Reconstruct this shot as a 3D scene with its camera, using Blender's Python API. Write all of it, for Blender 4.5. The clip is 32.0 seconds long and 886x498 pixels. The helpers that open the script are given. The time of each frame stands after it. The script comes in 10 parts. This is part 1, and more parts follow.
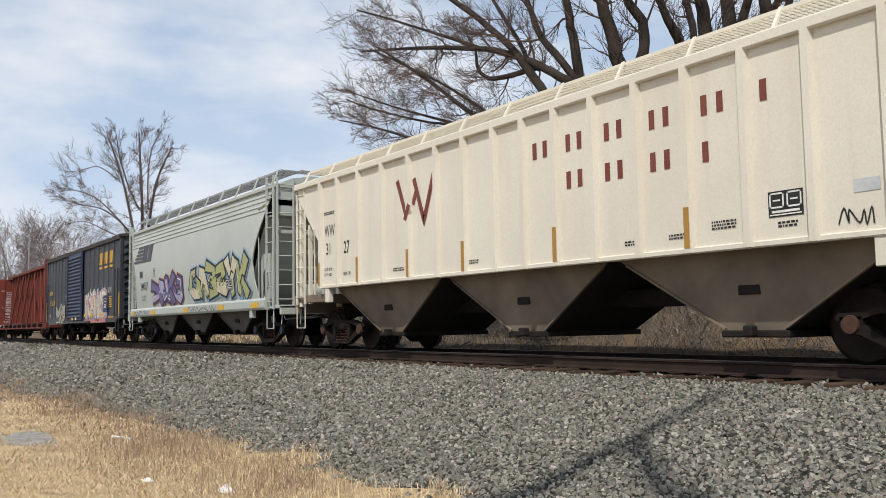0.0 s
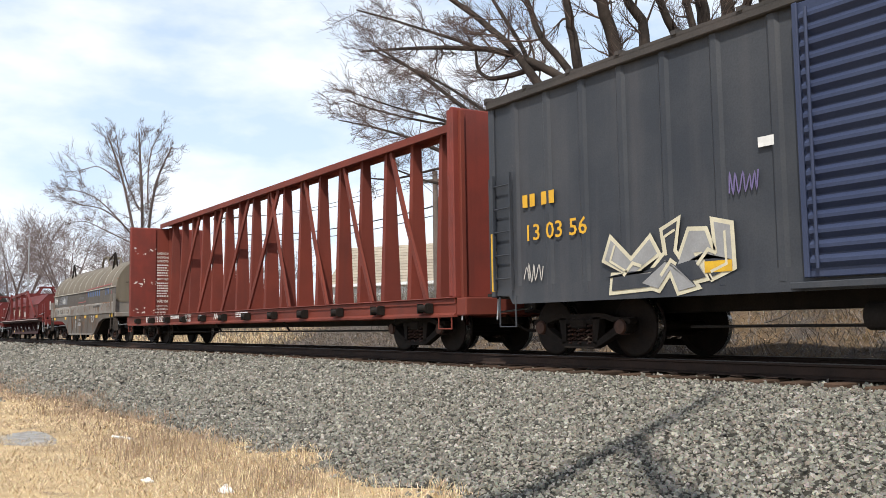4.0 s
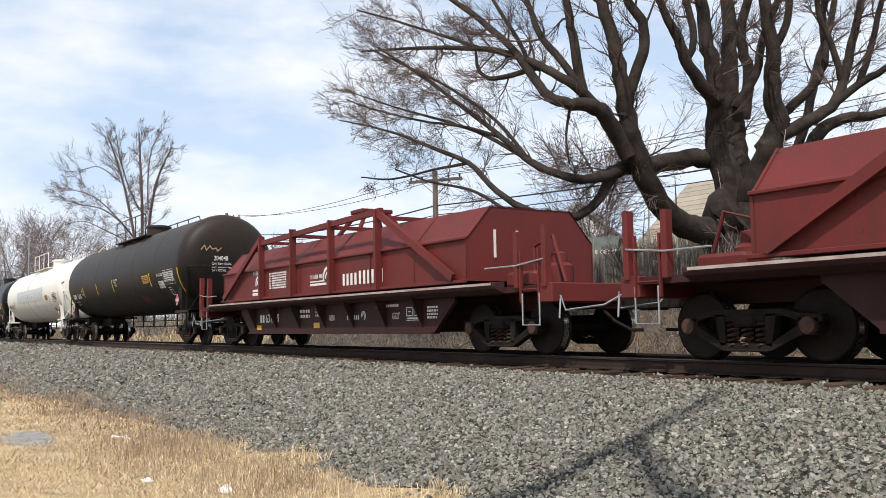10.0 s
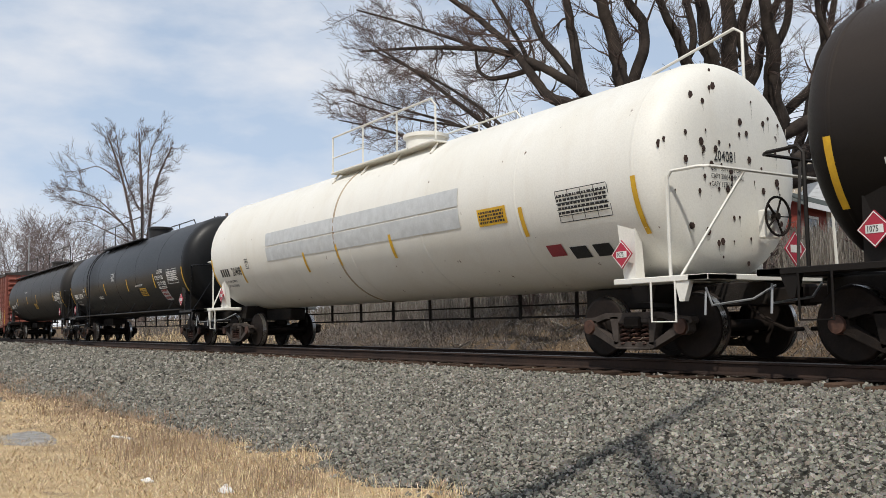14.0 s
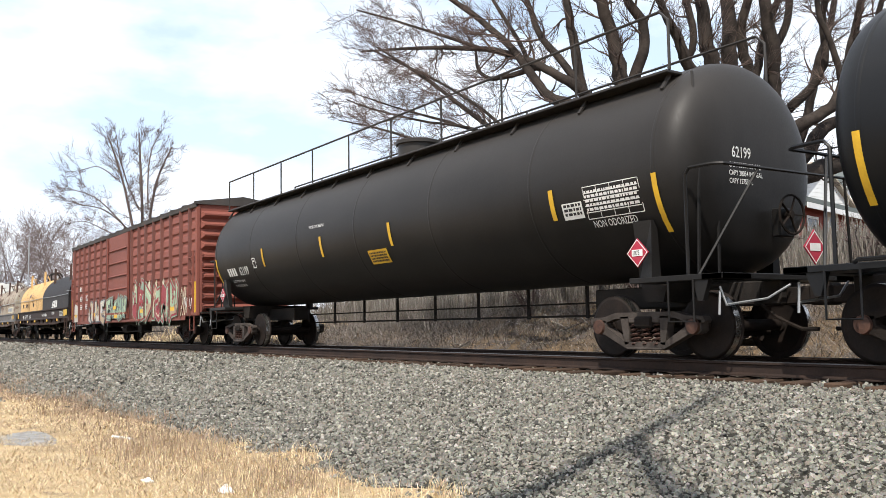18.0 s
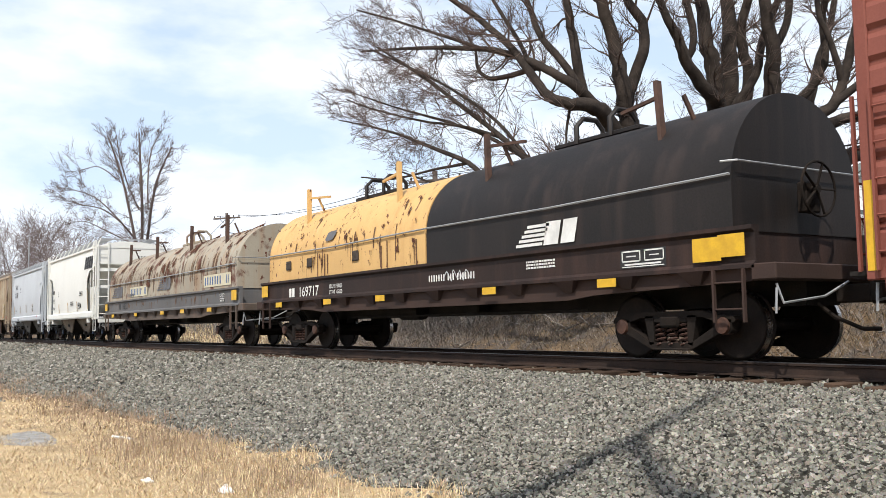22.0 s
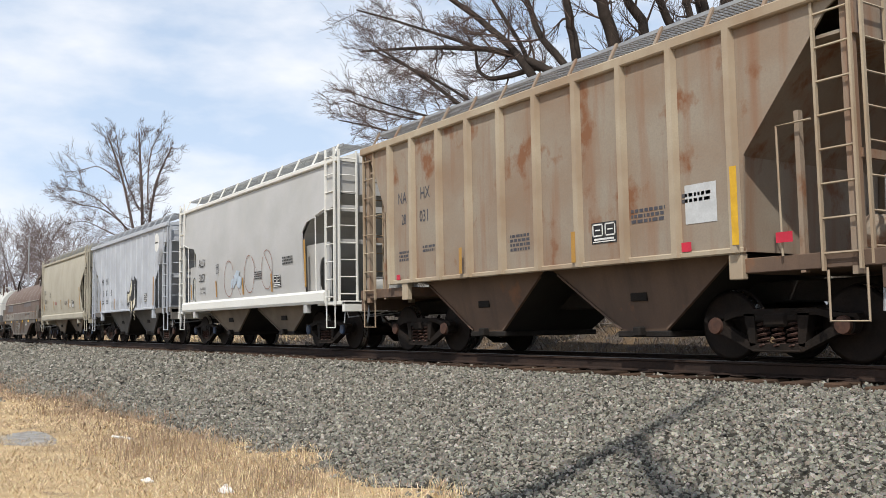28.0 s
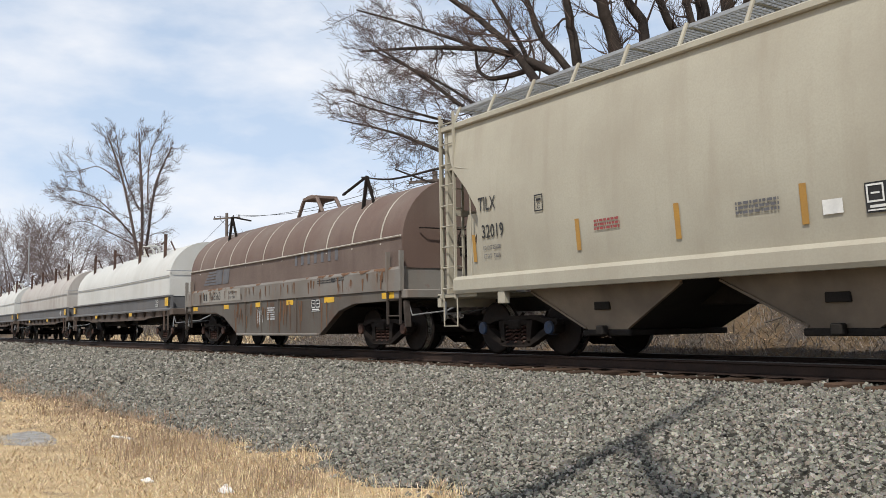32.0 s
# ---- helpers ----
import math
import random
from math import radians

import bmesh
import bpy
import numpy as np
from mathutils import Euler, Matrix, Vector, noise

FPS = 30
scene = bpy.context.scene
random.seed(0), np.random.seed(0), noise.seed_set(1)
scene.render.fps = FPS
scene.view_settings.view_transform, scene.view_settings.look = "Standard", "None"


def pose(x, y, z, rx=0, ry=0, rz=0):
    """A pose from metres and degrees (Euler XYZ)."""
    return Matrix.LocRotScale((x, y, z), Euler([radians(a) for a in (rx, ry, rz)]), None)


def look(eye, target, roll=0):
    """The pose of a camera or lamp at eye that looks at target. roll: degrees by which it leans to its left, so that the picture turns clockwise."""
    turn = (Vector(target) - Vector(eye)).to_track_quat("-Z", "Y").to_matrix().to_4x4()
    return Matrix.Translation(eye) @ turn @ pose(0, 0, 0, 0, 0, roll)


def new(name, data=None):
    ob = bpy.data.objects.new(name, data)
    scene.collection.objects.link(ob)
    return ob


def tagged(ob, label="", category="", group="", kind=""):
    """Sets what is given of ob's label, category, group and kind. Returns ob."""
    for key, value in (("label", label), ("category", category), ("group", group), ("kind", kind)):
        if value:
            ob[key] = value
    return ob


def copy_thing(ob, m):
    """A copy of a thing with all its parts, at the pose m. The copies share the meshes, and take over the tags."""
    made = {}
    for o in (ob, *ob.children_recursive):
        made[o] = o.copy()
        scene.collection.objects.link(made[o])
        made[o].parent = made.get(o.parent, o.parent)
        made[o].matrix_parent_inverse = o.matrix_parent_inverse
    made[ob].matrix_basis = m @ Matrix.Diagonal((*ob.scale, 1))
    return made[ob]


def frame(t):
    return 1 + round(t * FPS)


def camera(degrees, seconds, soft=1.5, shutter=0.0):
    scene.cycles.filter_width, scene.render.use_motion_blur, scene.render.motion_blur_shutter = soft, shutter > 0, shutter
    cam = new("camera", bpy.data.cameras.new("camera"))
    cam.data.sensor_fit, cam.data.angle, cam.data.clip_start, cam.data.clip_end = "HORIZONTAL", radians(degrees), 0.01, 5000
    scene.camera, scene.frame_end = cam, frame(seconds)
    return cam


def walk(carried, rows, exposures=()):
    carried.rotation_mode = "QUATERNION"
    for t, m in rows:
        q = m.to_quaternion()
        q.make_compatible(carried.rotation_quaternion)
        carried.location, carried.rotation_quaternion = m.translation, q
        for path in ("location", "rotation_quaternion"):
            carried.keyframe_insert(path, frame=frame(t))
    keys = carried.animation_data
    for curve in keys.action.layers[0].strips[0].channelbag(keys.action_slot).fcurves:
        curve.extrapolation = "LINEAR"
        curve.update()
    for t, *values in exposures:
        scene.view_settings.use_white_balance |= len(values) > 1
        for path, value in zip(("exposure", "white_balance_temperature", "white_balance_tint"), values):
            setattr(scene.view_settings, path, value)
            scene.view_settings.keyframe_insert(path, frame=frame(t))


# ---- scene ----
SPEED, WHEEL_R = 10.0, 0.457
EYE, AIM = Vector((0, -10.399, 0.538)), Vector((-0.83092, 0.55013, 0.08319))
cam = camera(52.436, 32.0, soft=0.8)
STAND = look(EYE, EYE + AIM * 30, -0.9384)
walk(cam, [(0, STAND), (32, STAND)], exposures=[(0, -0.18), (1, 0.0), (2, 0.15), (3, 0.3), (6, 0.15), (9, 0.12), (11, 0.1), (12.2, 0.32), (13, 0.22), (14, -0.25), (17, 0.48), (20, 0.5), (22, 0.3), (25, 0.1), (28, 0.05), (29, 0.15), (30, 0.0), (31, -0.12), (32, -0.05)])

# ---- daylight ----
SUN_AWAY = 40          # degrees by which the sun stands off the track's normal, towards +x
SUN_UP = 53
sky_world = bpy.data.worlds.new("sky")
scene.world = sky_world
sky_world.use_nodes = True
wn, wl = sky_world.node_tree.nodes, sky_world.node_tree.links
wn.clear()
w_out, w_bg, w_sky = wn.new("ShaderNodeOutputWorld"), wn.new("ShaderNodeBackground"), wn.new("ShaderNodeTexSky")
w_sky.sky_type, w_sky.sun_disc = "NISHITA", False
w_sky.sun_elevation, w_sky.sun_rotation = radians(SUN_UP), radians(180 - SUN_AWAY)
w_sky.air_density, w_sky.dust_density, w_sky.ozone_density = 1.0, 1.2, 1.0
w_co, w_map, w_noise, w_ramp = (wn.new(k) for k in ("ShaderNodeTexCoord", "ShaderNodeMapping", "ShaderNodeTexNoise", "ShaderNodeValToRGB"))
w_map.inputs["Scale"].default_value = (1.0, 1.0, 2.6)
w_map.inputs["Location"].default_value = (0.37, 0.1, 0.55)
w_noise.inputs["Scale"].default_value, w_noise.inputs["Detail"].default_value = 4.6, 6.0
w_noise.inputs["Roughness"].default_value = 0.52
w_ramp.color_ramp.elements[0].position, w_ramp.color_ramp.elements[1].position = 0.38, 0.70
w_mix = wn.new("ShaderNodeMix")
w_mix.data_type = "RGBA"
w_mix.inputs["B"].default_value = (11.5, 11.6, 12.0, 1)
wl.new(w_co.outputs["Generated"], w_map.inputs["Vector"])
wl.new(w_map.outputs["Vector"], w_noise.inputs["Vector"])
# broken cloud closes up towards the horizon and opens to clear blue overhead
w_dir, w_rise, w_sum, w_clear = wn.new("ShaderNodeSeparateXYZ"), wn.new("ShaderNodeMapRange"), wn.new("ShaderNodeMath"), wn.new("ShaderNodeMapRange")
w_rise.inputs["From Min"].default_value, w_rise.inputs["From Max"].default_value = 0.05, 0.9
w_rise.inputs["To Min"].default_value, w_rise.inputs["To Max"].default_value = 0.035, -0.09
w_clear.inputs["From Min"].default_value, w_clear.inputs["From Max"].default_value = 0.15, 0.9
w_clear.inputs["To Min"].default_value, w_clear.inputs["To Max"].default_value = 0.85, 0.25
wl.new(w_co.outputs["Generated"], w_dir.inputs["Vector"])
wl.new(w_dir.outputs["Z"], w_rise.inputs["Value"])
wl.new(w_dir.outputs["Z"], w_clear.inputs["Value"])
wl.new(w_noise.outputs["Fac"], w_sum.inputs[0])
wl.new(w_rise.outputs["Result"], w_sum.inputs[1])
wl.new(w_sum.outputs[0], w_ramp.inputs["Fac"])
w_haze = wn.new("ShaderNodeMix")
w_haze.data_type = "RGBA"
wl.new(w_clear.outputs["Result"], w_haze.inputs["Factor"])
w_haze.inputs["B"].default_value = (7.6, 9.3, 11.8, 1)
wl.new(w_sky.outputs["Color"], w_haze.inputs["A"])
wl.new(w_haze.outputs["Result"], w_mix.inputs["A"])
wl.new(w_ramp.outputs["Color"], w_mix.inputs["Factor"])
wl.new(w_mix.outputs["Result"], w_bg.inputs["Color"])
wl.new(w_bg.outputs["Background"], w_out.inputs["Surface"])
w_bg.inputs["Strength"].default_value = 0.088
SUN_DIR = Vector((math.sin(radians(SUN_AWAY)) * math.cos(radians(SUN_UP)), -math.cos(radians(SUN_AWAY)) * math.cos(radians(SUN_UP)), math.sin(radians(SUN_UP))))
sun_data = bpy.data.lights.new("sun", "SUN")
sun_data.energy, sun_data.angle, sun_data.color = 4.0, radians(0.6), (1.0, 0.95, 0.87)
sun = new("sun", sun_data)
sun.matrix_world = look(SUN_DIR * 60, (0, 0, 0))


# ---- materials ----
def surface(name, base, second=None, scale=2.0, rough=0.6, metal=0.0, bump=0.1, fine=40.0, streak=0.0, streak_colour=(0.10, 0.07, 0.05),
            rust=0.0, rust_colour=(0.16, 0.055, 0.025), vary=0.0, spots=0.0, gloss=0.28, upper_tone=None):
    """A weathered surface: two tones in broad clouds, fine grain, run-down streaks, rust in patches; the last argument
    blends in a colour above a height, as (height, depth, colour).
    """
    m = bpy.data.materials.new(name)
    m.use_nodes = True
    nt = m.node_tree
    n, l = nt.nodes, nt.links
    bsdf = n["Principled BSDF"]
    co = n.new("ShaderNodeTexCoord")

    def noise_at(sc, detail=5.0, stretch=None, rough_=0.55):
        t = n.new("ShaderNodeTexNoise")
        t.inputs["Scale"].default_value, t.inputs["Detail"].default_value, t.inputs["Roughness"].default_value = sc, detail, rough_
        if stretch:
            mp = n.new("ShaderNodeMapping")
            mp.inputs["Scale"].default_value = stretch
            l.new(co.outputs["Object"], mp.inputs["Vector"])
            l.new(mp.outputs["Vector"], t.inputs["Vector"])
        else:
            l.new(co.outputs["Object"], t.inputs["Vector"])
        return t.outputs["Fac"]

    def ramp(fac, a, b):
        r = n.new("ShaderNodeMapRange")
        r.inputs["From Min"].default_value, r.inputs["From Max"].default_value = a, b
        l.new(fac, r.inputs["Value"])
        return r.outputs["Result"]

    def mixed(fac, a, b, amount=1.0):
        x = n.new("ShaderNodeMix")
        x.data_type = "RGBA"
        if amount < 1.0:
            k = n.new("ShaderNodeMath")
            k.operation = "MULTIPLY"
            k.inputs[1].default_value = amount
            l.new(fac, k.inputs[0])
            fac = k.outputs[0]
        l.new(fac, x.inputs["Factor"])
        for socket, c in (("A", a), ("B", b)):
            if isinstance(c, tuple):
                x.inputs[socket].default_value = (*c, 1)
            else:
                l.new(c, x.inputs[socket])
        return x.outputs["Result"]

    second = second or tuple(c * 0.78 for c in base)
    col = mixed(ramp(noise_at(scale), 0.36, 0.66), base, second)
    grain = noise_at(fine, 3.0)
    col = mixed(ramp(grain, 0.35, 0.75), col, tuple(c * 0.7 for c in base), 0.35)
    if streak:
        col = mixed(ramp(noise_at(1.0, 6.0, (3.2, 3.2, 0.28)), 0.5, 0.74), col, streak_colour, streak)
    if rust:
        col = mixed(ramp(noise_at(1.7, 8.0, (1.0, 1.0, 0.75), 0.62), 0.70 - 0.22 * rust, 0.80 - 0.22 * rust), col, rust_colour)
    if spots:
        col = mixed(ramp(noise_at(7.5, 4.0, (1.0, 1.0, 0.6)), 0.72 - 0.1 * spots, 0.75 - 0.1 * spots), col, rust_colour)
    if upper_tone:
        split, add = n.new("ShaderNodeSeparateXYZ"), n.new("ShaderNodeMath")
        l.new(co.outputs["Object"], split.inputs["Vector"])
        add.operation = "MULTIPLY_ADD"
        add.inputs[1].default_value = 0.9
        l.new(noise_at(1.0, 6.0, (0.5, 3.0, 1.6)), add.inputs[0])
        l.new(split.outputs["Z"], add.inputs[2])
        col = mixed(ramp(add.outputs[0], upper_tone[0] + 0.45 - upper_tone[1], upper_tone[0] + 0.45 + upper_tone[1]), col, upper_tone[2], 0.85)
    if vary:
        info = n.new("ShaderNodeObjectInfo")
        hsv = n.new("ShaderNodeHueSaturation")
        l.new(col, hsv.inputs["Color"])
        k = n.new("ShaderNodeMapRange")
        k.inputs["To Min"].default_value, k.inputs["To Max"].default_value = 1 - vary, 1 + vary
        l.new(info.outputs["Random"], k.inputs["Value"])
        l.new(k.outputs["Result"], hsv.inputs["Value"])
        col = hsv.outputs["Color"]
    l.new(col, bsdf.inputs["Base Color"])
    rr = n.new("ShaderNodeMapRange")
    rr.inputs["To Min"].default_value, rr.inputs["To Max"].default_value = max(rough - 0.12, 0.05), min(rough + 0.12, 1)
    l.new(grain, rr.inputs["Value"])
    l.new(rr.outputs["Result"], bsdf.inputs["Roughness"])
    bsdf.inputs["Metallic"].default_value = metal
    bsdf.inputs["Specular IOR Level"].default_value = gloss
    if bump:
        bp = n.new("ShaderNodeBump")
        bp.inputs["Strength"].default_value, bp.inputs["Distance"].default_value = bump, 0.02
        l.new(grain, bp.inputs["Height"])
        l.new(bp.outputs["Normal"], bsdf.inputs["Normal"])
    return m


def island(name, colours, rough=0.9, bump=0.3, fine=60.0):
    """For joined small pieces: each island takes its own tone."""
    m = bpy.data.materials.new(name)
    m.use_nodes = True
    n, l = m.node_tree.nodes, m.node_tree.links
    bsdf, g, r = n["Principled BSDF"], n.new("ShaderNodeNewGeometry"), n.new("ShaderNodeValToRGB")
    while len(r.color_ramp.elements) < len(colours):
        r.color_ramp.elements.new(0.5)
    for i, c in enumerate(colours):
        r.color_ramp.elements[i].position = i / max(len(colours) - 1, 1)
        r.color_ramp.elements[i].color = (*c, 1)
    l.new(g.outputs["Random Per Island"], r.inputs["Fac"])
    co, t, bp, mx = n.new("ShaderNodeTexCoord"), n.new("ShaderNodeTexNoise"), n.new("ShaderNodeBump"), n.new("ShaderNodeMix")
    t.inputs["Scale"].default_value = fine
    l.new(co.outputs["Object"], t.inputs["Vector"])
    mx.data_type, mx.blend_type = "RGBA", "MULTIPLY"
    mx.inputs["Factor"].default_value = 0.6
    l.new(r.outputs["Color"], mx.inputs["A"])
    l.new(t.outputs["Color"], mx.inputs["B"])
    hv = n.new("ShaderNodeHueSaturation")
    hv.inputs["Value"].default_value = 1.45
    hv.inputs["Saturation"].default_value = 0.9
    l.new(mx.outputs["Result"], hv.inputs["Color"])
    l.new(hv.outputs["Color"], bsdf.inputs["Base Color"])
    bp.inputs["Strength"].default_value, bp.inputs["Distance"].default_value = bump, 0.01
    l.new(t.outputs["Fac"], bp.inputs["Height"])
    l.new(bp.outputs["Normal"], bsdf.inputs["Normal"])
    bsdf.inputs["Roughness"].default_value = rough
    return m


M = {}
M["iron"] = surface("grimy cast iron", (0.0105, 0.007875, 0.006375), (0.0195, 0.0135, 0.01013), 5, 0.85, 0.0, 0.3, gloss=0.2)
M["iron_light"] = surface("dusty cast iron", (0.068, 0.0544, 0.0464), (0.036, 0.0288, 0.024), 5, 0.85, 0.0, 0.3)
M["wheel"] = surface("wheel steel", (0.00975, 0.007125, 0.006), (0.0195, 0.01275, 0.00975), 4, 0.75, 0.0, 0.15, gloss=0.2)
M["tread"] = surface("polished tread", (0.55, 0.54, 0.52), (0.45, 0.44, 0.43), 6, 0.28, 1.0, 0.0)
M["cap_rust"] = surface("rusty bearing cap", (0.10, 0.05, 0.035), (0.05, 0.03, 0.024), 8, 0.7, 0.2, 0.2)
# near-black for the bays' end slopes: shade put into the colour
M["slope_shade"] = surface("shade-dark bay slope", (0.03273, 0.03003, 0.02618), (0.01925, 0.01733, 0.0154), 1.2, 0.85, 0, 0.1)
M["cap_blue"] = surface("blue bearing cap", (0.03, 0.055, 0.11), (0.04, 0.042, 0.05), 8, 0.6, 0.1, 0.2)
M["spring"] = surface("spring steel", (0.07, 0.036, 0.028), (0.035, 0.022, 0.018), 8, 0.7, 0.3, 0.1)
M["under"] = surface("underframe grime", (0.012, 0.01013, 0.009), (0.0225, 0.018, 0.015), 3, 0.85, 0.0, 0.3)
M["galv"] = surface("galvanised steel", (0.42, 0.43, 0.44), (0.30, 0.31, 0.32), 4, 0.5, 0.5, 0.1)
M["white"] = surface("white lettering", (0.78, 0.78, 0.75), (0.6, 0.6, 0.58), 4, 0.6, 0, 0.0)
M["black"] = surface("black lettering", (0.02, 0.02, 0.022), (0.04, 0.04, 0.04), 4, 0.6, 0, 0.0)
M["yellow"] = surface("reflective yellow tape", (0.70, 0.42, 0.03), (0.55, 0.32, 0.03), 6, 0.5, 0, 0.0)
M["rail"] = surface("rusty rail web", (0.030, 0.020, 0.016), (0.05, 0.030, 0.022), 3, 0.8, 0.2, 0.2)
M["railtop"] = surface("worn rail head", (0.20, 0.185, 0.175), (0.14, 0.13, 0.12), 3, 0.42, 1.0, 0.05)
M["tie"] = surface("creosoted oak tie", (0.045, 0.029, 0.020), (0.085, 0.050, 0.031), 4, 0.9, 0, 0.6, 30, vary=0.3)
# near-black bed: shade of the gaps between stones put into its colour
M["ballast_bed"] = surface("shade-dark packed ballast", (0.026, 0.024, 0.019), (0.05, 0.046, 0.036), 6, 0.95, 0, 0.8, 45)
M["stones"] = island("crushed grey stone", [(0.045, 0.042, 0.036), (0.162, 0.153, 0.124), (0.235, 0.222, 0.180), (0.09, 0.086, 0.070), (0.37, 0.35, 0.295), (0.18, 0.148, 0.115), (0.138, 0.134, 0.110), (0.245, 0.234, 0.190)])
M["straw"] = island("dead straw grass", [(0.60, 0.43, 0.22), (0.74, 0.57, 0.32), (0.44, 0.30, 0.155), (0.84, 0.68, 0.43), (0.24, 0.16, 0.09), (0.66, 0.49, 0.26)], 0.9, 0.0)
M["soil"] = surface("straw-covered soil", (0.34, 0.245, 0.14), (0.54, 0.40, 0.225), 1.3, 0.95, 0, 0.9, 35, rust=0.45, rust_colour=(0.15, 0.11, 0.08))
M["bank"] = surface("leaf-strewn bank", (0.1692, 0.1116, 0.05904), (0.09, 0.06912, 0.05184), 0.8, 0.95, 0, 1.0, 14, rust=0.9, rust_colour=(0.085, 0.07, 0.06))
M["leaf"] = island("dry fallen leaves", [(0.36, 0.23, 0.11), (0.24, 0.15, 0.075), (0.46, 0.33, 0.19), (0.17, 0.115, 0.07), (0.40, 0.32, 0.23)], 0.9, 0.0)
M["sapling"] = surface("pale sapling bark", (0.36, 0.33, 0.29), (0.25, 0.225, 0.195), 3, 0.9, 0, 0.3)
M["brush_grey"] = island("dead grey brush", [(0.12, 0.099, 0.085), (0.21, 0.18, 0.155), (0.075, 0.06, 0.05), (0.34, 0.295, 0.25)], 0.9, 0.0)
M["reed"] = island("bleached grey reeds", [(0.115, 0.098, 0.078), (0.18, 0.155, 0.125), (0.075, 0.062, 0.05), (0.32, 0.29, 0.25), (0.13, 0.105, 0.078)], 0.9, 0.0)
M["weed"] = island("reddish dead weed stalks", [(0.27, 0.18, 0.11), (0.38, 0.27, 0.17), (0.19, 0.125, 0.08)], 0.9, 0.0)
M["litter"] = surface("crumpled white litter", (0.78, 0.77, 0.74), (0.62, 0.60, 0.57), 8, 0.6, 0, 0.3)
M["gravel"] = surface("damp grey gravel", (0.34, 0.33, 0.31), (0.20, 0.18, 0.155), 5.0, 0.55, 0, 0.9, 60, gloss=0.5)
M["bark"] = surface("furrowed maple bark", (0.0225, 0.01688, 0.01387), (0.054, 0.04125, 0.033), 3.5, 0.95, 0, 0.9, 22)
M["twig"] = surface("fine maple twigs", (0.085, 0.060, 0.051), (0.13, 0.092, 0.077), 2, 0.9, 0, 0.0)
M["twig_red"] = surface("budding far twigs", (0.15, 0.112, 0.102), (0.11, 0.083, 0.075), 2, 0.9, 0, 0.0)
# paler lilac-grey: distance haze mixed into the twig colour
M["twig_far"] = surface("haze-tinted far twigs", (0.22, 0.178, 0.172), (0.165, 0.132, 0.125), 2, 0.9, 0, 0.0)
M["brush"] = island("dead brush stalks", [(0.11, 0.08, 0.05), (0.18, 0.138, 0.09), (0.07, 0.05, 0.036), (0.14, 0.11, 0.08)], 0.9, 0.0)


# ---- the built-in font's characters, as flat meshes ----
def glyph_shape(text):
    cu = bpy.data.curves.new("glyph", "FONT")
    cu.body, cu.resolution_u, cu.offset = text, 2, 0.0 if text[0] in "MNWX" else 0.009
    tmp = new("glyph", cu)
    bpy.context.view_layer.update()
    me = bpy.data.meshes.new_from_object(tmp)
    v = [(p.co.x, p.co.y) for p in me.vertices]
    f = [tuple(q.vertices) for q in me.polygons]
    bpy.data.objects.remove(tmp)
    bpy.data.meshes.remove(me)
    return v, f


GLYPHS = {" ": ([], [], 0.28)}
for ch in "ABCDEFGHIKLMNOPQRSTUVWXYZ0123456789-":
    one, two = glyph_shape(ch), glyph_shape(ch + ch)
    GLYPHS[ch] = (*one, max(q[0] for q in two[0]) - max(q[0] for q in one[0]))


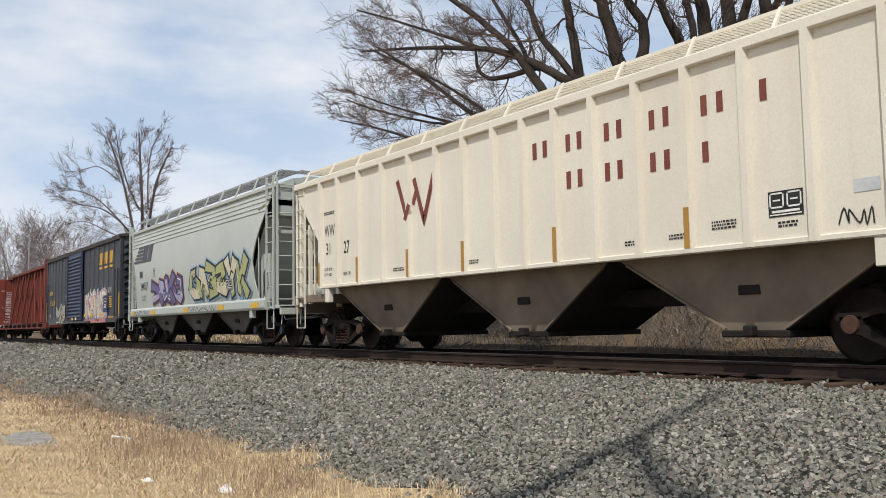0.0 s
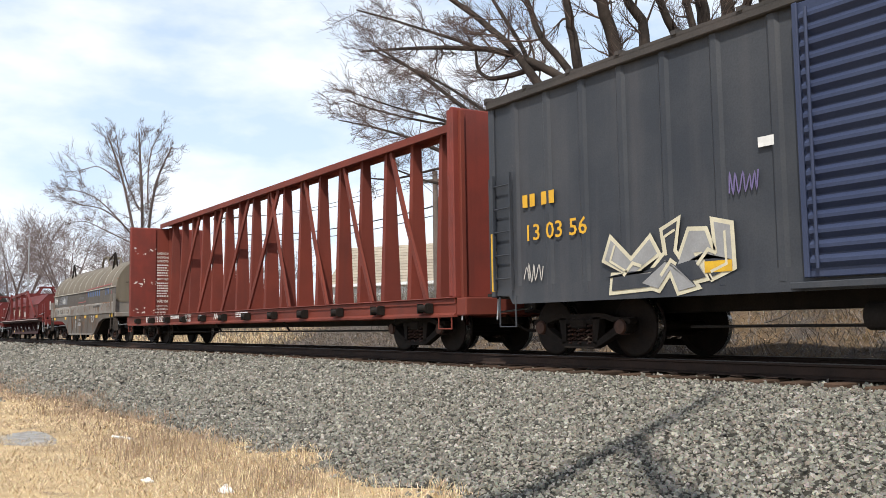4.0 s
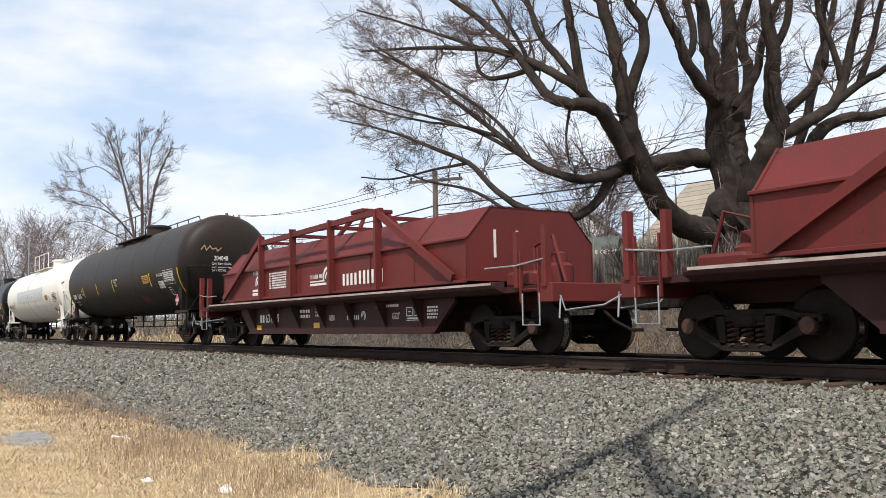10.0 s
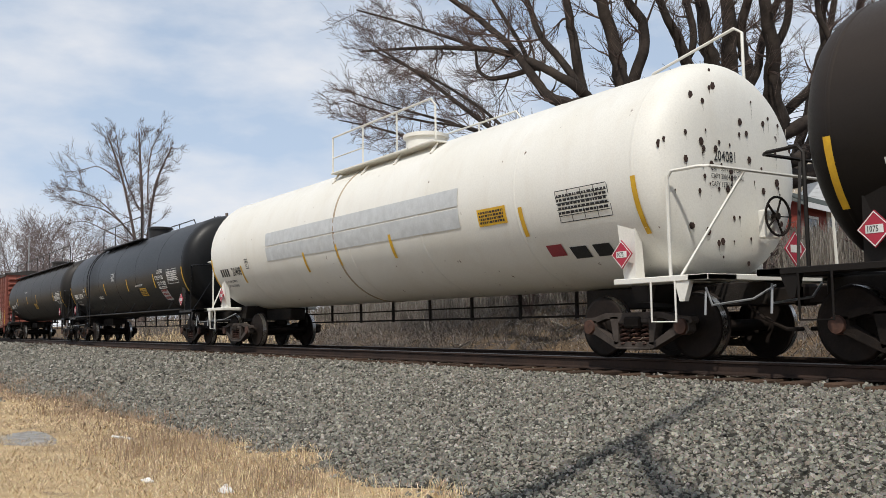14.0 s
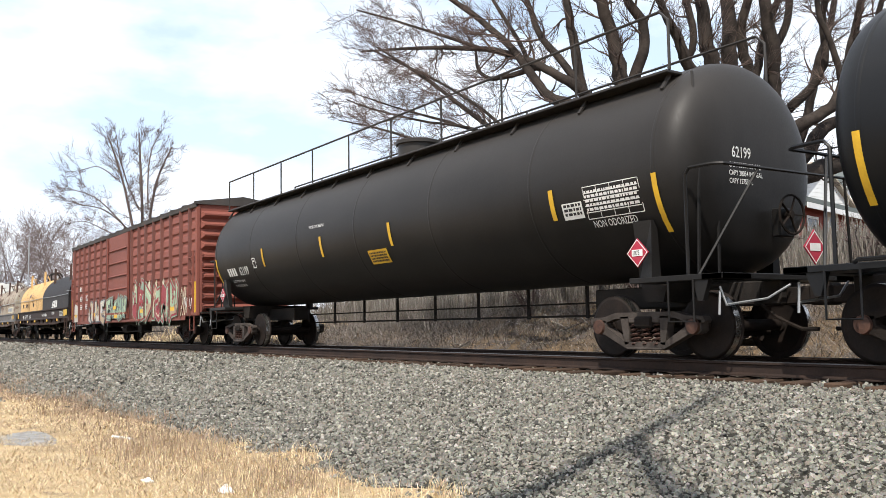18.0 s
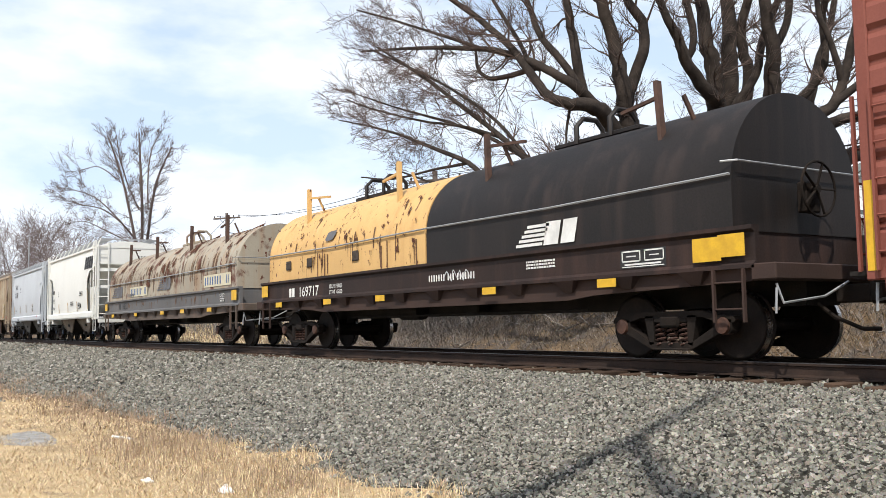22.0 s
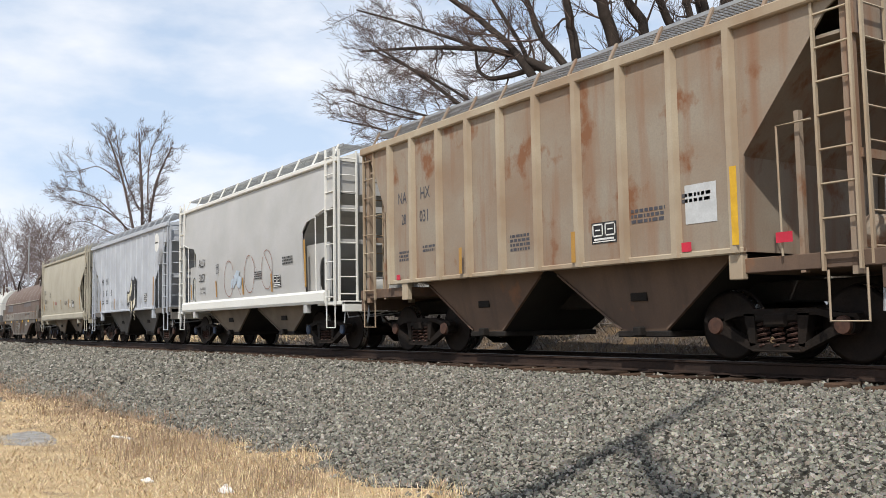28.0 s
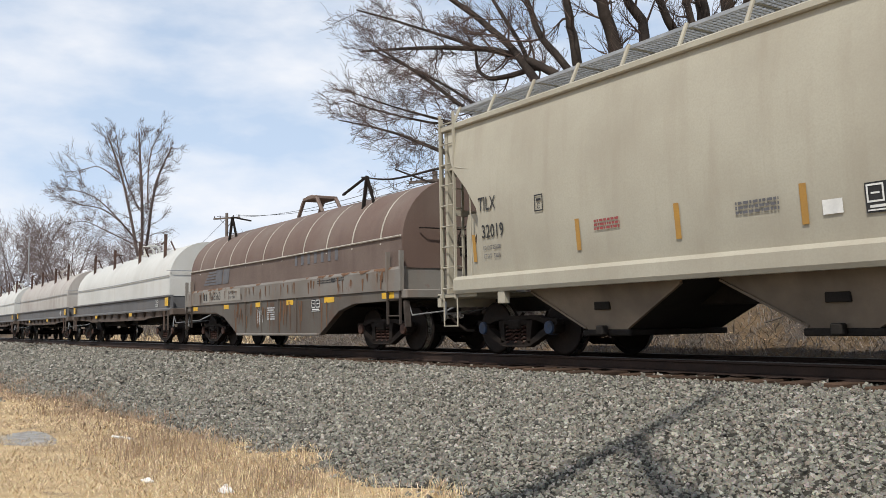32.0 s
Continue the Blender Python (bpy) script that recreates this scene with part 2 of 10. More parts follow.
# ---- geometry ----
class Geo:
    """Collects the faces of one part."""

    def __init__(self):
        self.v, self.f, self.s = [], [], []

    def add(self, verts, faces, smooth=False):
        o = len(self.v)
        self.v += [tuple(p) for p in verts]
        self.f += [tuple(i + o for i in q) for q in faces]
        self.s += [smooth] * len(faces)
        return self

    def box(self, x0, x1, y0, y1, z0, z1, b=0.0):
        if b <= 0:
            c = [(x, y, z) for x in (x0, x1) for y in (y0, y1) for z in (z0, z1)]
            return self.add(c, [(0, 1, 3, 2), (4, 6, 7, 5), (0, 4, 5, 1), (2, 3, 7, 6), (0, 2, 6, 4), (1, 5, 7, 3)])
        vs, idx = [], {}
        X, Y, Z = (x0, x1), (y0, y1), (z0, z1)
        for i in (0, 1):
            for j in (0, 1):
                for k in (0, 1):
                    dx, dy, dz = (b if i == 0 else -b), (b if j == 0 else -b), (b if k == 0 else -b)
                    for a, p in enumerate(((X[i], Y[j] + dy, Z[k] + dz), (X[i] + dx, Y[j], Z[k] + dz), (X[i] + dx, Y[j] + dy, Z[k]))):
                        idx[i, j, k, a] = len(vs)
                        vs.append(p)
        fs = []
        for s in (0, 1):
            q = [idx[s, 0, 0, 0], idx[s, 1, 0, 0], idx[s, 1, 1, 0], idx[s, 0, 1, 0]]
            fs.append(tuple(q if s else q[::-1]))
            q = [idx[0, s, 0, 1], idx[1, s, 0, 1], idx[1, s, 1, 1], idx[0, s, 1, 1]]
            fs.append(tuple(q[::-1] if s else q))
            q = [idx[0, 0, s, 2], idx[1, 0, s, 2], idx[1, 1, s, 2], idx[0, 1, s, 2]]
            fs.append(tuple(q if s else q[::-1]))
        for j in (0, 1):
            for k in (0, 1):
                fs.append((idx[0, j, k, 1], idx[1, j, k, 1], idx[1, j, k, 2], idx[0, j, k, 2]))
        for i in (0, 1):
            for k in (0, 1):
                fs.append((idx[i, 0, k, 0], idx[i, 1, k, 0], idx[i, 1, k, 2], idx[i, 0, k, 2]))
            for j in (0, 1):
                fs.append((idx[i, j, 0, 0], idx[i, j, 1, 0], idx[i, j, 1, 1], idx[i, j, 0, 1]))
                for k in (0, 1):
                    fs.append((idx[i, j, k, 0], idx[i, j, k, 1], idx[i, j, k, 2]))
        return self.add(vs, fs)

    def prism(self, poly, axis, a0, a1):
        """A closed outline in the two other axes, carried along axis from a0 to a1."""
        n = len(poly)
        put = {"x": lambda p, a: (a, p[0], p[1]), "y": lambda p, a: (p[0], a, p[1]), "z": lambda p, a: (p[0], p[1], a)}[axis]
        vs = [put(p, a0) for p in poly] + [put(p, a1) for p in poly]
        fs = [(i, (i + 1) % n, n + (i + 1) % n, n + i) for i in range(n)] + [tuple(range(n))[::-1], tuple(range(n, 2 * n))]
        return self.add(vs, fs)

    def bar(self, p0, p1, w, h=None, up=(0, 0, 1)):
        p0, p1 = Vector(p0), Vector(p1)
        h = h or w
        d = (p1 - p0).normalized()
        u = Vector(up)
        if abs(d.dot(u)) > 0.95:
            u = Vector((1, 0, 0))
        s = d.cross(u).normalized()
        u = s.cross(d)
        c = [p + s * a * w / 2 + u * b * h / 2 for p in (p0, p1) for a, b in ((-1, -1), (1, -1), (1, 1), (-1, 1))]
        return self.add(c, [(3, 2, 1, 0), (4, 5, 6, 7), (0, 1, 5, 4), (1, 2, 6, 5), (2, 3, 7, 6), (3, 0, 4, 7)])

    def tube(self, pts, r, n=6, ends=True):
        pts = [Vector(p) for p in pts]
        rs = r if isinstance(r, (list, tuple)) else [r] * len(pts)
        rings, side = [], None
        for i, p in enumerate(pts):
            d = (pts[min(i + 1, len(pts) - 1)] - pts[max(i - 1, 0)]).normalized()
            if side is None:
                side = d.cross(Vector((0.13, 0.21, 1)) if abs(d.z) < 0.9 else Vector((1, 0.2, 0))).normalized()
            side = (side - d * side.dot(d)).normalized()
            up = d.cross(side)
            rings.append([p + (side * math.cos(6.2832 * k / n) + up * math.sin(6.2832 * k / n)) * rs[i] for k in range(n)])
        fs = [(i * n + k, i * n + (k + 1) % n, (i + 1) * n + (k + 1) % n, (i + 1) * n + k) for i in range(len(pts) - 1) for k in range(n)]
        self.add([v for ring in rings for v in ring], fs, True)
        if ends:
            o = len(self.v) - n * len(pts)
            self.f += [tuple(range(o, o + n))[::-1], tuple(range(len(self.v) - n, len(self.v)))]
            self.s += [False, False]
        return self

    def lathe(self, prof, n=24, axis="y", at=(0, 0, 0)):
        """prof: (radius, place along the axis) from end to end."""
        put = {"y": lambda r, a, c, s: (at[0] + r * c, at[1] + a, at[2] + r * s), "x": lambda r, a, c, s: (at[0] + a, at[1] + r * c, at[2] + r * s),
               "z": lambda r, a, c, s: (at[0] + r * c, at[1] + r * s, at[2] + a)}[axis]
        vs = [put(r, a, math.cos(6.28318 * k / n), math.sin(6.28318 * k / n)) for r, a in prof for k in range(n)]
        fs = [(i * n + k, i * n + (k + 1) % n, (i + 1) * n + (k + 1) % n, (i + 1) * n + k) for i in range(len(prof) - 1) for k in range(n)]
        self.add(vs, fs, True)
        o = len(self.v) - len(vs)
        self.f += [tuple(range(o, o + n)), tuple(range(len(self.v) - n, len(self.v)))[::-1]]
        self.s += [False, False]
        return self

    def mesh(self, name):
        me = bpy.data.meshes.new(name)
        me.from_pydata(self.v, [], self.f)
        me.polygons.foreach_set("use_smooth", self.s)
        if any(self.s):
            me.set_sharp_from_angle(angle=radians(38))
        me.validate()
        bm = bmesh.new()
        bm.from_mesh(me)
        bmesh.ops.recalc_face_normals(bm, faces=bm.faces[:])
        bm.to_mesh(me)
        bm.free()
        return me


def part(name, geo, material, parent, label=""):
    me = geo if isinstance(geo, bpy.types.Mesh) else geo.mesh(name)
    if not me.materials:
        me.materials.append(M[material] if isinstance(material, str) else material)
    ob = new(name, me)
    ob.parent = parent
    if label:
        tagged(ob, label)
    return ob


def thing(name, label, category, group="", kind=""):
    return tagged(new(name), label, category, group, kind)


def solid(name, geo, material, label, category="", group="", kind=""):
    return tagged(part(name, geo, material, None), label, category, group, kind)


# ---- the setting ----
def ground_height(x, y):
    """The lie of the land across the track."""
    if y < -1.35:
        toe = -5.75 + 0.045 * min(x + 7, 0)
        if y < toe:
            return -1.02 + 0.05 * noise.noise(Vector((x * 0.5, y * 0.5, 0))) * min(1, (toe - y))
        k = (y - toe) / (-1.35 - toe)
        return -1.02 + 0.775 * k
    if y < 1.4:
        return -0.245 + 0.015 * (y > -1.15)
    if y < 3.0:
        return -0.235 - 0.2 * (y - 1.4) / 1.6
    rise = bank_rise(x)
    top = 1.75 + 0.35 * noise.noise(Vector((x * 0.13, 0, 7)))
    k = min((y - 3.0) / 5.5, 1.0)
    rough = 0.16 * noise.noise(Vector((x * 0.8, y * 0.9, 3))) * min(1, (y - 3.0))
    back = 0.045 * min(max(y - 8.5, 0), 22) * rise
    return -0.435 + (top + 0.435) * rise * (1 - (1 - k) ** 1.35) + rough * rise + back


def bank_rise(x):
    return 1.0 if x > -17 else max(0.62, 1.0 - (-17 - x) * 0.04)


def sheet(name, xs, ys, material, label):
    """A sheet of ground; ys holds places across the track, or functions of x that give them."""
    g = Geo()
    vs = [(x, y(x) if callable(y) else y, 0) for x in xs for y in ys]
    vs = [(x, y, ground_height(x, y)) for x, y, _ in vs]
    m = len(ys)
    g.add(vs, [(i * m + j, (i + 1) * m + j, (i + 1) * m + j + 1, i * m + j + 1) for i in range(len(xs) - 1) for j in range(m - 1)], True)
    return solid(name, g, material, label, "ground", kind="structure")


def grass_edge(x):
    """Where the waste ground's grass gives way to the ballast."""
    return -5.80 + 0.045 * np.minimum(x + 7, 0) + 0.26 * np.sin(x * 1.7) * np.sin(x * 0.61 + 1) + 0.13 * np.sin(x * 4.3 + 0.7) + 0.07 * np.sin(x * 9.1)


def steps(a, b, n):
    return [a + (b - a) * i / n for i in range(n + 1)]


def far_x():
    return [-3000, -1200, -500, -250, -150, -110, -90] + steps(-80, -30, 40) + steps(-29, 6, 90) + [8, 12, 18, 26, 40, 80, 200, 800, 3000]


xs_all = far_x()
sheet("ground", xs_all, [-3000, -900, -250, -80, -40, -25] + [(lambda x, o=o: float(grass_edge(max(x, -60))) + o) for o in [-11, -9] + steps(-7.5, 0, 34)], "soil", "flat waste ground with flattened straw-coloured dead grass")
sheet("ground_ballast", xs_all, [(lambda x, k=k: float(grass_edge(max(x, -60))) * (1 - k) - 1.2 * k) for k in steps(0, 1, 18)] + [-0.6, 0, 0.6, 1.2, 1.6, 2.2, 3.0], "ballast_bed", "sloping bed of crushed grey railway ballast")
sheet("ground_bank", xs_all, [3.0] + steps(3.2, 8.6, 24) + [9, 11, 14, 18, 25, 40, 80, 200, 900, 3000], "bank", "brown earth bank with dead leaves and grass beyond the track")


def scatter_stones():
    rng = np.random.default_rng(4)
    cube = np.array([(x, y, z) for x in (-1, 1) for y in (-1, 1) for z in (-1, 1)], float)
    quads = np.array([(0, 1, 3, 2), (4, 6, 7, 5), (0, 4, 5, 1), (2, 3, 7, 6), (0, 2, 6, 4), (1, 5, 7, 3)])
    xs, ys, ss = [], [], []
    for x0, x1, per, size in ((-9.5, -2.2, 880, 0.0165), (-14, -9.5, 740, 0.018), (-22, -14, 430, 0.0215), (-45, -22, 170, 0.032), (-85, -45, 34, 0.055), (-2.2, 3, 60, 0.04)):
        n = int((x1 - x0) * 4.75 * per)
        xs.append(rng.uniform(x0, x1, n)), ys.append(rng.uniform(-6.2 if x1 > -22 else -7.8, -1.3, n)), ss.append(size * rng.uniform(0.55, 1.5, n))
    for x0, x1, per in ((-30, 2, 70),):
        n = int((x1 - x0) * 2.6 * per)
        xs.append(rng.uniform(x0, x1, n)), ys.append(rng.uniform(-1.3, 3.0, n)), ss.append(0.024 * rng.uniform(0.6, 1.3, n))
    x, y, s = np.concatenate(xs), np.concatenate(ys), np.concatenate(ss)
    n = len(x)
    keep = (y > grass_edge(x) + rng.normal(0, 0.10, n)) | (rng.random(n) < 0.05)
    x, y, s = x[keep], y[keep], s[keep]
    n = len(x)
    z = np.array([ground_height(a, b) for a, b in zip(x, y)]) + s * rng.uniform(-0.35, 0.65, n)
    v = cube[None] * rng.uniform(0.35, 1.25, (n, 8, 3)) * (s[:, None] * rng.uniform(0.5, 1.3, (n, 3)))[:, None, :]
    q = rng.normal(size=(n, 4))
    q /= np.linalg.norm(q, axis=1)[:, None]
    w, a, b, c = q.T
    R = np.stack([1 - 2 * (b * b + c * c), 2 * (a * b - c * w), 2 * (a * c + b * w), 2 * (a * b + c * w), 1 - 2 * (a * a + c * c), 2 * (b * c - a * w),
                  2 * (a * c - b * w), 2 * (b * c + a * w), 1 - 2 * (a * a + b * b)], -1).reshape(n, 3, 3)
    v = np.einsum("nij,nkj->nki", R, v) + np.stack([x, y, z], -1)[:, None, :]
    return fast_mesh("ballast_stones", v.reshape(-1, 3), (quads[None] + 8 * np.arange(n)[:, None, None]).reshape(-1, 4), True)


def fast_mesh(name, verts, faces, flat=False):
    """A mesh out of arrays; all faces have the same number of corners."""
    me = bpy.data.meshes.new(name)
    k = faces.shape[1]
    me.vertices.add(len(verts)), me.loops.add(faces.size), me.polygons.add(len(faces))
    me.vertices.foreach_set("co", np.ascontiguousarray(verts, np.float32).ravel())
    me.loops.foreach_set("vertex_index", np.ascontiguousarray(faces, np.int32).ravel())
    me.polygons.foreach_set("loop_start", np.arange(0, faces.size, k, dtype=np.int32))
    me.update(calc_edges=True)
    if flat:
        me.polygons.foreach_set("use_smooth", [False] * len(faces))
    return me


solid("ballast_stones", scatter_stones(), "stones", "loose angular crushed grey stones along the track", "ballast", kind="stuff")


def blades(name, area, count, height, material, label, category, lean=0.8, width=0.006, seed=1, clump=0.0, test=None):
    """Stalks of dead grass, each a bent sliver of two faces."""
    rng = np.random.default_rng(seed)
    x, y = rng.uniform(area[0], area[1], count), rng.uniform(area[2], area[3], count)
    if clump:
        c = rng.integers(0, max(count // 45, 1), count)
        cx, cy = rng.uniform(area[0], area[1], count), rng.uniform(area[2], area[3], count)
        x, y = cx[c] + rng.normal(0, clump, count), cy[c] + rng.normal(0, clump, count)
    if test:
        k = test(x, y, rng)
        x, y = x[k], y[k]
    n = len(x)
    z = np.array([ground_height(a, b) for a, b in zip(x, y)]) - 0.01
    h = height * rng.uniform(0.35, 1.3, n)
    ang, ln = rng.uniform(0, 6.283, n), lean * rng.uniform(0.2, 1.3, n)
    dx, dy = np.cos(ang) * ln * h, np.sin(ang) * ln * h
    t = rng.uniform(0, 6.283, n)
    wx, wy = np.cos(t) * width, np.sin(t) * width
    base = np.stack([x, y, z], -1)
    side = np.stack([wx, wy, 0 * x], -1)
    midp = base + np.stack([dx * 0.35, dy * 0.35, h * 0.6], -1)
    top = base + np.stack([dx, dy, h * np.clip(1.0 - 0.35 * ln, 0.1, 1)], -1)
    v = np.stack([base - side, base + side, midp + side * 0.8, midp - side * 0.8, top + side * 0.15, top - side * 0.15], 1)
    f = np.array([(0, 1, 2, 3), (3, 2, 4, 5)])
    return solid(name, fast_mesh(name, v.reshape(-1, 3), (f[None] + 6 * np.arange(n)[:, None, None]).reshape(-1, 4)), material, label, category, kind="stuff")


def on_grass(x, y, rng):
    ok = y < grass_edge(x) + rng.normal(0, 0.12, len(x))
    bare = np.sin(x * 1.3 + 2.1 * np.sin(y * 1.1)) * np.sin(y * 1.9 + 1.3 * np.sin(x * 0.7)) + 0.5 * np.sin(x * 3.7 + y * 2.9) * np.sin(y * 5.1 - x * 1.1)
    patch = ((x + 14.4) / 0.8) ** 2 + ((y + 8.2) / 0.34) ** 2 < rng.uniform(0.0, 1.7, len(x))
    return ok & ~patch & (rng.random(len(x)) > 0.6 * (bare > 0.36))


blades("dead_grass", (-16, -3.5, -10.3, -5.3), 60000, 0.05, "straw", "matted straw-coloured dead grass on the waste ground", "grass", 2.6, 0.0035, 1, test=on_grass)
blades("dead_grass_far", (-45, -16, -14, -6.0), 36000, 0.06, "straw", "matted pale dead grass farther along the waste ground", "grass", 2.4, 0.010, 2, test=on_grass)
blades("grass_mat", (-15, -5, -10.2, -6.0), 16000, 0.09, "straw", "tousled clumps of flattened dry grass", "grass", 2.0, 0.0035, 13, 0.12, test=on_grass)
blades("grass_tufts", (-14, -5, -7.4, -5.5), 7000, 0.13, "straw", "taller tufts of dry grass at the foot of the ballast", "grass", 0.9, 0.0035, 3, 0.09, test=on_grass)
blades("weed_mat", (-13.2, -7.6, -7.9, -6.3), 1300, 0.12, "weed", "brown patch of matted dead weeds in the grass", "weeds", 1.5, 0.003, 14, 0.30, test=on_grass)
blades("weed_edge", (-30, -12, -7.4, -5.9), 2600, 0.13, "weed", "brown dead weeds where the grass meets the ballast", "weeds", 1.3, 0.006, 15, 0.3)
blades("weed_stalks", (-12.8, -7.0, -7.6, -6.1), 1700, 0.26, "weed", "thin reddish-brown dead weed stalks in the grass", "weeds", 0.4, 0.0025, 4, 0.28, test=on_grass)
blades("weeds_far", (-34, -14, -7.2, -6.0), 2600, 0.17, "weed", "brown dead weeds along the foot of the ballast", "weeds", 0.6, 0.005, 5, 0.22)
blades("bank_grass", (-32, 1, 3.0, 8.2), 15000, 0.11, "brush", "dead tan grass lying on the bank", "grass", 2.2, 0.006, 6)
blades("bank_far_grass", (-75, -32, 2.8, 9.0), 16000, 0.34, "straw", "pale dead grass along the far stretch of the bank", "grass", 1.3, 0.012, 26)
blades("bank_far_brush", (-75, -32, 4.5, 9.5), 7000, 0.8, "brush_grey", "thin grey brush along the far stretch of the bank", "brush", 0.5, 0.012, 27, 0.6)
blades("bank_tangle", (-34, 2, 3.3, 7.6), 34000, 0.34, "brush_grey", "tangled heaps of dead grey brush on the bank", "brush", 2.0, 0.005, 16, 0.36)
blades("reeds", (-36, 3, 6.2, 8.9), 30000, 1.05, "reed", "stand of bleached grey reeds along the top of the bank", "reeds", 0.16, 0.007, 17)
blades("bank_brush", (-34, 2, 5.4, 9.5), 9000, 0.8, "brush_grey", "tangle of dead brush stems along the bank", "brush", 0.6, 0.006, 7, 0.5)


def fallen_leaves(name, area, count, size, label, seed):
    """Small curled leaves lying at all angles."""
    rng = np.random.default_rng(seed)
    x, y = rng.uniform(area[0], area[1], count), rng.uniform(area[2], area[3], count)
    k = np.sin(x * 0.9 + 1.7 * np.sin(y * 1.3)) * np.sin(y * 1.7 + x * 0.4) > rng.uniform(-0.9, 0.5, count)
    x, y = x[k], y[k]
    n = len(x)
    z = np.array([ground_height(a, b) for a, b in zip(x, y)]) + rng.uniform(0.005, 0.05, n)
    u, w = rng.normal(size=(n, 3)) * (1, 1, 0.45), rng.normal(size=(n, 3)) * (1, 1, 0.45)
    u, w = (q / np.linalg.norm(q, axis=1)[:, None] * (size * rng.uniform(0.5, 1.3, n))[:, None] for q in (u, w))
    c = np.stack([x, y, z], -1)
    v = np.stack([c - u, c + w * 0.6, c + u, c - w * 0.6], 1)
    return solid(name, fast_mesh(name, v.reshape(-1, 3), np.arange(4 * n).reshape(-1, 4), True), "leaf", label, "leaves", kind="stuff")


fallen_leaves("leaf_litter", (-34, 2, 2.6, 8.0), 34000, 0.03, "dry brown leaves strewn over the bank", 61)


def rail_geo():
    prof = [(-0.075, -0.18), (0.075, -0.18), (0.075, -0.165), (0.012, -0.145), (0.009, -0.045), (0.036, -0.035), (0.036, -0.008), (-0.036, -0.008), (-0.036, -0.035), (-0.009, -0.045), (-0.012, -0.145), (-0.075, -0.165)]
    g = Geo().prism(prof, "x", -600, 120)
    top = Geo().prism([(-0.035, -0.008), (0.035, -0.008), (0.030, 0.0), (-0.030, 0.0)], "x", -600, 120)
    return g, top


track = thing("railway_track", "single railway track of rusty steel rails on oak ties", "track", kind="structure")
for side_y in (-0.7535, 0.7535):
    rg, rt = rail_geo()
    rail = part("rail", Geo().add([(a, b + side_y, c) for a, b, c in rg.v], rg.f), "rail", track)
    part("rail_head", Geo().add([(a, b + side_y, c) for a, b, c in rt.v], rt.f), "railtop", rail, "bright worn running surface of the rail")
tie_mesh = Geo().box(-0.115, 0.115, -1.3, 1.3, -0.365, -0.187, 0.012).mesh("tie")
tie_mesh.materials.append(M["tie"])
rng_tie = random.Random(8)
for i in range(150):
    tie = part("tie", tie_mesh, "tie", track)
    tie.location = (3.0 - 0.53 * i + rng_tie.uniform(-0.02, 0.02), rng_tie.uniform(-0.07, 0.05), rng_tie.uniform(-0.02, 0.002))
    tie.rotation_euler = (0, 0, rng_tie.uniform(-0.012, 0.012))
plate_mesh = Geo().box(-0.09, 0.09, -0.17, 0.17, -0.19, -0.176, 0.004).mesh("tie_plate")
plate_mesh.materials.append(M["rail"])
for i in range(90):
    pl = part("tie_plate", plate_mesh, "rail", track)
    pl.location = (3.0 - 0.53 * i, -0.7535, 0)


# ---- small things on the waste ground and the bank ----
def crumple(name, label, x, y, w, d, h, seed):
    """A crushed scrap: a lumpy thin shell lying on the ground."""
    rng, g, n = random.Random(seed), Geo(), 9
    z = ground_height(x, y) + 0.02
    top = [(x + w * (i / (n - 1) - 0.5), y + d * (j / (n - 1) - 0.5), z + h * rng.uniform(0.2, 1.0) * (1 - abs(2 * i / (n - 1) - 1) ** 3) * (1 - abs(2 * j / (n - 1) - 1) ** 3)) for i in range(n) for j in range(n)]
    low = [(a, b, z - 0.012) for a, b, _ in top]
    m = n * n
    fs = [(i * n + j, (i + 1) * n + j, (i + 1) * n + j + 1, i * n + j + 1) for i in range(n - 1) for j in range(n - 1)]
    g.add(top + low, fs + [tuple(k + m for k in reversed(f)) for f in fs])
    rim = [i * n for i in range(n)] + [(n - 1) * n + j for j in range(1, n)] + [i * n + n - 1 for i in range(n - 2, -1, -1)] + list(range(n - 2, 0, -1))
    for a, b in zip(rim, rim[1:] + rim[:1]):
        g.f.append((a, b, b + m, a + m))
        g.s.append(False)
    return solid(name, g, "litter", label, "litter")


crumple("crushed_cup", "crushed white paper cup on the dry grass", -8.40, -7.35, 0.17, 0.11, 0.07, 1)
crumple("paper_scrap", "torn white paper scrap on the dry grass", -9.37, -7.82, 0.20, 0.08, 0.03, 2)
solid("stick", Geo().tube([(-13.5, -7.18, -0.985), (-13.25, -7.12, -0.98), (-13.0, -7.02, -0.99)], [0.018, 0.022, 0.014], 6), "litter", "short bleached stick on the dry grass", "stick")
gp = Geo()
ring_ = [(-14.35 + 0.85 * math.cos(a) * (1 + 0.18 * math.sin(3 * a)), -8.2 + 0.45 * math.sin(a) * (1 + 0.2 * math.cos(2 * a))) for a in steps(0, 6.1, 27)]
gp.add([(x, y, ground_height(x, y) + 0.004) for x, y in ring_] + [(-14.35, -8.2, ground_height(-14.35, -8.2) + 0.006)], [(i, (i + 1) % 28, 28) for i in range(28)])
solid("gravel_patch", gp, "gravel", "bare patch of grey gravel in the dry grass", "ground", kind="structure")
rng_b = random.Random(41)
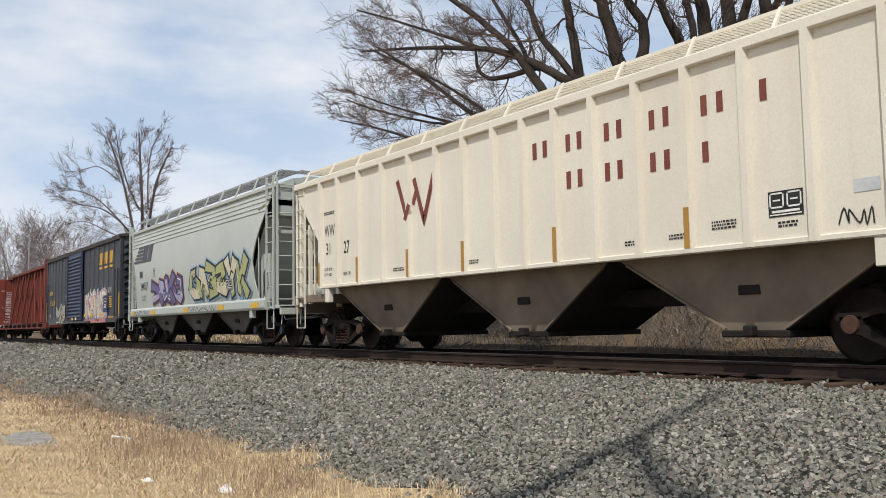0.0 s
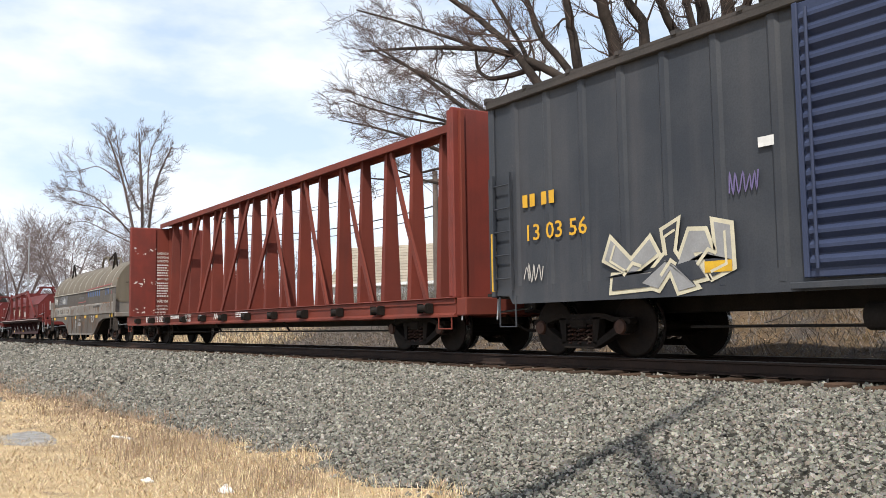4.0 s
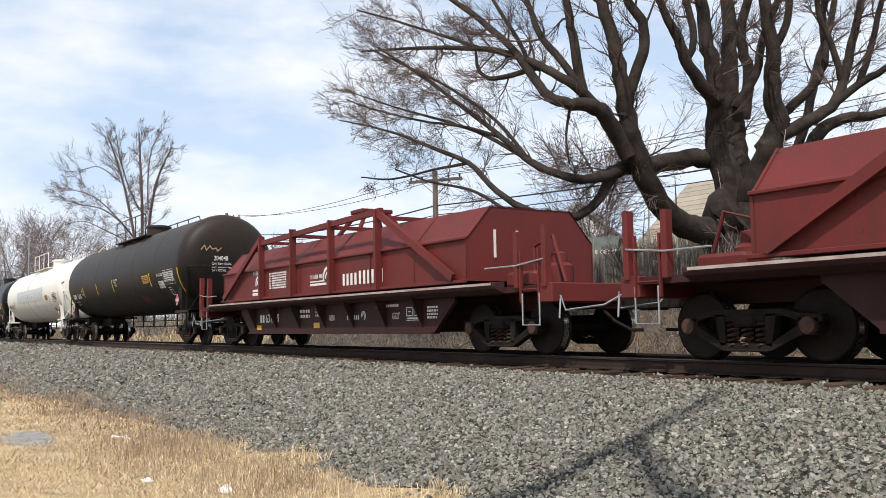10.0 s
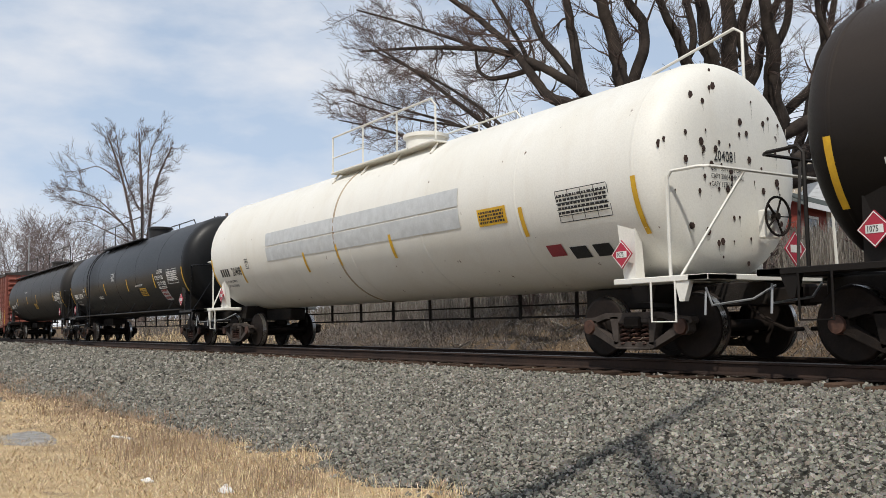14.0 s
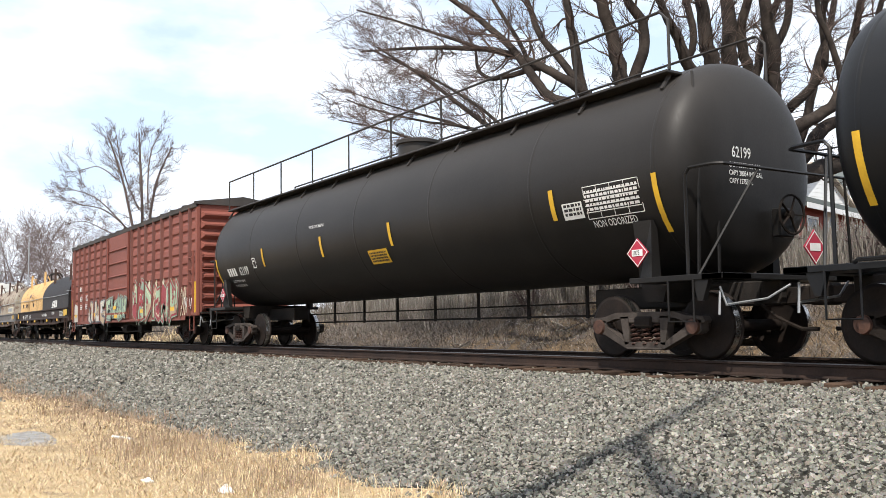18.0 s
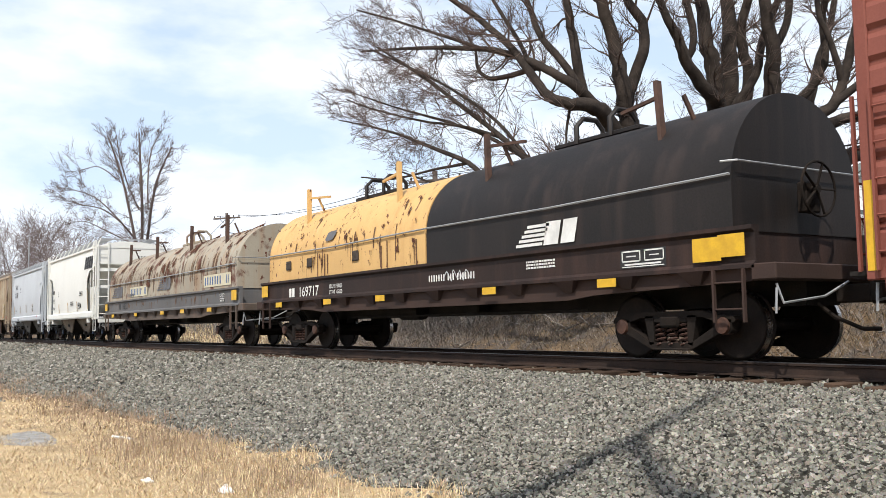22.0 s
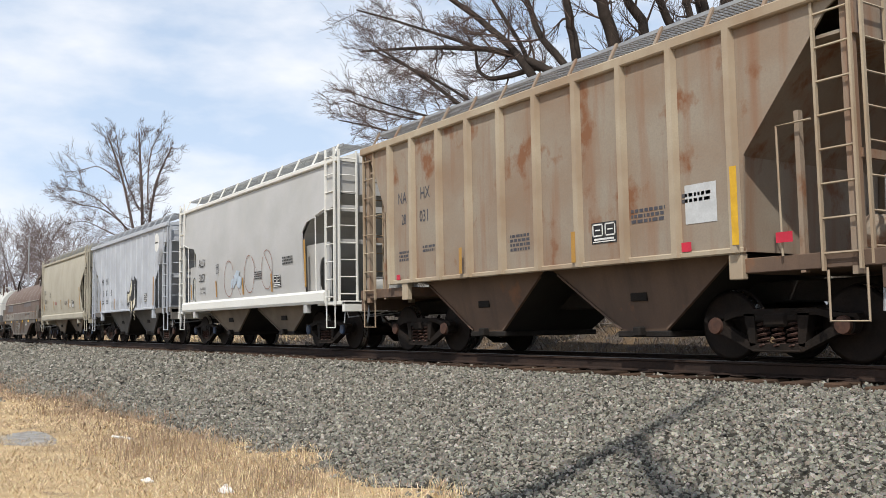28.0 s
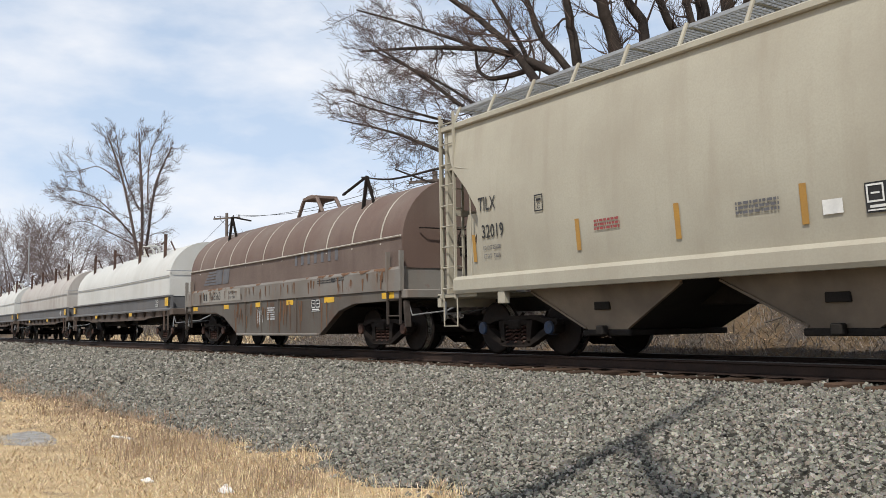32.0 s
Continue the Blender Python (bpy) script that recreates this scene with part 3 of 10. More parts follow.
for i in range(60):
    x, y = rng_b.uniform(-28, 0.5), rng_b.uniform(3.4, 7.2)
    a, l = rng_b.uniform(0, 6.28), rng_b.uniform(0.7, 1.9)
    pts = []
    for k in range(6):
        px_, py_ = x + math.cos(a) * l * k / 5 + rng_b.gauss(0, 0.03), y + abs(math.sin(a)) * l * 0.5 * k / 5
        pts.append((px_, py_, ground_height(px_, py_) + 0.05 + rng_b.uniform(0, 0.10) + (0.18 if k > 3 else 0)))
    r_ = rng_b.uniform(0.010, 0.024)
    solid("fallen_branch", Geo().tube(pts, [r_, r_, r_ * 0.9, r_ * 0.8, r_ * 0.6, r_ * 0.3], 5), "reed", "bleached fallen branch lying on the bank", "branch", "fallen branches on the bank")
for i in range(34):
    x, y = rng_b.uniform(-30, 2), rng_b.uniform(6.2, 8.6)
    z, tall = ground_height(x, y) - 0.05, rng_b.uniform(1.6, 3.6)
    dx, dy = rng_b.gauss(0, 0.16) * tall, rng_b.gauss(0, 0.08) * tall
    pts = [(x + dx * k + rng_b.gauss(0, 0.02), y + dy * k, z + tall * k) for k in (0, 0.25, 0.5, 0.75, 1.0)]
    r_ = rng_b.uniform(0.012, 0.036)
    solid("sapling", Geo().tube(pts, [r_, r_ * 0.9, r_ * 0.8, r_ * 0.6, r_ * 0.3], 6), "sapling", "thin pale leafless sapling on the top of the bank", "sapling", "saplings on the bank")


# ---- beyond the track: trees, houses, poles ----
MAPLE_LIMBS, TWIN_LIMBS = {}, {}
MAPLE_LIMBS["trunk"] = [(-14.42, 7.68, 1.44, 0.829), (-14.36, 7.66, 2.13, 0.719), (-14.34, 7.61, 2.68, 0.691), (-14.28, 7.62, 3.16, 0.760)]
MAPLE_LIMBS["left_bow"] = [(-14.53, 7.36, 2.48, 0.415), (-14.61, 6.65, 2.69, 0.327), (-14.62, 5.70, 2.96, 0.280), (-14.54, 4.99, 3.57, 0.261), (-14.49, 4.60, 4.25, 0.246), (-14.42, 4.24, 4.92, 0.218), (-14.29, 3.94, 5.83, 0.178), (-14.30, 3.78, 6.72, 0.152), (-14.40, 3.48, 7.74, 0.127), (-14.72, 3.29, 9.39, 0.090), (-15.15, 3.23, 11.45, 0.040)]
MAPLE_LIMBS["left_high"] = [(-14.54, 4.33, 4.30, 0.206), (-14.47, 3.81, 4.89, 0.190), (-14.35, 3.21, 5.24, 0.174), (-14.36, 2.47, 5.24, 0.134), (-14.31, 1.80, 5.30, 0.107), (-14.24, 1.30, 5.70, 0.094), (-14.22, 0.71, 6.20, 0.075), (-14.30, -0.22, 6.77, 0.057), (-14.64, -1.19, 7.39, 0.034)]
MAPLE_LIMBS["left_mid"] = [(-14.44, 3.45, 5.16, 0.138), (-14.35, 2.80, 5.57, 0.123), (-14.51, 2.14, 5.89, 0.097), (-14.67, 1.50, 6.14, 0.084), (-14.96, 0.67, 6.30, 0.060), (-15.45, -0.43, 6.30, 0.041), (-16.06, -1.70, 6.18, 0.018)]
MAPLE_LIMBS["left_up"] = [(-14.42, 2.87, 5.53, 0.099), (-14.65, 2.60, 6.18, 0.087), (-14.88, 2.17, 6.75, 0.075), (-15.00, 1.89, 7.50, 0.062), (-15.29, 1.60, 8.82, 0.038)]
MAPLE_LIMBS["cross"] = [(-14.54, 7.80, 4.26, 0.310), (-14.83, 7.13, 4.56, 0.238), (-15.09, 6.39, 4.44, 0.236), (-14.99, 5.30, 4.24, 0.202), (-14.93, 4.68, 4.13, 0.185), (-14.84, 3.95, 3.86, 0.142), (-14.73, 3.24, 3.69, 0.113), (-14.77, 2.62, 3.72, 0.093), (-14.85, 1.74, 3.96, 0.073), (-14.91, 1.03, 4.43, 0.060), (-15.07, 0.15, 5.02, 0.047), (-15.29, -0.82, 5.66, 0.035), (-15.58, -1.70, 6.19, 0.014)]
MAPLE_LIMBS["low_left"] = [(-14.97, 4.27, 4.04, 0.144), (-14.94, 3.86, 3.42, 0.116), (-15.00, 3.46, 3.05, 0.102), (-15.07, 2.85, 2.86, 0.094), (-15.16, 1.96, 2.95, 0.080), (-15.22, 1.09, 3.33, 0.066), (-15.34, 0.45, 3.91, 0.054), (-15.61, -0.36, 4.24, 0.040), (-15.93, -1.26, 4.56, 0.023), (-16.34, -2.09, 4.75, 0.012)]
MAPLE_LIMBS["low_mid"] = [(-14.77, 2.62, 3.70, 0.062), (-15.14, 1.82, 4.11, 0.052), (-15.50, 1.03, 4.60, 0.042), (-15.86, 0.25, 4.89, 0.032), (-16.36, -0.73, 5.19, 0.019), (-16.84, -1.70, 5.55, 0.011)]
MAPLE_LIMBS["center_l"] = [(-14.60, 7.70, 3.06, 0.364), (-14.53, 7.67, 3.97, 0.308), (-14.54, 7.33, 4.93, 0.279), (-14.32, 7.17, 5.71, 0.249), (-14.30, 7.08, 6.54, 0.207), (-14.33, 6.91, 7.37, 0.180), (-14.46, 6.92, 8.41, 0.153), (-14.58, 6.85, 10.16, 0.098), (-14.75, 6.64, 12.24, 0.043)]
MAPLE_LIMBS["center_r"] = [(-14.68, 8.12, 3.16, 0.397), (-14.69, 8.31, 4.18, 0.344), (-14.79, 8.39, 5.08, 0.289), (-14.76, 8.30, 5.94, 0.260), (-14.78, 8.29, 6.98, 0.218), (-14.77, 8.33, 8.02, 0.189), (-14.77, 8.31, 9.37, 0.146), (-14.69, 8.25, 11.75, 0.073)]
MAPLE_LIMBS["right_up"] = [(-13.90, 7.66, 3.12, 0.354), (-13.49, 7.61, 3.95, 0.296), (-13.14, 7.50, 4.56, 0.265), (-12.90, 7.60, 5.13, 0.237), (-12.80, 7.26, 5.93, 0.196), (-12.58, 7.11, 6.65, 0.168), (-12.56, 6.84, 7.52, 0.142), (-12.47, 6.74, 9.07, 0.090), (-12.37, 6.62, 10.86, 0.039)]
MAPLE_LIMBS["right_low"] = [(-14.09, 8.18, 3.80, 0.307), (-13.95, 9.45, 4.05, 0.272), (-13.86, 10.28, 4.29, 0.248), (-13.69, 11.55, 4.74, 0.224), (-13.50, 12.86, 5.17, 0.199), (-13.10, 14.46, 5.78, 0.157), (-12.29, 16.64, 6.75, 0.096), (-11.47, 18.38, 8.12, 0.049)]
MAPLE_LIMBS["right_far"] = [(-14.48, 9.30, 4.52, 0.233), (-14.23, 10.37, 4.72, 0.208), (-14.17, 11.08, 5.46, 0.181), (-14.04, 11.94, 5.92, 0.153), (-13.65, 13.21, 6.14, 0.125), (-13.04, 14.76, 6.84, 0.079), (-12.31, 16.23, 8.01, 0.048)]
MAPLE_LIMBS["right_mid"] = [(-12.95, 7.57, 4.80, 0.198), (-12.60, 8.06, 5.05, 0.158), (-12.32, 8.78, 5.48, 0.133), (-12.19, 9.08, 6.03, 0.120), (-12.07, 9.31, 6.86, 0.108), (-11.94, 9.54, 7.83, 0.088), (-11.72, 9.81, 9.48, 0.054)]
MAPLE_LIMBS["right_arm"] = [(-12.28, 8.83, 5.55, 0.107), (-11.86, 9.22, 5.98, 0.093), (-11.42, 9.65, 6.33, 0.079), (-10.84, 10.41, 7.11, 0.053), (-10.15, 11.25, 8.40, 0.026)]
MAPLE_LIMBS["hook"] = [(-14.18, 7.01, 5.80, 0.192), (-14.16, 6.44, 6.14, 0.162), (-14.18, 5.99, 6.63, 0.134), (-14.18, 5.73, 7.13, 0.120), (-14.24, 5.35, 7.77, 0.093), (-14.32, 4.85, 9.06, 0.053)]
MAPLE_LIMBS["spur"] = [(-14.88, 8.88, 5.74, 0.176), (-14.64, 8.88, 6.88, 0.146), (-14.69, 8.67, 7.76, 0.132), (-14.52, 8.78, 8.78, 0.117), (-14.27, 8.88, 10.53, 0.073)]
MAPLE_LIMBS["far_r"] = [(-14.66, 10.48, 4.50, 0.136), (-14.47, 11.08, 6.06, 0.122), (-14.37, 11.41, 7.33, 0.108), (-14.12, 11.78, 8.58, 0.093), (-13.86, 12.07, 10.47, 0.062)]
MAPLE_LIMBS["bow_right"] = [(-14.37, 4.10, 5.16, 0.153), (-14.23, 4.20, 5.85, 0.140), (-14.04, 4.38, 6.59, 0.128), (-14.06, 4.42, 7.28, 0.115), (-14.19, 4.16, 7.72, 0.103), (-14.35, 3.95, 8.74, 0.077), (-14.46, 3.77, 10.07, 0.039)]
MAPLE_LIMBS["bow_left"] = [(-14.61, 3.14, 5.52, 0.101), (-14.66, 2.97, 6.15, 0.113), (-14.73, 2.93, 6.93, 0.101), (-14.82, 2.85, 7.75, 0.089), (-14.89, 2.74, 8.93, 0.064), (-15.07, 2.44, 10.25, 0.032)]
MAPLE_LIMBS["hook_left"] = [(-14.51, 2.52, 5.79, 0.062), (-14.69, 2.02, 6.04, 0.061), (-14.94, 1.48, 5.89, 0.061), (-15.19, 0.95, 5.77, 0.048), (-15.24, 0.66, 5.96, 0.039), (-15.24, 0.61, 6.32, 0.029), (-15.26, 0.32, 6.79, 0.019)]
MAPLE_LIMBS["fan_a"] = [(-14.60, 1.65, 5.82, 0.054), (-14.68, 1.45, 6.35, 0.048), (-14.89, 1.21, 6.96, 0.042), (-15.03, 0.94, 7.45, 0.036), (-15.32, 0.54, 8.35, 0.024)]
MAPLE_LIMBS["fan_b"] = [(-14.93, 1.80, 3.98, 0.041), (-15.10, 1.04, 4.82, 0.036), (-15.41, 0.12, 5.46, 0.030), (-15.81, -0.74, 5.94, 0.024), (-16.13, -1.46, 6.28, 0.017)]
MAPLE_LIMBS["fan_c"] = [(-15.07, 1.14, 4.48, 0.039), (-15.43, 0.38, 4.71, 0.031), (-15.85, -0.45, 4.83, 0.024), (-16.32, -1.37, 5.08, 0.018), (-16.49, -1.85, 5.25, 0.013)]
MAPLE_LIMBS["fan_d"] = [(-14.97, 0.65, 6.30, 0.038), (-15.38, -0.19, 6.59, 0.031), (-15.78, -1.02, 6.86, 0.024), (-16.22, -1.72, 7.11, 0.017)]
MAPLE_LIMBS["fan_e"] = [(-15.59, 0.61, 3.97, 0.036), (-15.97, -0.11, 3.81, 0.027), (-16.36, -0.86, 3.62, 0.020), (-16.62, -1.43, 3.66, 0.014)]
MAPLE_LIMBS["fan_f"] = [(-15.07, 2.84, 2.87, 0.057), (-15.48, 2.05, 2.77, 0.050), (-15.64, 1.40, 3.13, 0.040), (-15.87, 0.81, 3.45, 0.032), (-16.25, 0.04, 3.62, 0.024), (-16.55, -0.64, 3.88, 0.018)]
MAPLE_LIMBS["arm_inner"] = [(-13.50, 7.67, 4.61, 0.135), (-13.28, 8.09, 5.30, 0.122), (-13.12, 8.46, 5.64, 0.123), (-12.85, 8.96, 6.18, 0.110), (-12.71, 9.26, 6.88, 0.096), (-12.73, 9.27, 7.74, 0.083), (-12.61, 9.31, 8.70, 0.069), (-12.55, 9.19, 10.08, 0.041)]
MAPLE_LIMBS["up_a"] = [(-12.85, 7.43, 6.75, 0.099), (-12.62, 7.68, 7.42, 0.092), (-12.46, 7.75, 8.47, 0.073), (-12.22, 7.90, 9.92, 0.040)]
MAPLE_LIMBS["up_b"] = [(-12.18, 9.10, 6.03, 0.087), (-12.25, 8.85, 6.92, 0.074), (-12.42, 8.64, 7.84, 0.067), (-12.43, 8.59, 9.19, 0.041)]
MAPLE_LIMBS["up_c"] = [(-11.92, 9.31, 6.00, 0.087), (-11.65, 9.56, 7.03, 0.073), (-11.46, 9.70, 7.98, 0.060), (-11.15, 9.99, 9.17, 0.040)]
MAPLE_LIMBS["up_d"] = [(-14.24, 6.06, 6.66, 0.094), (-14.09, 6.19, 7.32, 0.087), (-14.19, 6.09, 8.17, 0.081), (-14.24, 6.02, 9.42, 0.054)]
MAPLE_LIMBS["up_e"] = [(-14.46, 8.03, 5.85, 0.114), (-14.10, 8.45, 6.69, 0.106), (-14.00, 8.65, 7.57, 0.100), (-13.73, 8.92, 8.55, 0.086), (-13.61, 9.08, 9.87, 0.057)]
MAPLE_LIMBS["down_a"] = [(-14.51, 2.60, 5.26, 0.037), (-14.54, 2.48, 4.57, 0.027), (-14.47, 2.49, 3.94, 0.019)]
TWIN_LIMBS["left"] = [(-63.18, 6.27, 4.53, 0.253), (-63.17, 5.94, 6.86, 0.214), (-62.75, 5.19, 9.90, 0.174), (-62.63, 4.50, 12.16, 0.135), (-62.62, 3.92, 13.66, 0.084), (-62.74, 3.56, 14.81, 0.038)]
TWIN_LIMBS["mid"] = [(-63.57, 6.53, 4.95, 0.236), (-63.31, 6.50, 7.68, 0.216), (-63.24, 6.38, 10.44, 0.197), (-63.13, 6.25, 12.40, 0.157), (-63.03, 6.13, 14.16, 0.098), (-63.09, 5.90, 15.07, 0.039)]
TWIN_LIMBS["right"] = [(-63.87, 6.91, 5.37, 0.218), (-63.50, 7.06, 8.13, 0.198), (-63.50, 7.42, 10.55, 0.179), (-63.44, 7.98, 12.20, 0.140), (-63.22, 8.51, 13.43, 0.101), (-62.89, 9.21, 14.46, 0.040)]
TWIN_LIMBS["low"] = [(-62.56, 6.01, 6.42, 0.135), (-61.53, 4.66, 7.61, 0.113), (-61.15, 3.30, 8.43, 0.082), (-60.89, 1.84, 8.61, 0.051), (-60.50, 0.57, 8.92, 0.029)]
TWIN_LIMBS["left_side"] = [(-63.50, 4.84, 10.83, 0.086), (-64.12, 3.77, 11.71, 0.070), (-64.73, 2.86, 11.57, 0.051), (-65.22, 2.16, 11.35, 0.031)]
TWIN_LIMBS["inner"] = [(-62.85, 6.14, 8.72, 0.117), (-63.14, 5.43, 10.51, 0.101), (-63.29, 4.92, 12.38, 0.086), (-63.30, 4.67, 13.86, 0.055)]
TWIN_LIMBS["right_inner"] = [(-62.50, 6.66, 8.71, 0.117), (-62.30, 6.58, 11.27, 0.101), (-62.00, 6.78, 12.97, 0.078), (-61.62, 7.20, 13.97, 0.047)]
TWIN_LIMBS["low_left"] = [(-63.14, 6.01, 6.66, 0.117), (-63.74, 4.85, 8.27, 0.093), (-64.45, 3.58, 9.62, 0.070), (-65.27, 2.26, 10.19, 0.047), (-65.78, 1.48, 10.28, 0.031)]
TWIN_LIMBS["low_mid"] = [(-63.25, 5.89, 6.39, 0.101), (-64.16, 4.37, 7.28, 0.086), (-64.97, 3.04, 8.00, 0.062), (-65.67, 2.01, 7.79, 0.039)]


def smooth_path(pts, n=4):
    """Points between the given ones on a gliding curve; each carries its radius."""
    out, P = [], [Vector(p) for p in pts]
    for i in range(len(P) - 1):
        a, b, c, d = P[max(i - 1, 0)], P[i], P[i + 1], P[min(i + 2, len(P) - 1)]
        for k in range(n):
            t = k / n
            out.append(0.5 * (2 * b + (c - a) * t + (2 * a - 5 * b + 4 * c - d) * t * t + (3 * b - a - 3 * c + d) * t ** 3))
    return out + [P[-1]]


def grow(tubes, start, way, length, radius, level, rng, centre, droop, twigs, along=0.75):
    """A branch that wanders outwards and carries finer ones."""
    n = 5 if level else 2
    pts, rs, p, d = [start.copy()], [radius], start.copy(), way.normalized()
    for i in range(n):
        j = Vector((rng.gauss(0, 1), rng.gauss(0, 1), rng.gauss(0, 1))) * (0.13 if level else 0.16)
        out = (p - centre)
        out.z *= 0.4
        out = out.normalized() if out.length > 0.01 else Vector((0, 0, 1))
        d = (d + j + out * 0.10 + Vector((0, 0, 0.05 - droop * i / n))).normalized()
        p = p + d * length / n
        pts.append(p.copy())
        rs.append(max(radius * (1 - 0.85 * (i + 1) / n), 0.0035))
    tubes[level].append((pts, rs))
    if level == 0:
        return
    for k in range(twigs[level]):
        t = rng.uniform(0.15, 0.98) * n
        i = min(int(t), n - 1)
        q = pts[i].lerp(pts[i + 1], t - i)
        ax = (pts[i + 1] - pts[i]).normalized()
        side = Vector((rng.gauss(0, 1), rng.gauss(0, 1), rng.gauss(0, 1)))
        side = (side - ax * side.dot(ax)).normalized()
        grow(tubes, q, ax * along + side * rng.uniform(0.45, 0.95), length * rng.uniform(0.40, 0.80), max(rs[i] * 0.55, 0.004), level - 1, rng, centre, droop, twigs, along)


def bare_tree(name, label, limbs, seed, per_metre, reach, twigs, droop=0.1, bark="bark", fine="twig", sides=(8, 5, 3), min_r=0.0045, levels=2, thin_from=0.25, keep_clear=False, rooted=False, along=0.75):
    rng = random.Random(seed)
    tree = thing(name, label, "tree")
    allp = [Vector(p[:3]) for l in limbs.values() for p in l]
    centre = sum(allp, Vector()) / len(allp)
    tubes = {0: [], 1: [], 2: []}
    for key, raw in limbs.items():
        if rooted and key != "trunk" and abs(raw[0][0] + 14.4) < 0.9 and abs(raw[0][1] - 7.65) < 0.9 and raw[0][2] < 4.4:
            raw = [(-14.40, 7.66, min(raw[0][2] - 0.75, 2.5), raw[0][3] * 0.9)] + list(raw)
        path = smooth_path([Vector(p) for p in raw], 4)
        pts, rs = [p.xyz for p in path], [max(p.w, min_r) for p in path]
        for i, p in enumerate(pts):
            w = 0.10 * rs[i]
            pts[i] = p + Vector((rng.gauss(0, w), rng.gauss(0, w), rng.gauss(0, w)))
        part("trunk" if key == "trunk" else "limb", Geo().tube(pts, rs, sides[0] + 2), bark, tree)
        if key == "trunk":
            continue
        run = 0.0
        for i in range(len(pts) - 1):
            seg = pts[i + 1] - pts[i]
            frac = i / len(pts)
            if frac < thin_from:
                continue
            run += seg.length * per_metre * (0.35 + 1.1 * frac)
            while run > 1:
                run -= 1
                q = pts[i] + seg * rng.random()
                side = Vector((rng.gauss(0, 1), rng.gauss(0, 1), rng.gauss(0, 0.8)))
                ax = seg.normalized()
                side = (side - ax * side.dot(ax)).normalized()
                grow(tubes, q, ax * rng.uniform(0.4, 1.0) + side, reach * rng.uniform(0.45, 1.1) * (1.15 - 0.68 * frac), min(max(rs[i] * 0.40, 0.008), 0.032), levels, rng, centre, droop, twigs, along)
    for lv, nm in ((2, "branch_mass"), (1, "twig_mass"), (0, "twig_haze")):
        if tubes[lv]:
            g = Geo()
            for pts, rs in tubes[lv]:
                if keep_clear and any(p.y < 1.9 and p.z < 5.0 for p in pts):
                    continue
                g.tube(pts, [max(r, min_r) for r in rs], (3, 3, 5)[lv], False)
            ob = fast_part(nm, g, fine, tree)
            tagged(ob, kind="stuff")
    return tree


def fast_part(name, geo, material, parent):
    """As part(), for large meshes: no clean-up pass."""
    me = fast_mesh(name, np.array(geo.v), np.array(geo.f))
    me.polygons.foreach_set("use_smooth", [True] * len(me.polygons))
    me.materials.append(M[material])
    ob = new(name, me)
    ob.parent = parent
    return ob


def behind_track(limbs):
    """Carries the limbs that reach over the track back along the line of sight, to hang beyond it."""
    out = {}
    for k, pts in limbs.items():
        out[k] = []
        for x, y, z, r in pts:
            s = (max(y, 2.4 + 0.15 * (y - 2.4)) - EYE.y) / (y - EYE.y)
            p = EYE + (Vector((x, y, z)) - EYE) * s
            out[k].append((p.x, p.y, p.z, r * s))
    return out


def slimmed(limbs):
    """Thinner trunks that reach down into the ground."""
    out = {}
    for k, pts in limbs.items():
        pts = [(x, y, z, r * 0.46) for x, y, z, r in pts]
        if k in ("left", "mid", "right"):
            pts = [(-63.5 + 0.2 * (pts[0][0] + 63.5), 6.6 + 0.3 * (pts[0][1] - 6.6), 0.2, 0.19)] + pts
        out[k] = pts[:-1] if k in ("left", "mid", "right") else pts
    return out


bare_tree("maple_tree", "huge bare old maple with low spreading limbs and red buds", behind_track(MAPLE_LIMBS), 11, 3.1, 1.45, {2: 7, 1: 5, 0: 0}, -0.03, min_r=0.0042, keep_clear=True, rooted=True, along=1.0)
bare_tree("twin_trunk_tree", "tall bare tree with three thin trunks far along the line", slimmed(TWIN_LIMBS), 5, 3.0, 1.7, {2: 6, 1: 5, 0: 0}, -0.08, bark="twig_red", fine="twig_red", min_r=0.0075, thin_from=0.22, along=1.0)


def far_tree(seed, height):
    """A bare tree for the distance, standing at the origin."""
    rng = random.Random(seed)
    limbs = {}
    for k in range(rng.choice((3, 4, 5))):
        a, sp = rng.uniform(0, 6.28), rng.uniform(0.15, 0.42) * height
        limbs[str(k)] = [(0, 0, 0, 0.018 * height), (0.05 * sp * math.cos(a), 0.05 * sp * math.sin(a), height * 0.22, 0.014 * height), (0.4 * sp * math.cos(a), 0.4 * sp * math.sin(a), height * 0.5, 0.009 * height),
                         (0.8 * sp * math.cos(a), 0.8 * sp * math.sin(a), height * 0.78, 0.004 * height), (sp * math.cos(a), sp * math.sin(a), height, 0.012)]
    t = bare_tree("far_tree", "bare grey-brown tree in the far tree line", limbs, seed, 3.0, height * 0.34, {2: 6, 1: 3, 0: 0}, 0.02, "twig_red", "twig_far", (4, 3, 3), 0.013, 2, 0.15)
    tagged(t, group="far tree line")
    return t


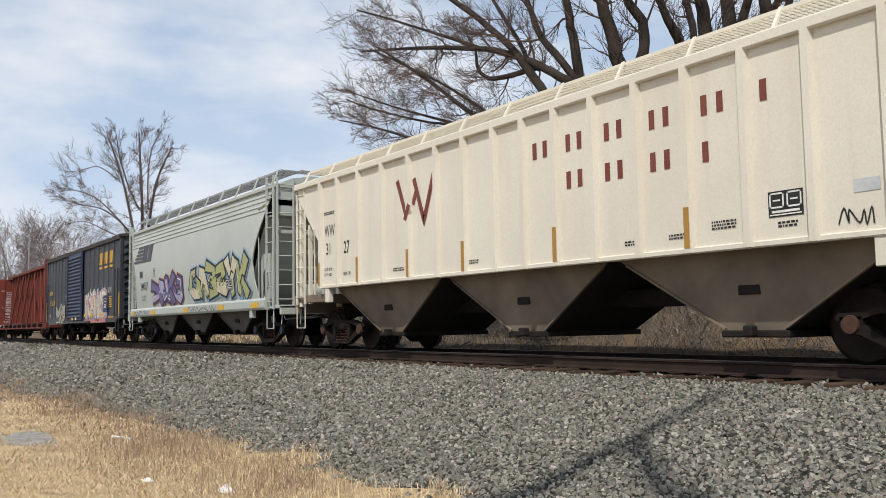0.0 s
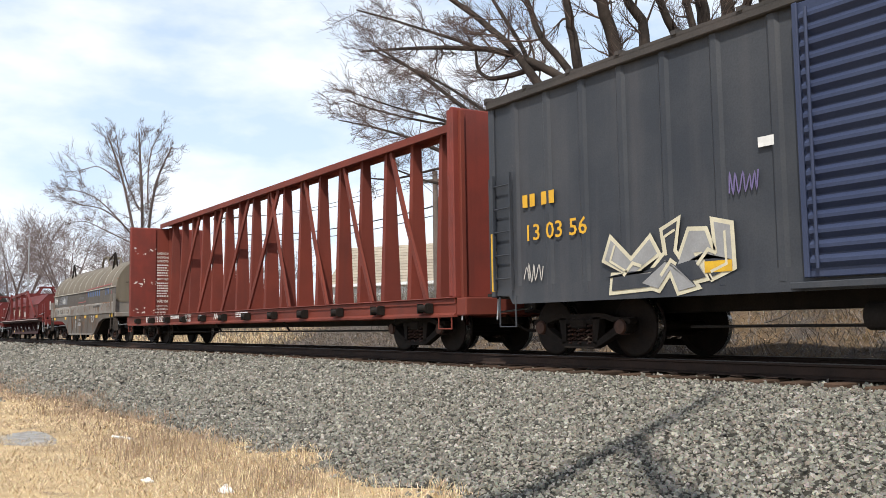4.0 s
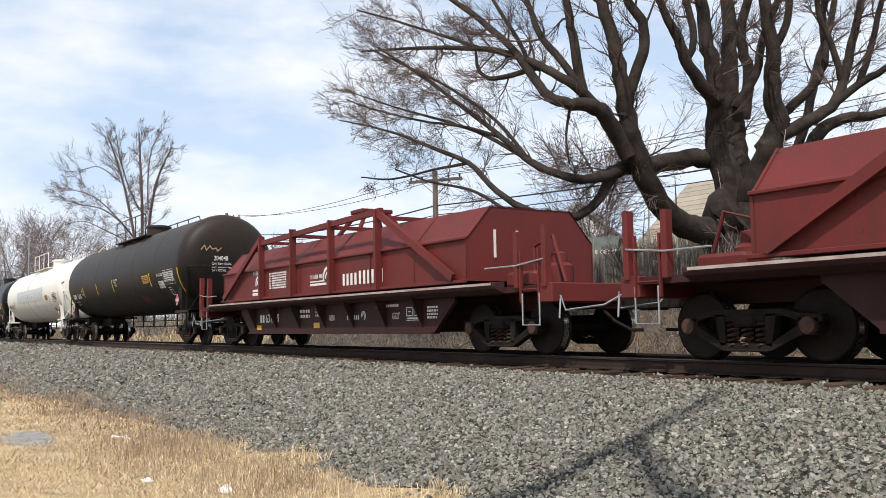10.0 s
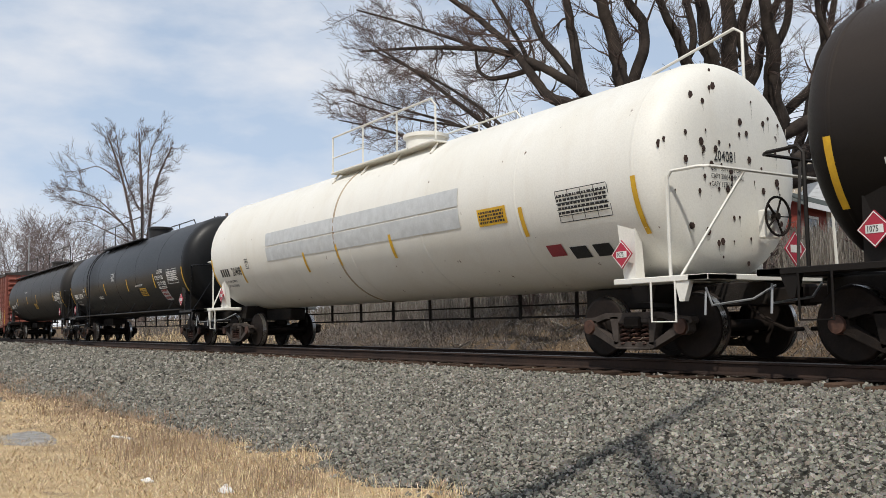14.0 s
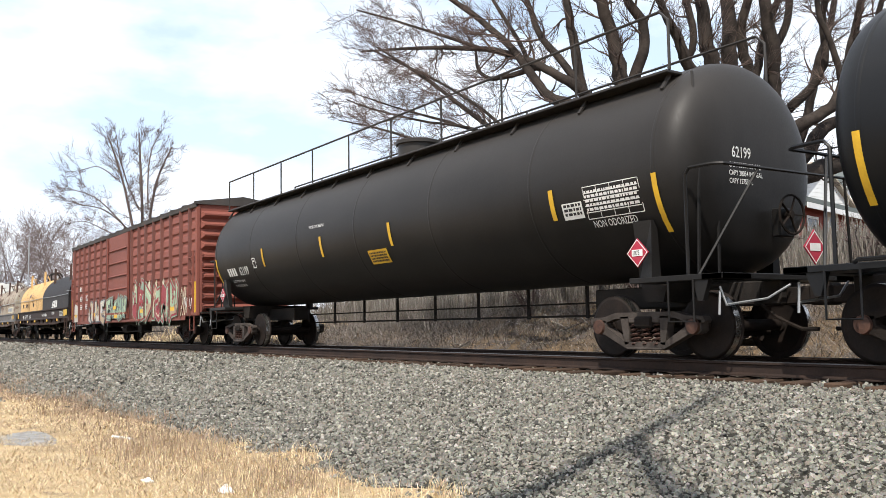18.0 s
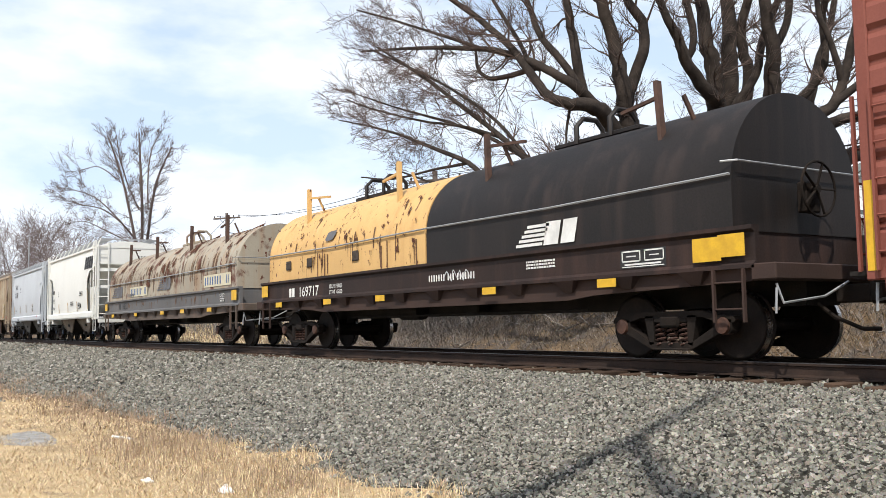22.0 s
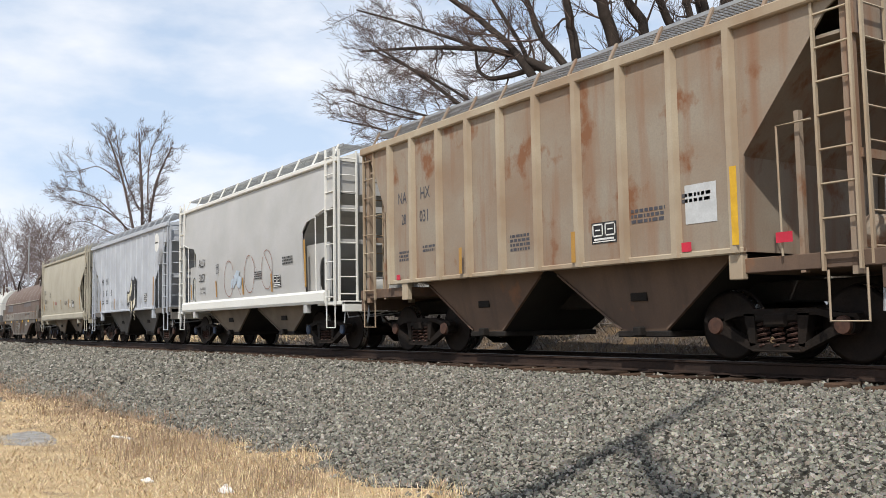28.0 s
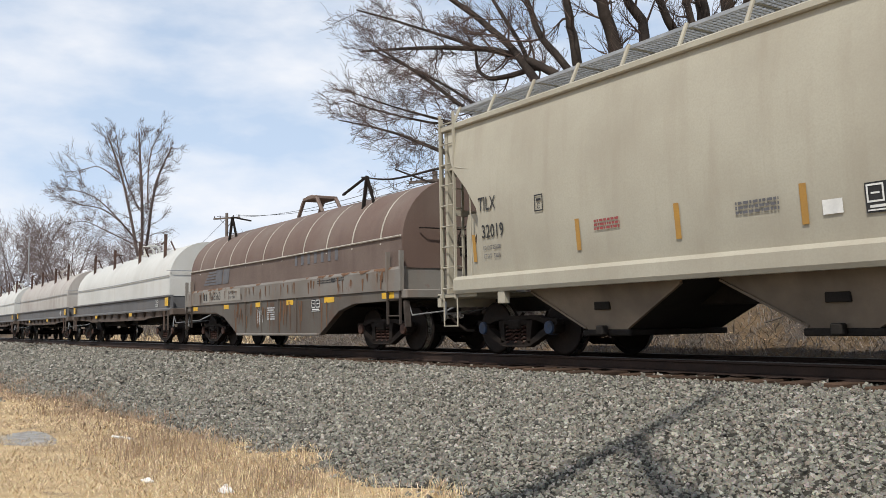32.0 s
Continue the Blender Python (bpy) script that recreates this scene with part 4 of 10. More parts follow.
far_a, far_b = far_tree(21, 12.0), far_tree(22, 10.0)
spots_a = [(-120, 6.0, 1.0, 40), (-128, 14.0, 1.2, 120), (-112, 1.6, 0.95, 200), (-150, 12.0, 1.3, 300), (-140, 24, 1.1, 10), (-105, 16, 0.8, 77)]
spots_b = [(-104, 9.5, 0.9, 90), (-116, 19, 1.0, 210), (-98, 20.5, 0.75, 10), (-135, 4.5, 1.15, 160), (-86, 24, 0.8, 33), (-95, 30, 0.9, 250), (-160, 30, 1.3, 350)]
for base_tree, spots in ((far_a, spots_a), (far_b, spots_b)):
    for i, (x, y, k, a) in enumerate(spots):
        m = pose(x, y, 0.0, 0, 0, a)
        if i == 0:
            base_tree.matrix_basis = m
            continue
        c = copy_thing(base_tree, m)
        c.scale = (k, k, k)


def shrub(x, y, z, height, seed, label, spread=0.5):
    rng = random.Random(seed)
    limbs = {}
    for k in range(9):
        a, sp = rng.uniform(0, 6.28), rng.uniform(0.2, spread) * height
        limbs[str(k)] = [(x, y, z, 0.03), (x + 0.4 * sp * math.cos(a), y + 0.4 * sp * math.sin(a), z + height * 0.45, 0.02), (x + sp * math.cos(a), y + sp * math.sin(a), z + height * rng.uniform(0.8, 1.0), 0.008)]
    return bare_tree("bare_shrub", label, limbs, seed, 4.0, height * 0.32, {2: 6, 1: 4, 0: 0}, -0.1, "twig_red", "twig_red", (3, 3, 3), 0.010, 1, 0.1)


shrub(-31.0, 19.0, 2.2, 7.4, 31, "tall reddish bare shrub behind the houses' yard")
shrub(-33.5, 20.5, 2.2, 7.0, 32, "tall reddish bare shrub beside the white house")
shrub(-15.5, 5.6, 0.8, 1.5, 33, "leafless brushy shrub on the bank", 0.8)
shrub(-12.6, 6.2, 1.0, 1.6, 34, "leafless brushy shrub on the bank", 0.8)
shrub(-19.5, 5.4, 0.6, 1.4, 35, "leafless brushy shrub on the bank", 0.9)
shrub(-10.4, 6.8, 1.2, 1.3, 36, "thin leafless shrub in front of the red house", 0.5)


# houses
M["siding"] = surface("white clapboard", (0.78, 0.79, 0.78), (0.70, 0.71, 0.71), 1.0, 0.6, 0, 0.05)
M["shingle"] = surface("weathered tan roof shingles", (0.37, 0.32, 0.25), (0.29, 0.25, 0.20), 1.5, 0.9, 0, 0.4, vary=0.12)
M["shingle_green"] = surface("grey-green roof felt", (0.13, 0.15, 0.14), (0.17, 0.18, 0.17), 1.5, 0.9, 0, 0.3)
M["redwall"] = surface("brick-red painted boards", (0.25, 0.045, 0.03), (0.20, 0.04, 0.028), 1.0, 0.7, 0, 0.1)
M["paleblock"] = surface("pale grey block wall", (0.48, 0.47, 0.44), (0.40, 0.39, 0.37), 1.0, 0.85, 0, 0.2)
M["darkglass"] = surface("dim window glass", (0.05, 0.06, 0.07), (0.03, 0.035, 0.04), 2.0, 0.12, 0, 0.0)
M["wood_grey"] = surface("weathered grey fence wood", (0.21, 0.17, 0.135), (0.30, 0.25, 0.20), 3.0, 0.95, 0, 0.4, vary=0.25)
M["pole_wood"] = surface("weathered pole wood", (0.12, 0.095, 0.08), (0.17, 0.14, 0.12), 2.0, 0.95, 0, 0.4)
M["wire"] = surface("black cable", (0.02, 0.02, 0.022), (0.03, 0.03, 0.03), 2.0, 0.6, 0, 0.0)
M["door_paint"] = surface("white trim paint", (0.8, 0.8, 0.78), (0.72, 0.72, 0.7), 2.0, 0.5, 0, 0.0)


def house(name, label, m, w, d, wall_h, roof_h, wall, roof, openings, overhang=0.35, courses=14, gable_boards=0):
    """A gabled house whose ridge runs along its local x; openings on the local front (-y): (x, z, w, h, kind)."""
    h = thing(name, label, "house")
    h.matrix_basis = m
    walls = Geo().prism([(-d / 2, -0.8), (d / 2, -0.8), (d / 2, wall_h), (0, wall_h + roof_h), (-d / 2, wall_h)], "x", -w / 2, w / 2)
    wl_ = part("wall", walls, wall, h)
    for k in range(courses):
        z = -0.2 + (wall_h + 0.1) * k / courses
        hh = (wall_h + 0.1) / courses
        part("clapboard", Geo().add([(-w / 2, -d / 2 - 0.003, z + hh), (w / 2, -d / 2 - 0.003, z + hh), (w / 2, -d / 2 - 0.022, z), (-w / 2, -d / 2 - 0.022, z), (-w / 2, -d / 2, z), (w / 2, -d / 2, z)], [(0, 1, 2, 3), (3, 2, 5, 4)]), wall, wl_)
    for k in range(gable_boards):
        z = wall_h + roof_h * k / gable_boards
        half = d / 2 * (1 - k / gable_boards)
        for s in (-1, 1):
            part("clapboard", Geo().box(min(s * w / 2, s * (w / 2 + 0.02)), max(s * w / 2, s * (w / 2 + 0.02)), -half, half, z, z + roof_h / gable_boards * 0.9), wall, wl_)
    for s in (-1, 1):
        e = overhang
        slope = roof_h / (d / 2)
        zz = wall_h - e * slope
        rf = part("roof", Geo().prism([(s * (d / 2 + e), zz), (s * (d / 2 + e), zz + 0.12), (0, wall_h + roof_h + 0.12), (0, wall_h + roof_h)], "x", -w / 2 - 0.3, w / 2 + 0.3), roof, h)
        if s < 0:
            n = 13
            for k in range(n):
                t0, t1 = k / n, (k + 1) / n
                y0, y1 = -(d / 2 + e) * (1 - t0), -(d / 2 + e) * (1 - t1)
                z0, z1 = zz + 0.12 + (wall_h + roof_h - zz) * t0, zz + 0.12 + (wall_h + roof_h - zz) * t1
                part("shingle_course", Geo().add([(-w / 2 - 0.31, y0, z0 + 0.05), (w / 2 + 0.31, y0, z0 + 0.05), (w / 2 + 0.31, y1, z1 + 0.012), (-w / 2 - 0.31, y1, z1 + 0.012), (-w / 2 - 0.31, y0, z0), (w / 2 + 0.31, y0, z0)], [(0, 1, 2, 3), (4, 5, 1, 0)]), roof, rf)
    part("fascia", Geo().box(-w / 2 - 0.3, w / 2 + 0.3, -d / 2 - overhang - 0.03, -d / 2 - overhang, wall_h - overhang * roof_h / (d / 2) - 0.05, wall_h - overhang * roof_h / (d / 2) + 0.14), "door_paint", h)
    for x, z, ww, hh, kind in openings:
        y = -d / 2
        if kind == "window":
            win = part("window", Geo().box(x, x + ww, y - 0.035, y - 0.02, z, z + hh), "darkglass", h)
        else:
            win = part("door", Geo().box(x, x + ww, y - 0.05, y - 0.02, z, z + hh, 0.01), "door_paint", h, "white panelled door")
            part("door_pane", Geo().box(x + 0.2 * ww, x + 0.8 * ww, y - 0.056, y - 0.05, z + hh * 0.55, z + hh * 0.9), "darkglass", win)
        fr = Geo()
        for a, b, c, dd in ((x - 0.09, x, z - 0.09, z + hh + 0.09), (x + ww, x + ww + 0.09, z - 0.09, z + hh + 0.09), (x, x + ww, z - 0.09, z), (x, x + ww, z + hh, z + hh + 0.09), (x, x + ww, z + hh * 0.48, z + hh * 0.54)):
            if kind == "window" or dd - c > 0.2 or c > z + hh - 0.1:
                fr.box(a, b, y - 0.06, y - 0.02, c, dd)
        part("window_frame", fr, "door_paint", win)
    return h


# the red bungalow, the tan-roofed house behind it, the two white houses
house("bungalow", "brick-red bungalow with white window trim behind the fence", pose(-21.7, 22.4, 2.5, 0, 0, 104), 12.0, 2.6, 2.05, 0.6, "redwall", "shingle_green", [(-5.2, 0.55, 0.9, 1.0, "window"), (-3.2, 0.0, 0.9, 1.9, "door"), (-0.8, 0.55, 1.0, 1.0, "window"), (1.6, 0.55, 1.0, 1.0, "window")], 0.45, 12)
house("clapboard_house", "white clapboard house with a broad tan shingle roof", pose(-29.8, 28.65, 2.0, 0, 0, 0), 7.8, 9.0, 2.3, 3.7, "siding", "shingle", [(-3.5, 0.6, 1.0, 1.2, "window"), (1.5, 0.6, 1.0, 1.2, "window")], 0.4, 14, 18)
gable = house("clapboard_house", "white clapboard gable with small upper windows", pose(-30.2, 38.0, 3.5, 0, 0, 146), 8.0, 6.0, 3.0, 2.6, "siding", "shingle_green", [(-2.0, 2.2, 0.9, 1.0, "window"), (1.0, 2.2, 0.9, 1.0, "window")], 0.4, 18, 12)
house("clapboard_house", "white gabled house with paired windows by the shrubs", pose(-40.6, 25.6, 1.6, 0, 0, 146), 7.0, 4.6, 3.6, 1.9, "siding", "shingle", [(-1.2, 2.0, 0.7, 0.9, "window"), (0.3, 2.0, 0.7, 0.9, "window")], 0.35, 16, 12)
house("outbuilding", "long low pale outbuilding with a dark window", pose(-31.6, 17.2, 1.3, 0, 0, 42), 4.6, 4.0, 2.3, 0.7, "paleblock", "shingle_green", [(-1.5, 0.9, 0.9, 0.8, "window")], 0.3, 8)
house("far_house", "white house with a brown roof and chimney far off", pose(-52, 21, 0.8, 0, 0, 30), 8, 6, 2.6, 2.4, "siding", "shingle", [(-1.5, 0.9, 0.9, 1.1, "window")], 0.35, 10)


# weathered board fence along the top of the bank
fence = thing("board_fence", "weathered grey picket fence along the top of the bank", "fence")
slat_mesh = Geo().prism([(-0.045, 0), (0.045, 0), (0.045, 1.12), (0, 1.2), (-0.045, 1.12)], "y", -0.01, 0.01).mesh("slat")
slat_mesh.materials.append(M["wood_grey"])
rng_f = random.Random(3)
FA, FB = Vector((-21.5, 8.2, 0)), Vector((-9.0, 13.8, 0))
n_slats = 110
for i in range(n_slats):
    p = FA.lerp(FB, i / (n_slats - 1))
    sl = part("slat", slat_mesh, "wood_grey", fence)
    sl.location = (p.x, p.y, ground_height(p.x, p.y) - 0.05)
    sl.rotation_euler = (rng_f.gauss(0, 0.03), rng_f.gauss(0, 0.03), math.atan2(FB.y - FA.y, FB.x - FA.x))
    sl.scale = (1, 1, rng_f.uniform(0.85, 1.08))
for dz in (0.35, 0.9):
    part("fence_rail", Geo().bar((FA.x, FA.y + 0.03, ground_height(FA.x, FA.y) + dz), (FB.x, FB.y + 0.03, ground_height(FB.x, FB.y) + dz), 0.04, 0.08), "wood_grey", fence)


def utility_pole(label, x, y, z0, z1, arm, turn):
    p = thing("utility_pole", label, "utility pole")
    p.matrix_basis = pose(x, y, 0, 0, 0, turn)
    part("pole", Geo().tube([(0, 0, z0), (0, 0, (z0 + z1) / 2), (0, 0, z1)], [0.15, 0.13, 0.11], 10), "pole_wood", p)
    part("crossarm", Geo().box(-arm / 2, arm / 2, -0.06, 0.06, z1 - 0.45, z1 - 0.33, 0.01), "pole_wood", p)
    for s in (-1, 1):
        part("arm_brace", Geo().bar((s * 0.7, 0.07, z1 - 0.42), (0, 0.12, z1 - 1.05), 0.04, 0.02), "iron", p)
    for k in (-0.46, -0.25, 0.25, 0.46):
        part("insulator", Geo().lathe([(0.02, z1 - 0.33), (0.045, z1 - 0.28), (0.05, z1 - 0.22), (0.02, z1 - 0.17)], 8, "z", (arm * k, 0, 0)), "iron_light", p)
    return p


P1, P2, P3 = (-66.3, 13.65), (-32.4, 10.7), (-2.5, 20.0)
utility_pole("weathered wooden utility pole with one crossarm far along the line", P1[0], P1[1], 0, 9.3, 2.4, 35)
utility_pole("weathered wooden utility pole with one crossarm by the shrubs", P2[0], P2[1], 0.3, 7.15, 2.5, 33)
utility_pole("wooden utility pole beyond the red bungalow", P3[0], P3[1], 2.0, 8.6, 2.4, 20)
part_pole = solid("light_mast", Geo().tube([(-97.6, 4.55, 0), (-97.6, 4.55, 9.9)], [0.09, 0.06], 8), "galv", "thin grey metal mast far along the line", "mast")


def cable(a, b, sag, r=0.018):
    a, b = Vector(a), Vector(b)
    pts = [a.lerp(b, t) - Vector((0, 0, sag * 4 * t * (1 - t))) for t in steps(0, 1, 14)]
    return solid("overhead_cable", Geo().tube(pts, r, 5, False), "wire", "black overhead cable strung between the poles", "cable", "overhead cables")


for dx, dz, r in ((-1.0, 0.0, 0.014), (0.9, 0.0, 0.014), (0.0, -1.3, 0.03), (0.05, -1.7, 0.02)):
    cable((P1[0] + dx * 0.8, P1[1] + dx * 0.5, 9.1 + dz), (P2[0] + dx * 0.8, P2[1] + dx * 0.5, 6.95 + dz), 0.6, r)
    cable((P2[0] + dx * 0.8, P2[1] + dx * 0.5, 6.95 + dz), (P3[0] + dx * 0.8, P3[1] + dx * 0.5, 8.4 + dz), 0.5, r)
cable((P1[0], P1[1], 8.9), (-160, 34, 9.2), 0.8)


# a bare tree behind the viewpoint, whose limbs shade the ballast
def up_sun(p, far):
    return Vector(p) + SUN_DIR * far


shade_limbs = {"trunk": [(12.2, -28.2, -1.1, 0.42), (11.6, -27.4, 8.0, 0.34), (9.4, -24.4, 16.0, 0.25)], "limb_a": [], "limb_b": []}
shade_limbs["limb_a"] = [(9.4, -24.4, 16.0, 0.2), (*up_sun((-5.9, -6.9, -1.0), 25.4), 0.15), (*up_sun((-6.3, -5.3, -0.95), 25.6), 0.125), (*up_sun((-6.67, -3.7, -0.66), 26.0), 0.115), (*up_sun((-7.2, -1.65, -0.35), 26.6), 0.06)]
shade_limbs["limb_b"] = [(9.4, -24.4, 16.0, 0.18), (*up_sun((-4.3, -5.6, -0.95), 25.0), 0.14), (*up_sun((-5.15, -4.85, -0.83), 25.4), 0.13), (*up_sun((-5.8, -4.4, -0.76), 25.7), 0.13), (*up_sun((-6.6, -3.75, -0.66), 26.0), 0.09)]
bare_tree("roadside_tree", "slim bare tree behind the viewpoint with two long limbs", shade_limbs, 91, 0.25, 0.8, {2: 2, 1: 2, 0: 0}, 0.0, levels=1, thin_from=0.6)


# ---- the train: shared parts ----
MESH = {}


def shared(key, build, material):
    if key not in MESH:
        MESH[key] = build().mesh(key)
        MESH[key].materials.append(M[material])
    return MESH[key]


def wheelset_mesh():
    if "wheelset" in MESH:
        return MESH["wheelset"]
    g, t = Geo(), Geo()
    R = WHEEL_R
    for s in (-1, 1):
        prof = [(0.10, 0.66), (0.12, 0.69), (0.34, 0.70), (R - 0.06, 0.675), (R - 0.055, 0.66), (R + 0.022, 0.66), (R + 0.026, 0.68), (R + 0.004, 0.705)]
        out = [(R - 0.004, 0.80), (R - 0.065, 0.803), (R - 0.075, 0.775), (0.30, 0.765), (0.17, 0.80), (0.13, 0.83), (0.09, 0.83)]
        g.lathe([(r, s * a) for r, a in prof], 30)
        g.lathe([(r, s * a) for r, a in out], 30)
        t.lathe([(R + 0.004, s * 0.705), (R, s * 0.74), (R - 0.004, s * 0.80)], 30)
    g.lathe([(0.075, -1.02), (0.075, -0.7), (0.085, 0), (0.075, 0.7), (0.075, 1.02)], 14)
    g.lathe([(R - 0.012, -0.8035), (R - 0.055, -0.806)], 30)
    n_dark = len(g.f)
    g.add(t.v, t.f, True)
    me = g.mesh("wheelset")
    me.materials.append(M["wheel"])
    me.materials.append(M["tread"])
    for p in me.polygons:
        c = p.center
        r = math.hypot(c.x, c.z)
        if 0.71 < abs(c.y) < 0.80 and r > R - 0.02:
            p.material_index = 1
    MESH["wheelset"] = me
    return me


def side_frame():
    """A cast truck side frame of the usual bow shape with two windows and a spring opening."""
    g = Geo()
    zb = WHEEL_R
    for s in (-1, 1):
        # one half, from the pedestal to the column beside the springs
        top = [(0, 0.66), (0.55, 0.66), (0.78, 0.60), (1.05, 0.585), (1.08, 0.53), (1.06, 0.50), (0.75, 0.52), (0.56, 0.575), (0, 0.575)]
        low = [(0, 0.15), (0.36, 0.15), (0.80, 0.35), (0.98, 0.36), (1.02, 0.40), (1.02, 0.54), (0.76, 0.55), (0.74, 0.45), (0.36, 0.24), (0, 0.24)]
        col = [(0.30, 0.22), (0.38, 0.20), (0.46, 0.60), (0.30, 0.60)]
        for poly in (top, low, col):
            g.prism([(s * x, z) for x, z in poly], "y", -1.09, -0.95)
    g.box(-0.33, 0.33, -1.12, -0.93, 0.135, 0.165, 0.01)
    g.box(-0.30, 0.30, -1.10, -1.0, 0.50, 0.585, 0.02)
    return g


def spring():
    g = Geo()
    for x in (0.0,):
        pts = [(x + 0.075 * math.cos(k * 1.25), -1.03 + 0.075 * math.sin(k * 1.25), 0.17 + 0.0128 * k) for k in range(26)]
        g.tube(pts, 0.017, 4)
    return g


def truck(car, x, cap="cap_rust", frame_mat="iron"):
    """A three-piece truck: bolster, two side frames, springs, bearings and two wheelsets."""
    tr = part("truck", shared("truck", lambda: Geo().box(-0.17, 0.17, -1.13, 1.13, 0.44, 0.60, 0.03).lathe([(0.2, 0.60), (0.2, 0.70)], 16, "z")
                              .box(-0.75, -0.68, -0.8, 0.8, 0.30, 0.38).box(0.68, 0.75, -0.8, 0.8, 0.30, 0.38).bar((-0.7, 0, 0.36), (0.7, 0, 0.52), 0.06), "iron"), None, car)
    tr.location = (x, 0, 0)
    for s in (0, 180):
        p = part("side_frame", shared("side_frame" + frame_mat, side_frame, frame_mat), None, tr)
        p.rotation_euler = (0, 0, radians(s))
        for dx in (-0.21, 0.0, 0.21):
            p = part("spring", shared("spring", spring, "spring"), None, tr)
            p.location = (dx, 0, 0)
            p.rotation_euler = (0, 0, radians(s))
    for bx in (-0.889, 0.889):
        for s in (-1, 1):
            p = part("bearing_cap", shared("bearing" + cap, lambda: Geo().lathe([(0.05, -0.11), (0.10, -0.105), (0.115, -0.06), (0.115, 0.07)], 14), cap), None, tr)
            p.location = (bx, s * 1.02, WHEEL_R)
            p.rotation_euler = (0, 0, 0 if s < 0 else math.pi)
        w = part("wheelset", wheelset_mesh(), None, tr)
        w.matrix_parent_inverse = Matrix.Translation((bx, 0, WHEEL_R))
        WHEELS.append(w)
    return tr


WHEELS, CARS = [], []


def new_car(name, label, category, centre, half_truck, end, material, cap="cap_rust", frame_mat="iron"):
    """An empty at rail height under the car's middle, with trucks, centre sill and couplers. end: from the middle to the coupler's face."""
    car = thing(name, label, category, "cars of the freight train")
    CARS.append((car, centre))
    for s in (1, -1):
        truck(car, s * half_truck, cap, frame_mat)
        g = Geo().box(end - 0.62, end - 0.10, -0.10, 0.10, 0.72, 0.95, 0.02).box(end - 0.16, end + 0.06, -0.14, 0.14, 0.70, 0.98, 0.04)
        g.tube([(end - 0.75, -0.28, 0.72), (end - 0.55, -0.24, 0.55), (end - 0.2, -0.22, 0.40), (end + 0.02, -0.2, 0.40)], 0.028, 6)
        c = part("coupler", Geo().add([(s * x, s * y, z) for x, y, z in g.v], g.f), "iron", car)
        lev = Geo().tube([(s * (end - 0.55), -1.35, 0.95), (s * (end - 0.5), -1.3, 0.72), (s * (end - 0.5), -0.5, 0.80), (s * (end - 0.4), -0.15, 0.98)], 0.016, 5)
        lev.tube([(s * (end - 0.55), -1.35, 0.90), (s * (end - 0.55), -1.38, 0.60)], 0.016, 5)
        part("uncoupling_lever", lev, "galv", car, "bright bent uncoupling lever")
    return car


def ladder(car, x0, x1, y, z0, z1, rungs, material, axis="x", r=0.014, rail=0.03, label=""):
    """A ladder in the plane y = const (axis x) or x = const (axis y, then x0, x1 are y's and y is the x)."""
    def P(a, z):
        return (a, y, z) if axis == "x" else (y, a, z)
    lad = part("ladder", Geo().bar(P(x0, z0), P(x0, z1), rail * 1.6, rail), material, car, label)
    part("ladder_rail", Geo().bar(P(x1, z0), P(x1, z1), rail * 1.6, rail), material, lad)
    for k in range(rungs):
        z = z0 + (z1 - z0) * (k + 0.5) / rungs
        part("rung", Geo().tube([P(x0, z), P(x1, z)], r, 5), material, lad)
    return lad


def stirrup(car, x, y, z0, z1, w, material):
    g = Geo().tube([(x - w / 2, y, z1), (x - w / 2, y, z0), (x + w / 2, y, z0), (x + w / 2, y, z1)], 0.016, 5)
    return part("sill_step", g, material, car)


def hand_iron(car, pts, material, name="grab_iron", r=0.014):
    return part(name, Geo().tube(pts, r, 6), material, car)


def decal(car, quads, y, material, name="marking", label=""):
    """Flat painted shapes on the near side: each a list of (x, z) corners; y may be a number or a function of z."""
    g = Geo()
    for q in quads:
        g.add([(x, (y(z) if callable(y) else y), z) for x, z in q], [tuple(range(len(q)))])
    return part(name, g, material, car, label)


def rect(x, z, w, h, slant=0.0):
    return [(x, z), (x + w, z), (x + w + slant * h, z + h), (x + slant * h, z + h)]


def bars(car, x, z, h, counts, y, material, gap=0.28, width=0.62, name="marking", slant=0.0, label=""):
    """Unread or left-out writing: one plain bar for each character."""
    cx = x
    for n in counts:
        for _ in range(n):
            k = 0.64 if name == "name_bar" else 1.0
            decal(car, [rect(cx + h * width * (1 - k) / 2, z, h * width * k, h, slant)], y, material, name, label)
            cx += h * (width + gap)
        cx += h * 0.5


def lines(car, x, z, w, rows, h, y, material, seed=0, name="small_print"):
    """Small print: rows of short bars."""
    rng, qs = random.Random(seed), []
    for i in range(rows):
        cx = x
        while cx < x + w:
            ww = rng.uniform(0.6, 2.2) * h
            qs.append(rect(cx, z - i * h * 1.6, min(ww, x + w - cx + 0.01), h))
            cx += ww + h * 0.5
    return tagged(decal(car, qs, y, material, name), kind="stuff")


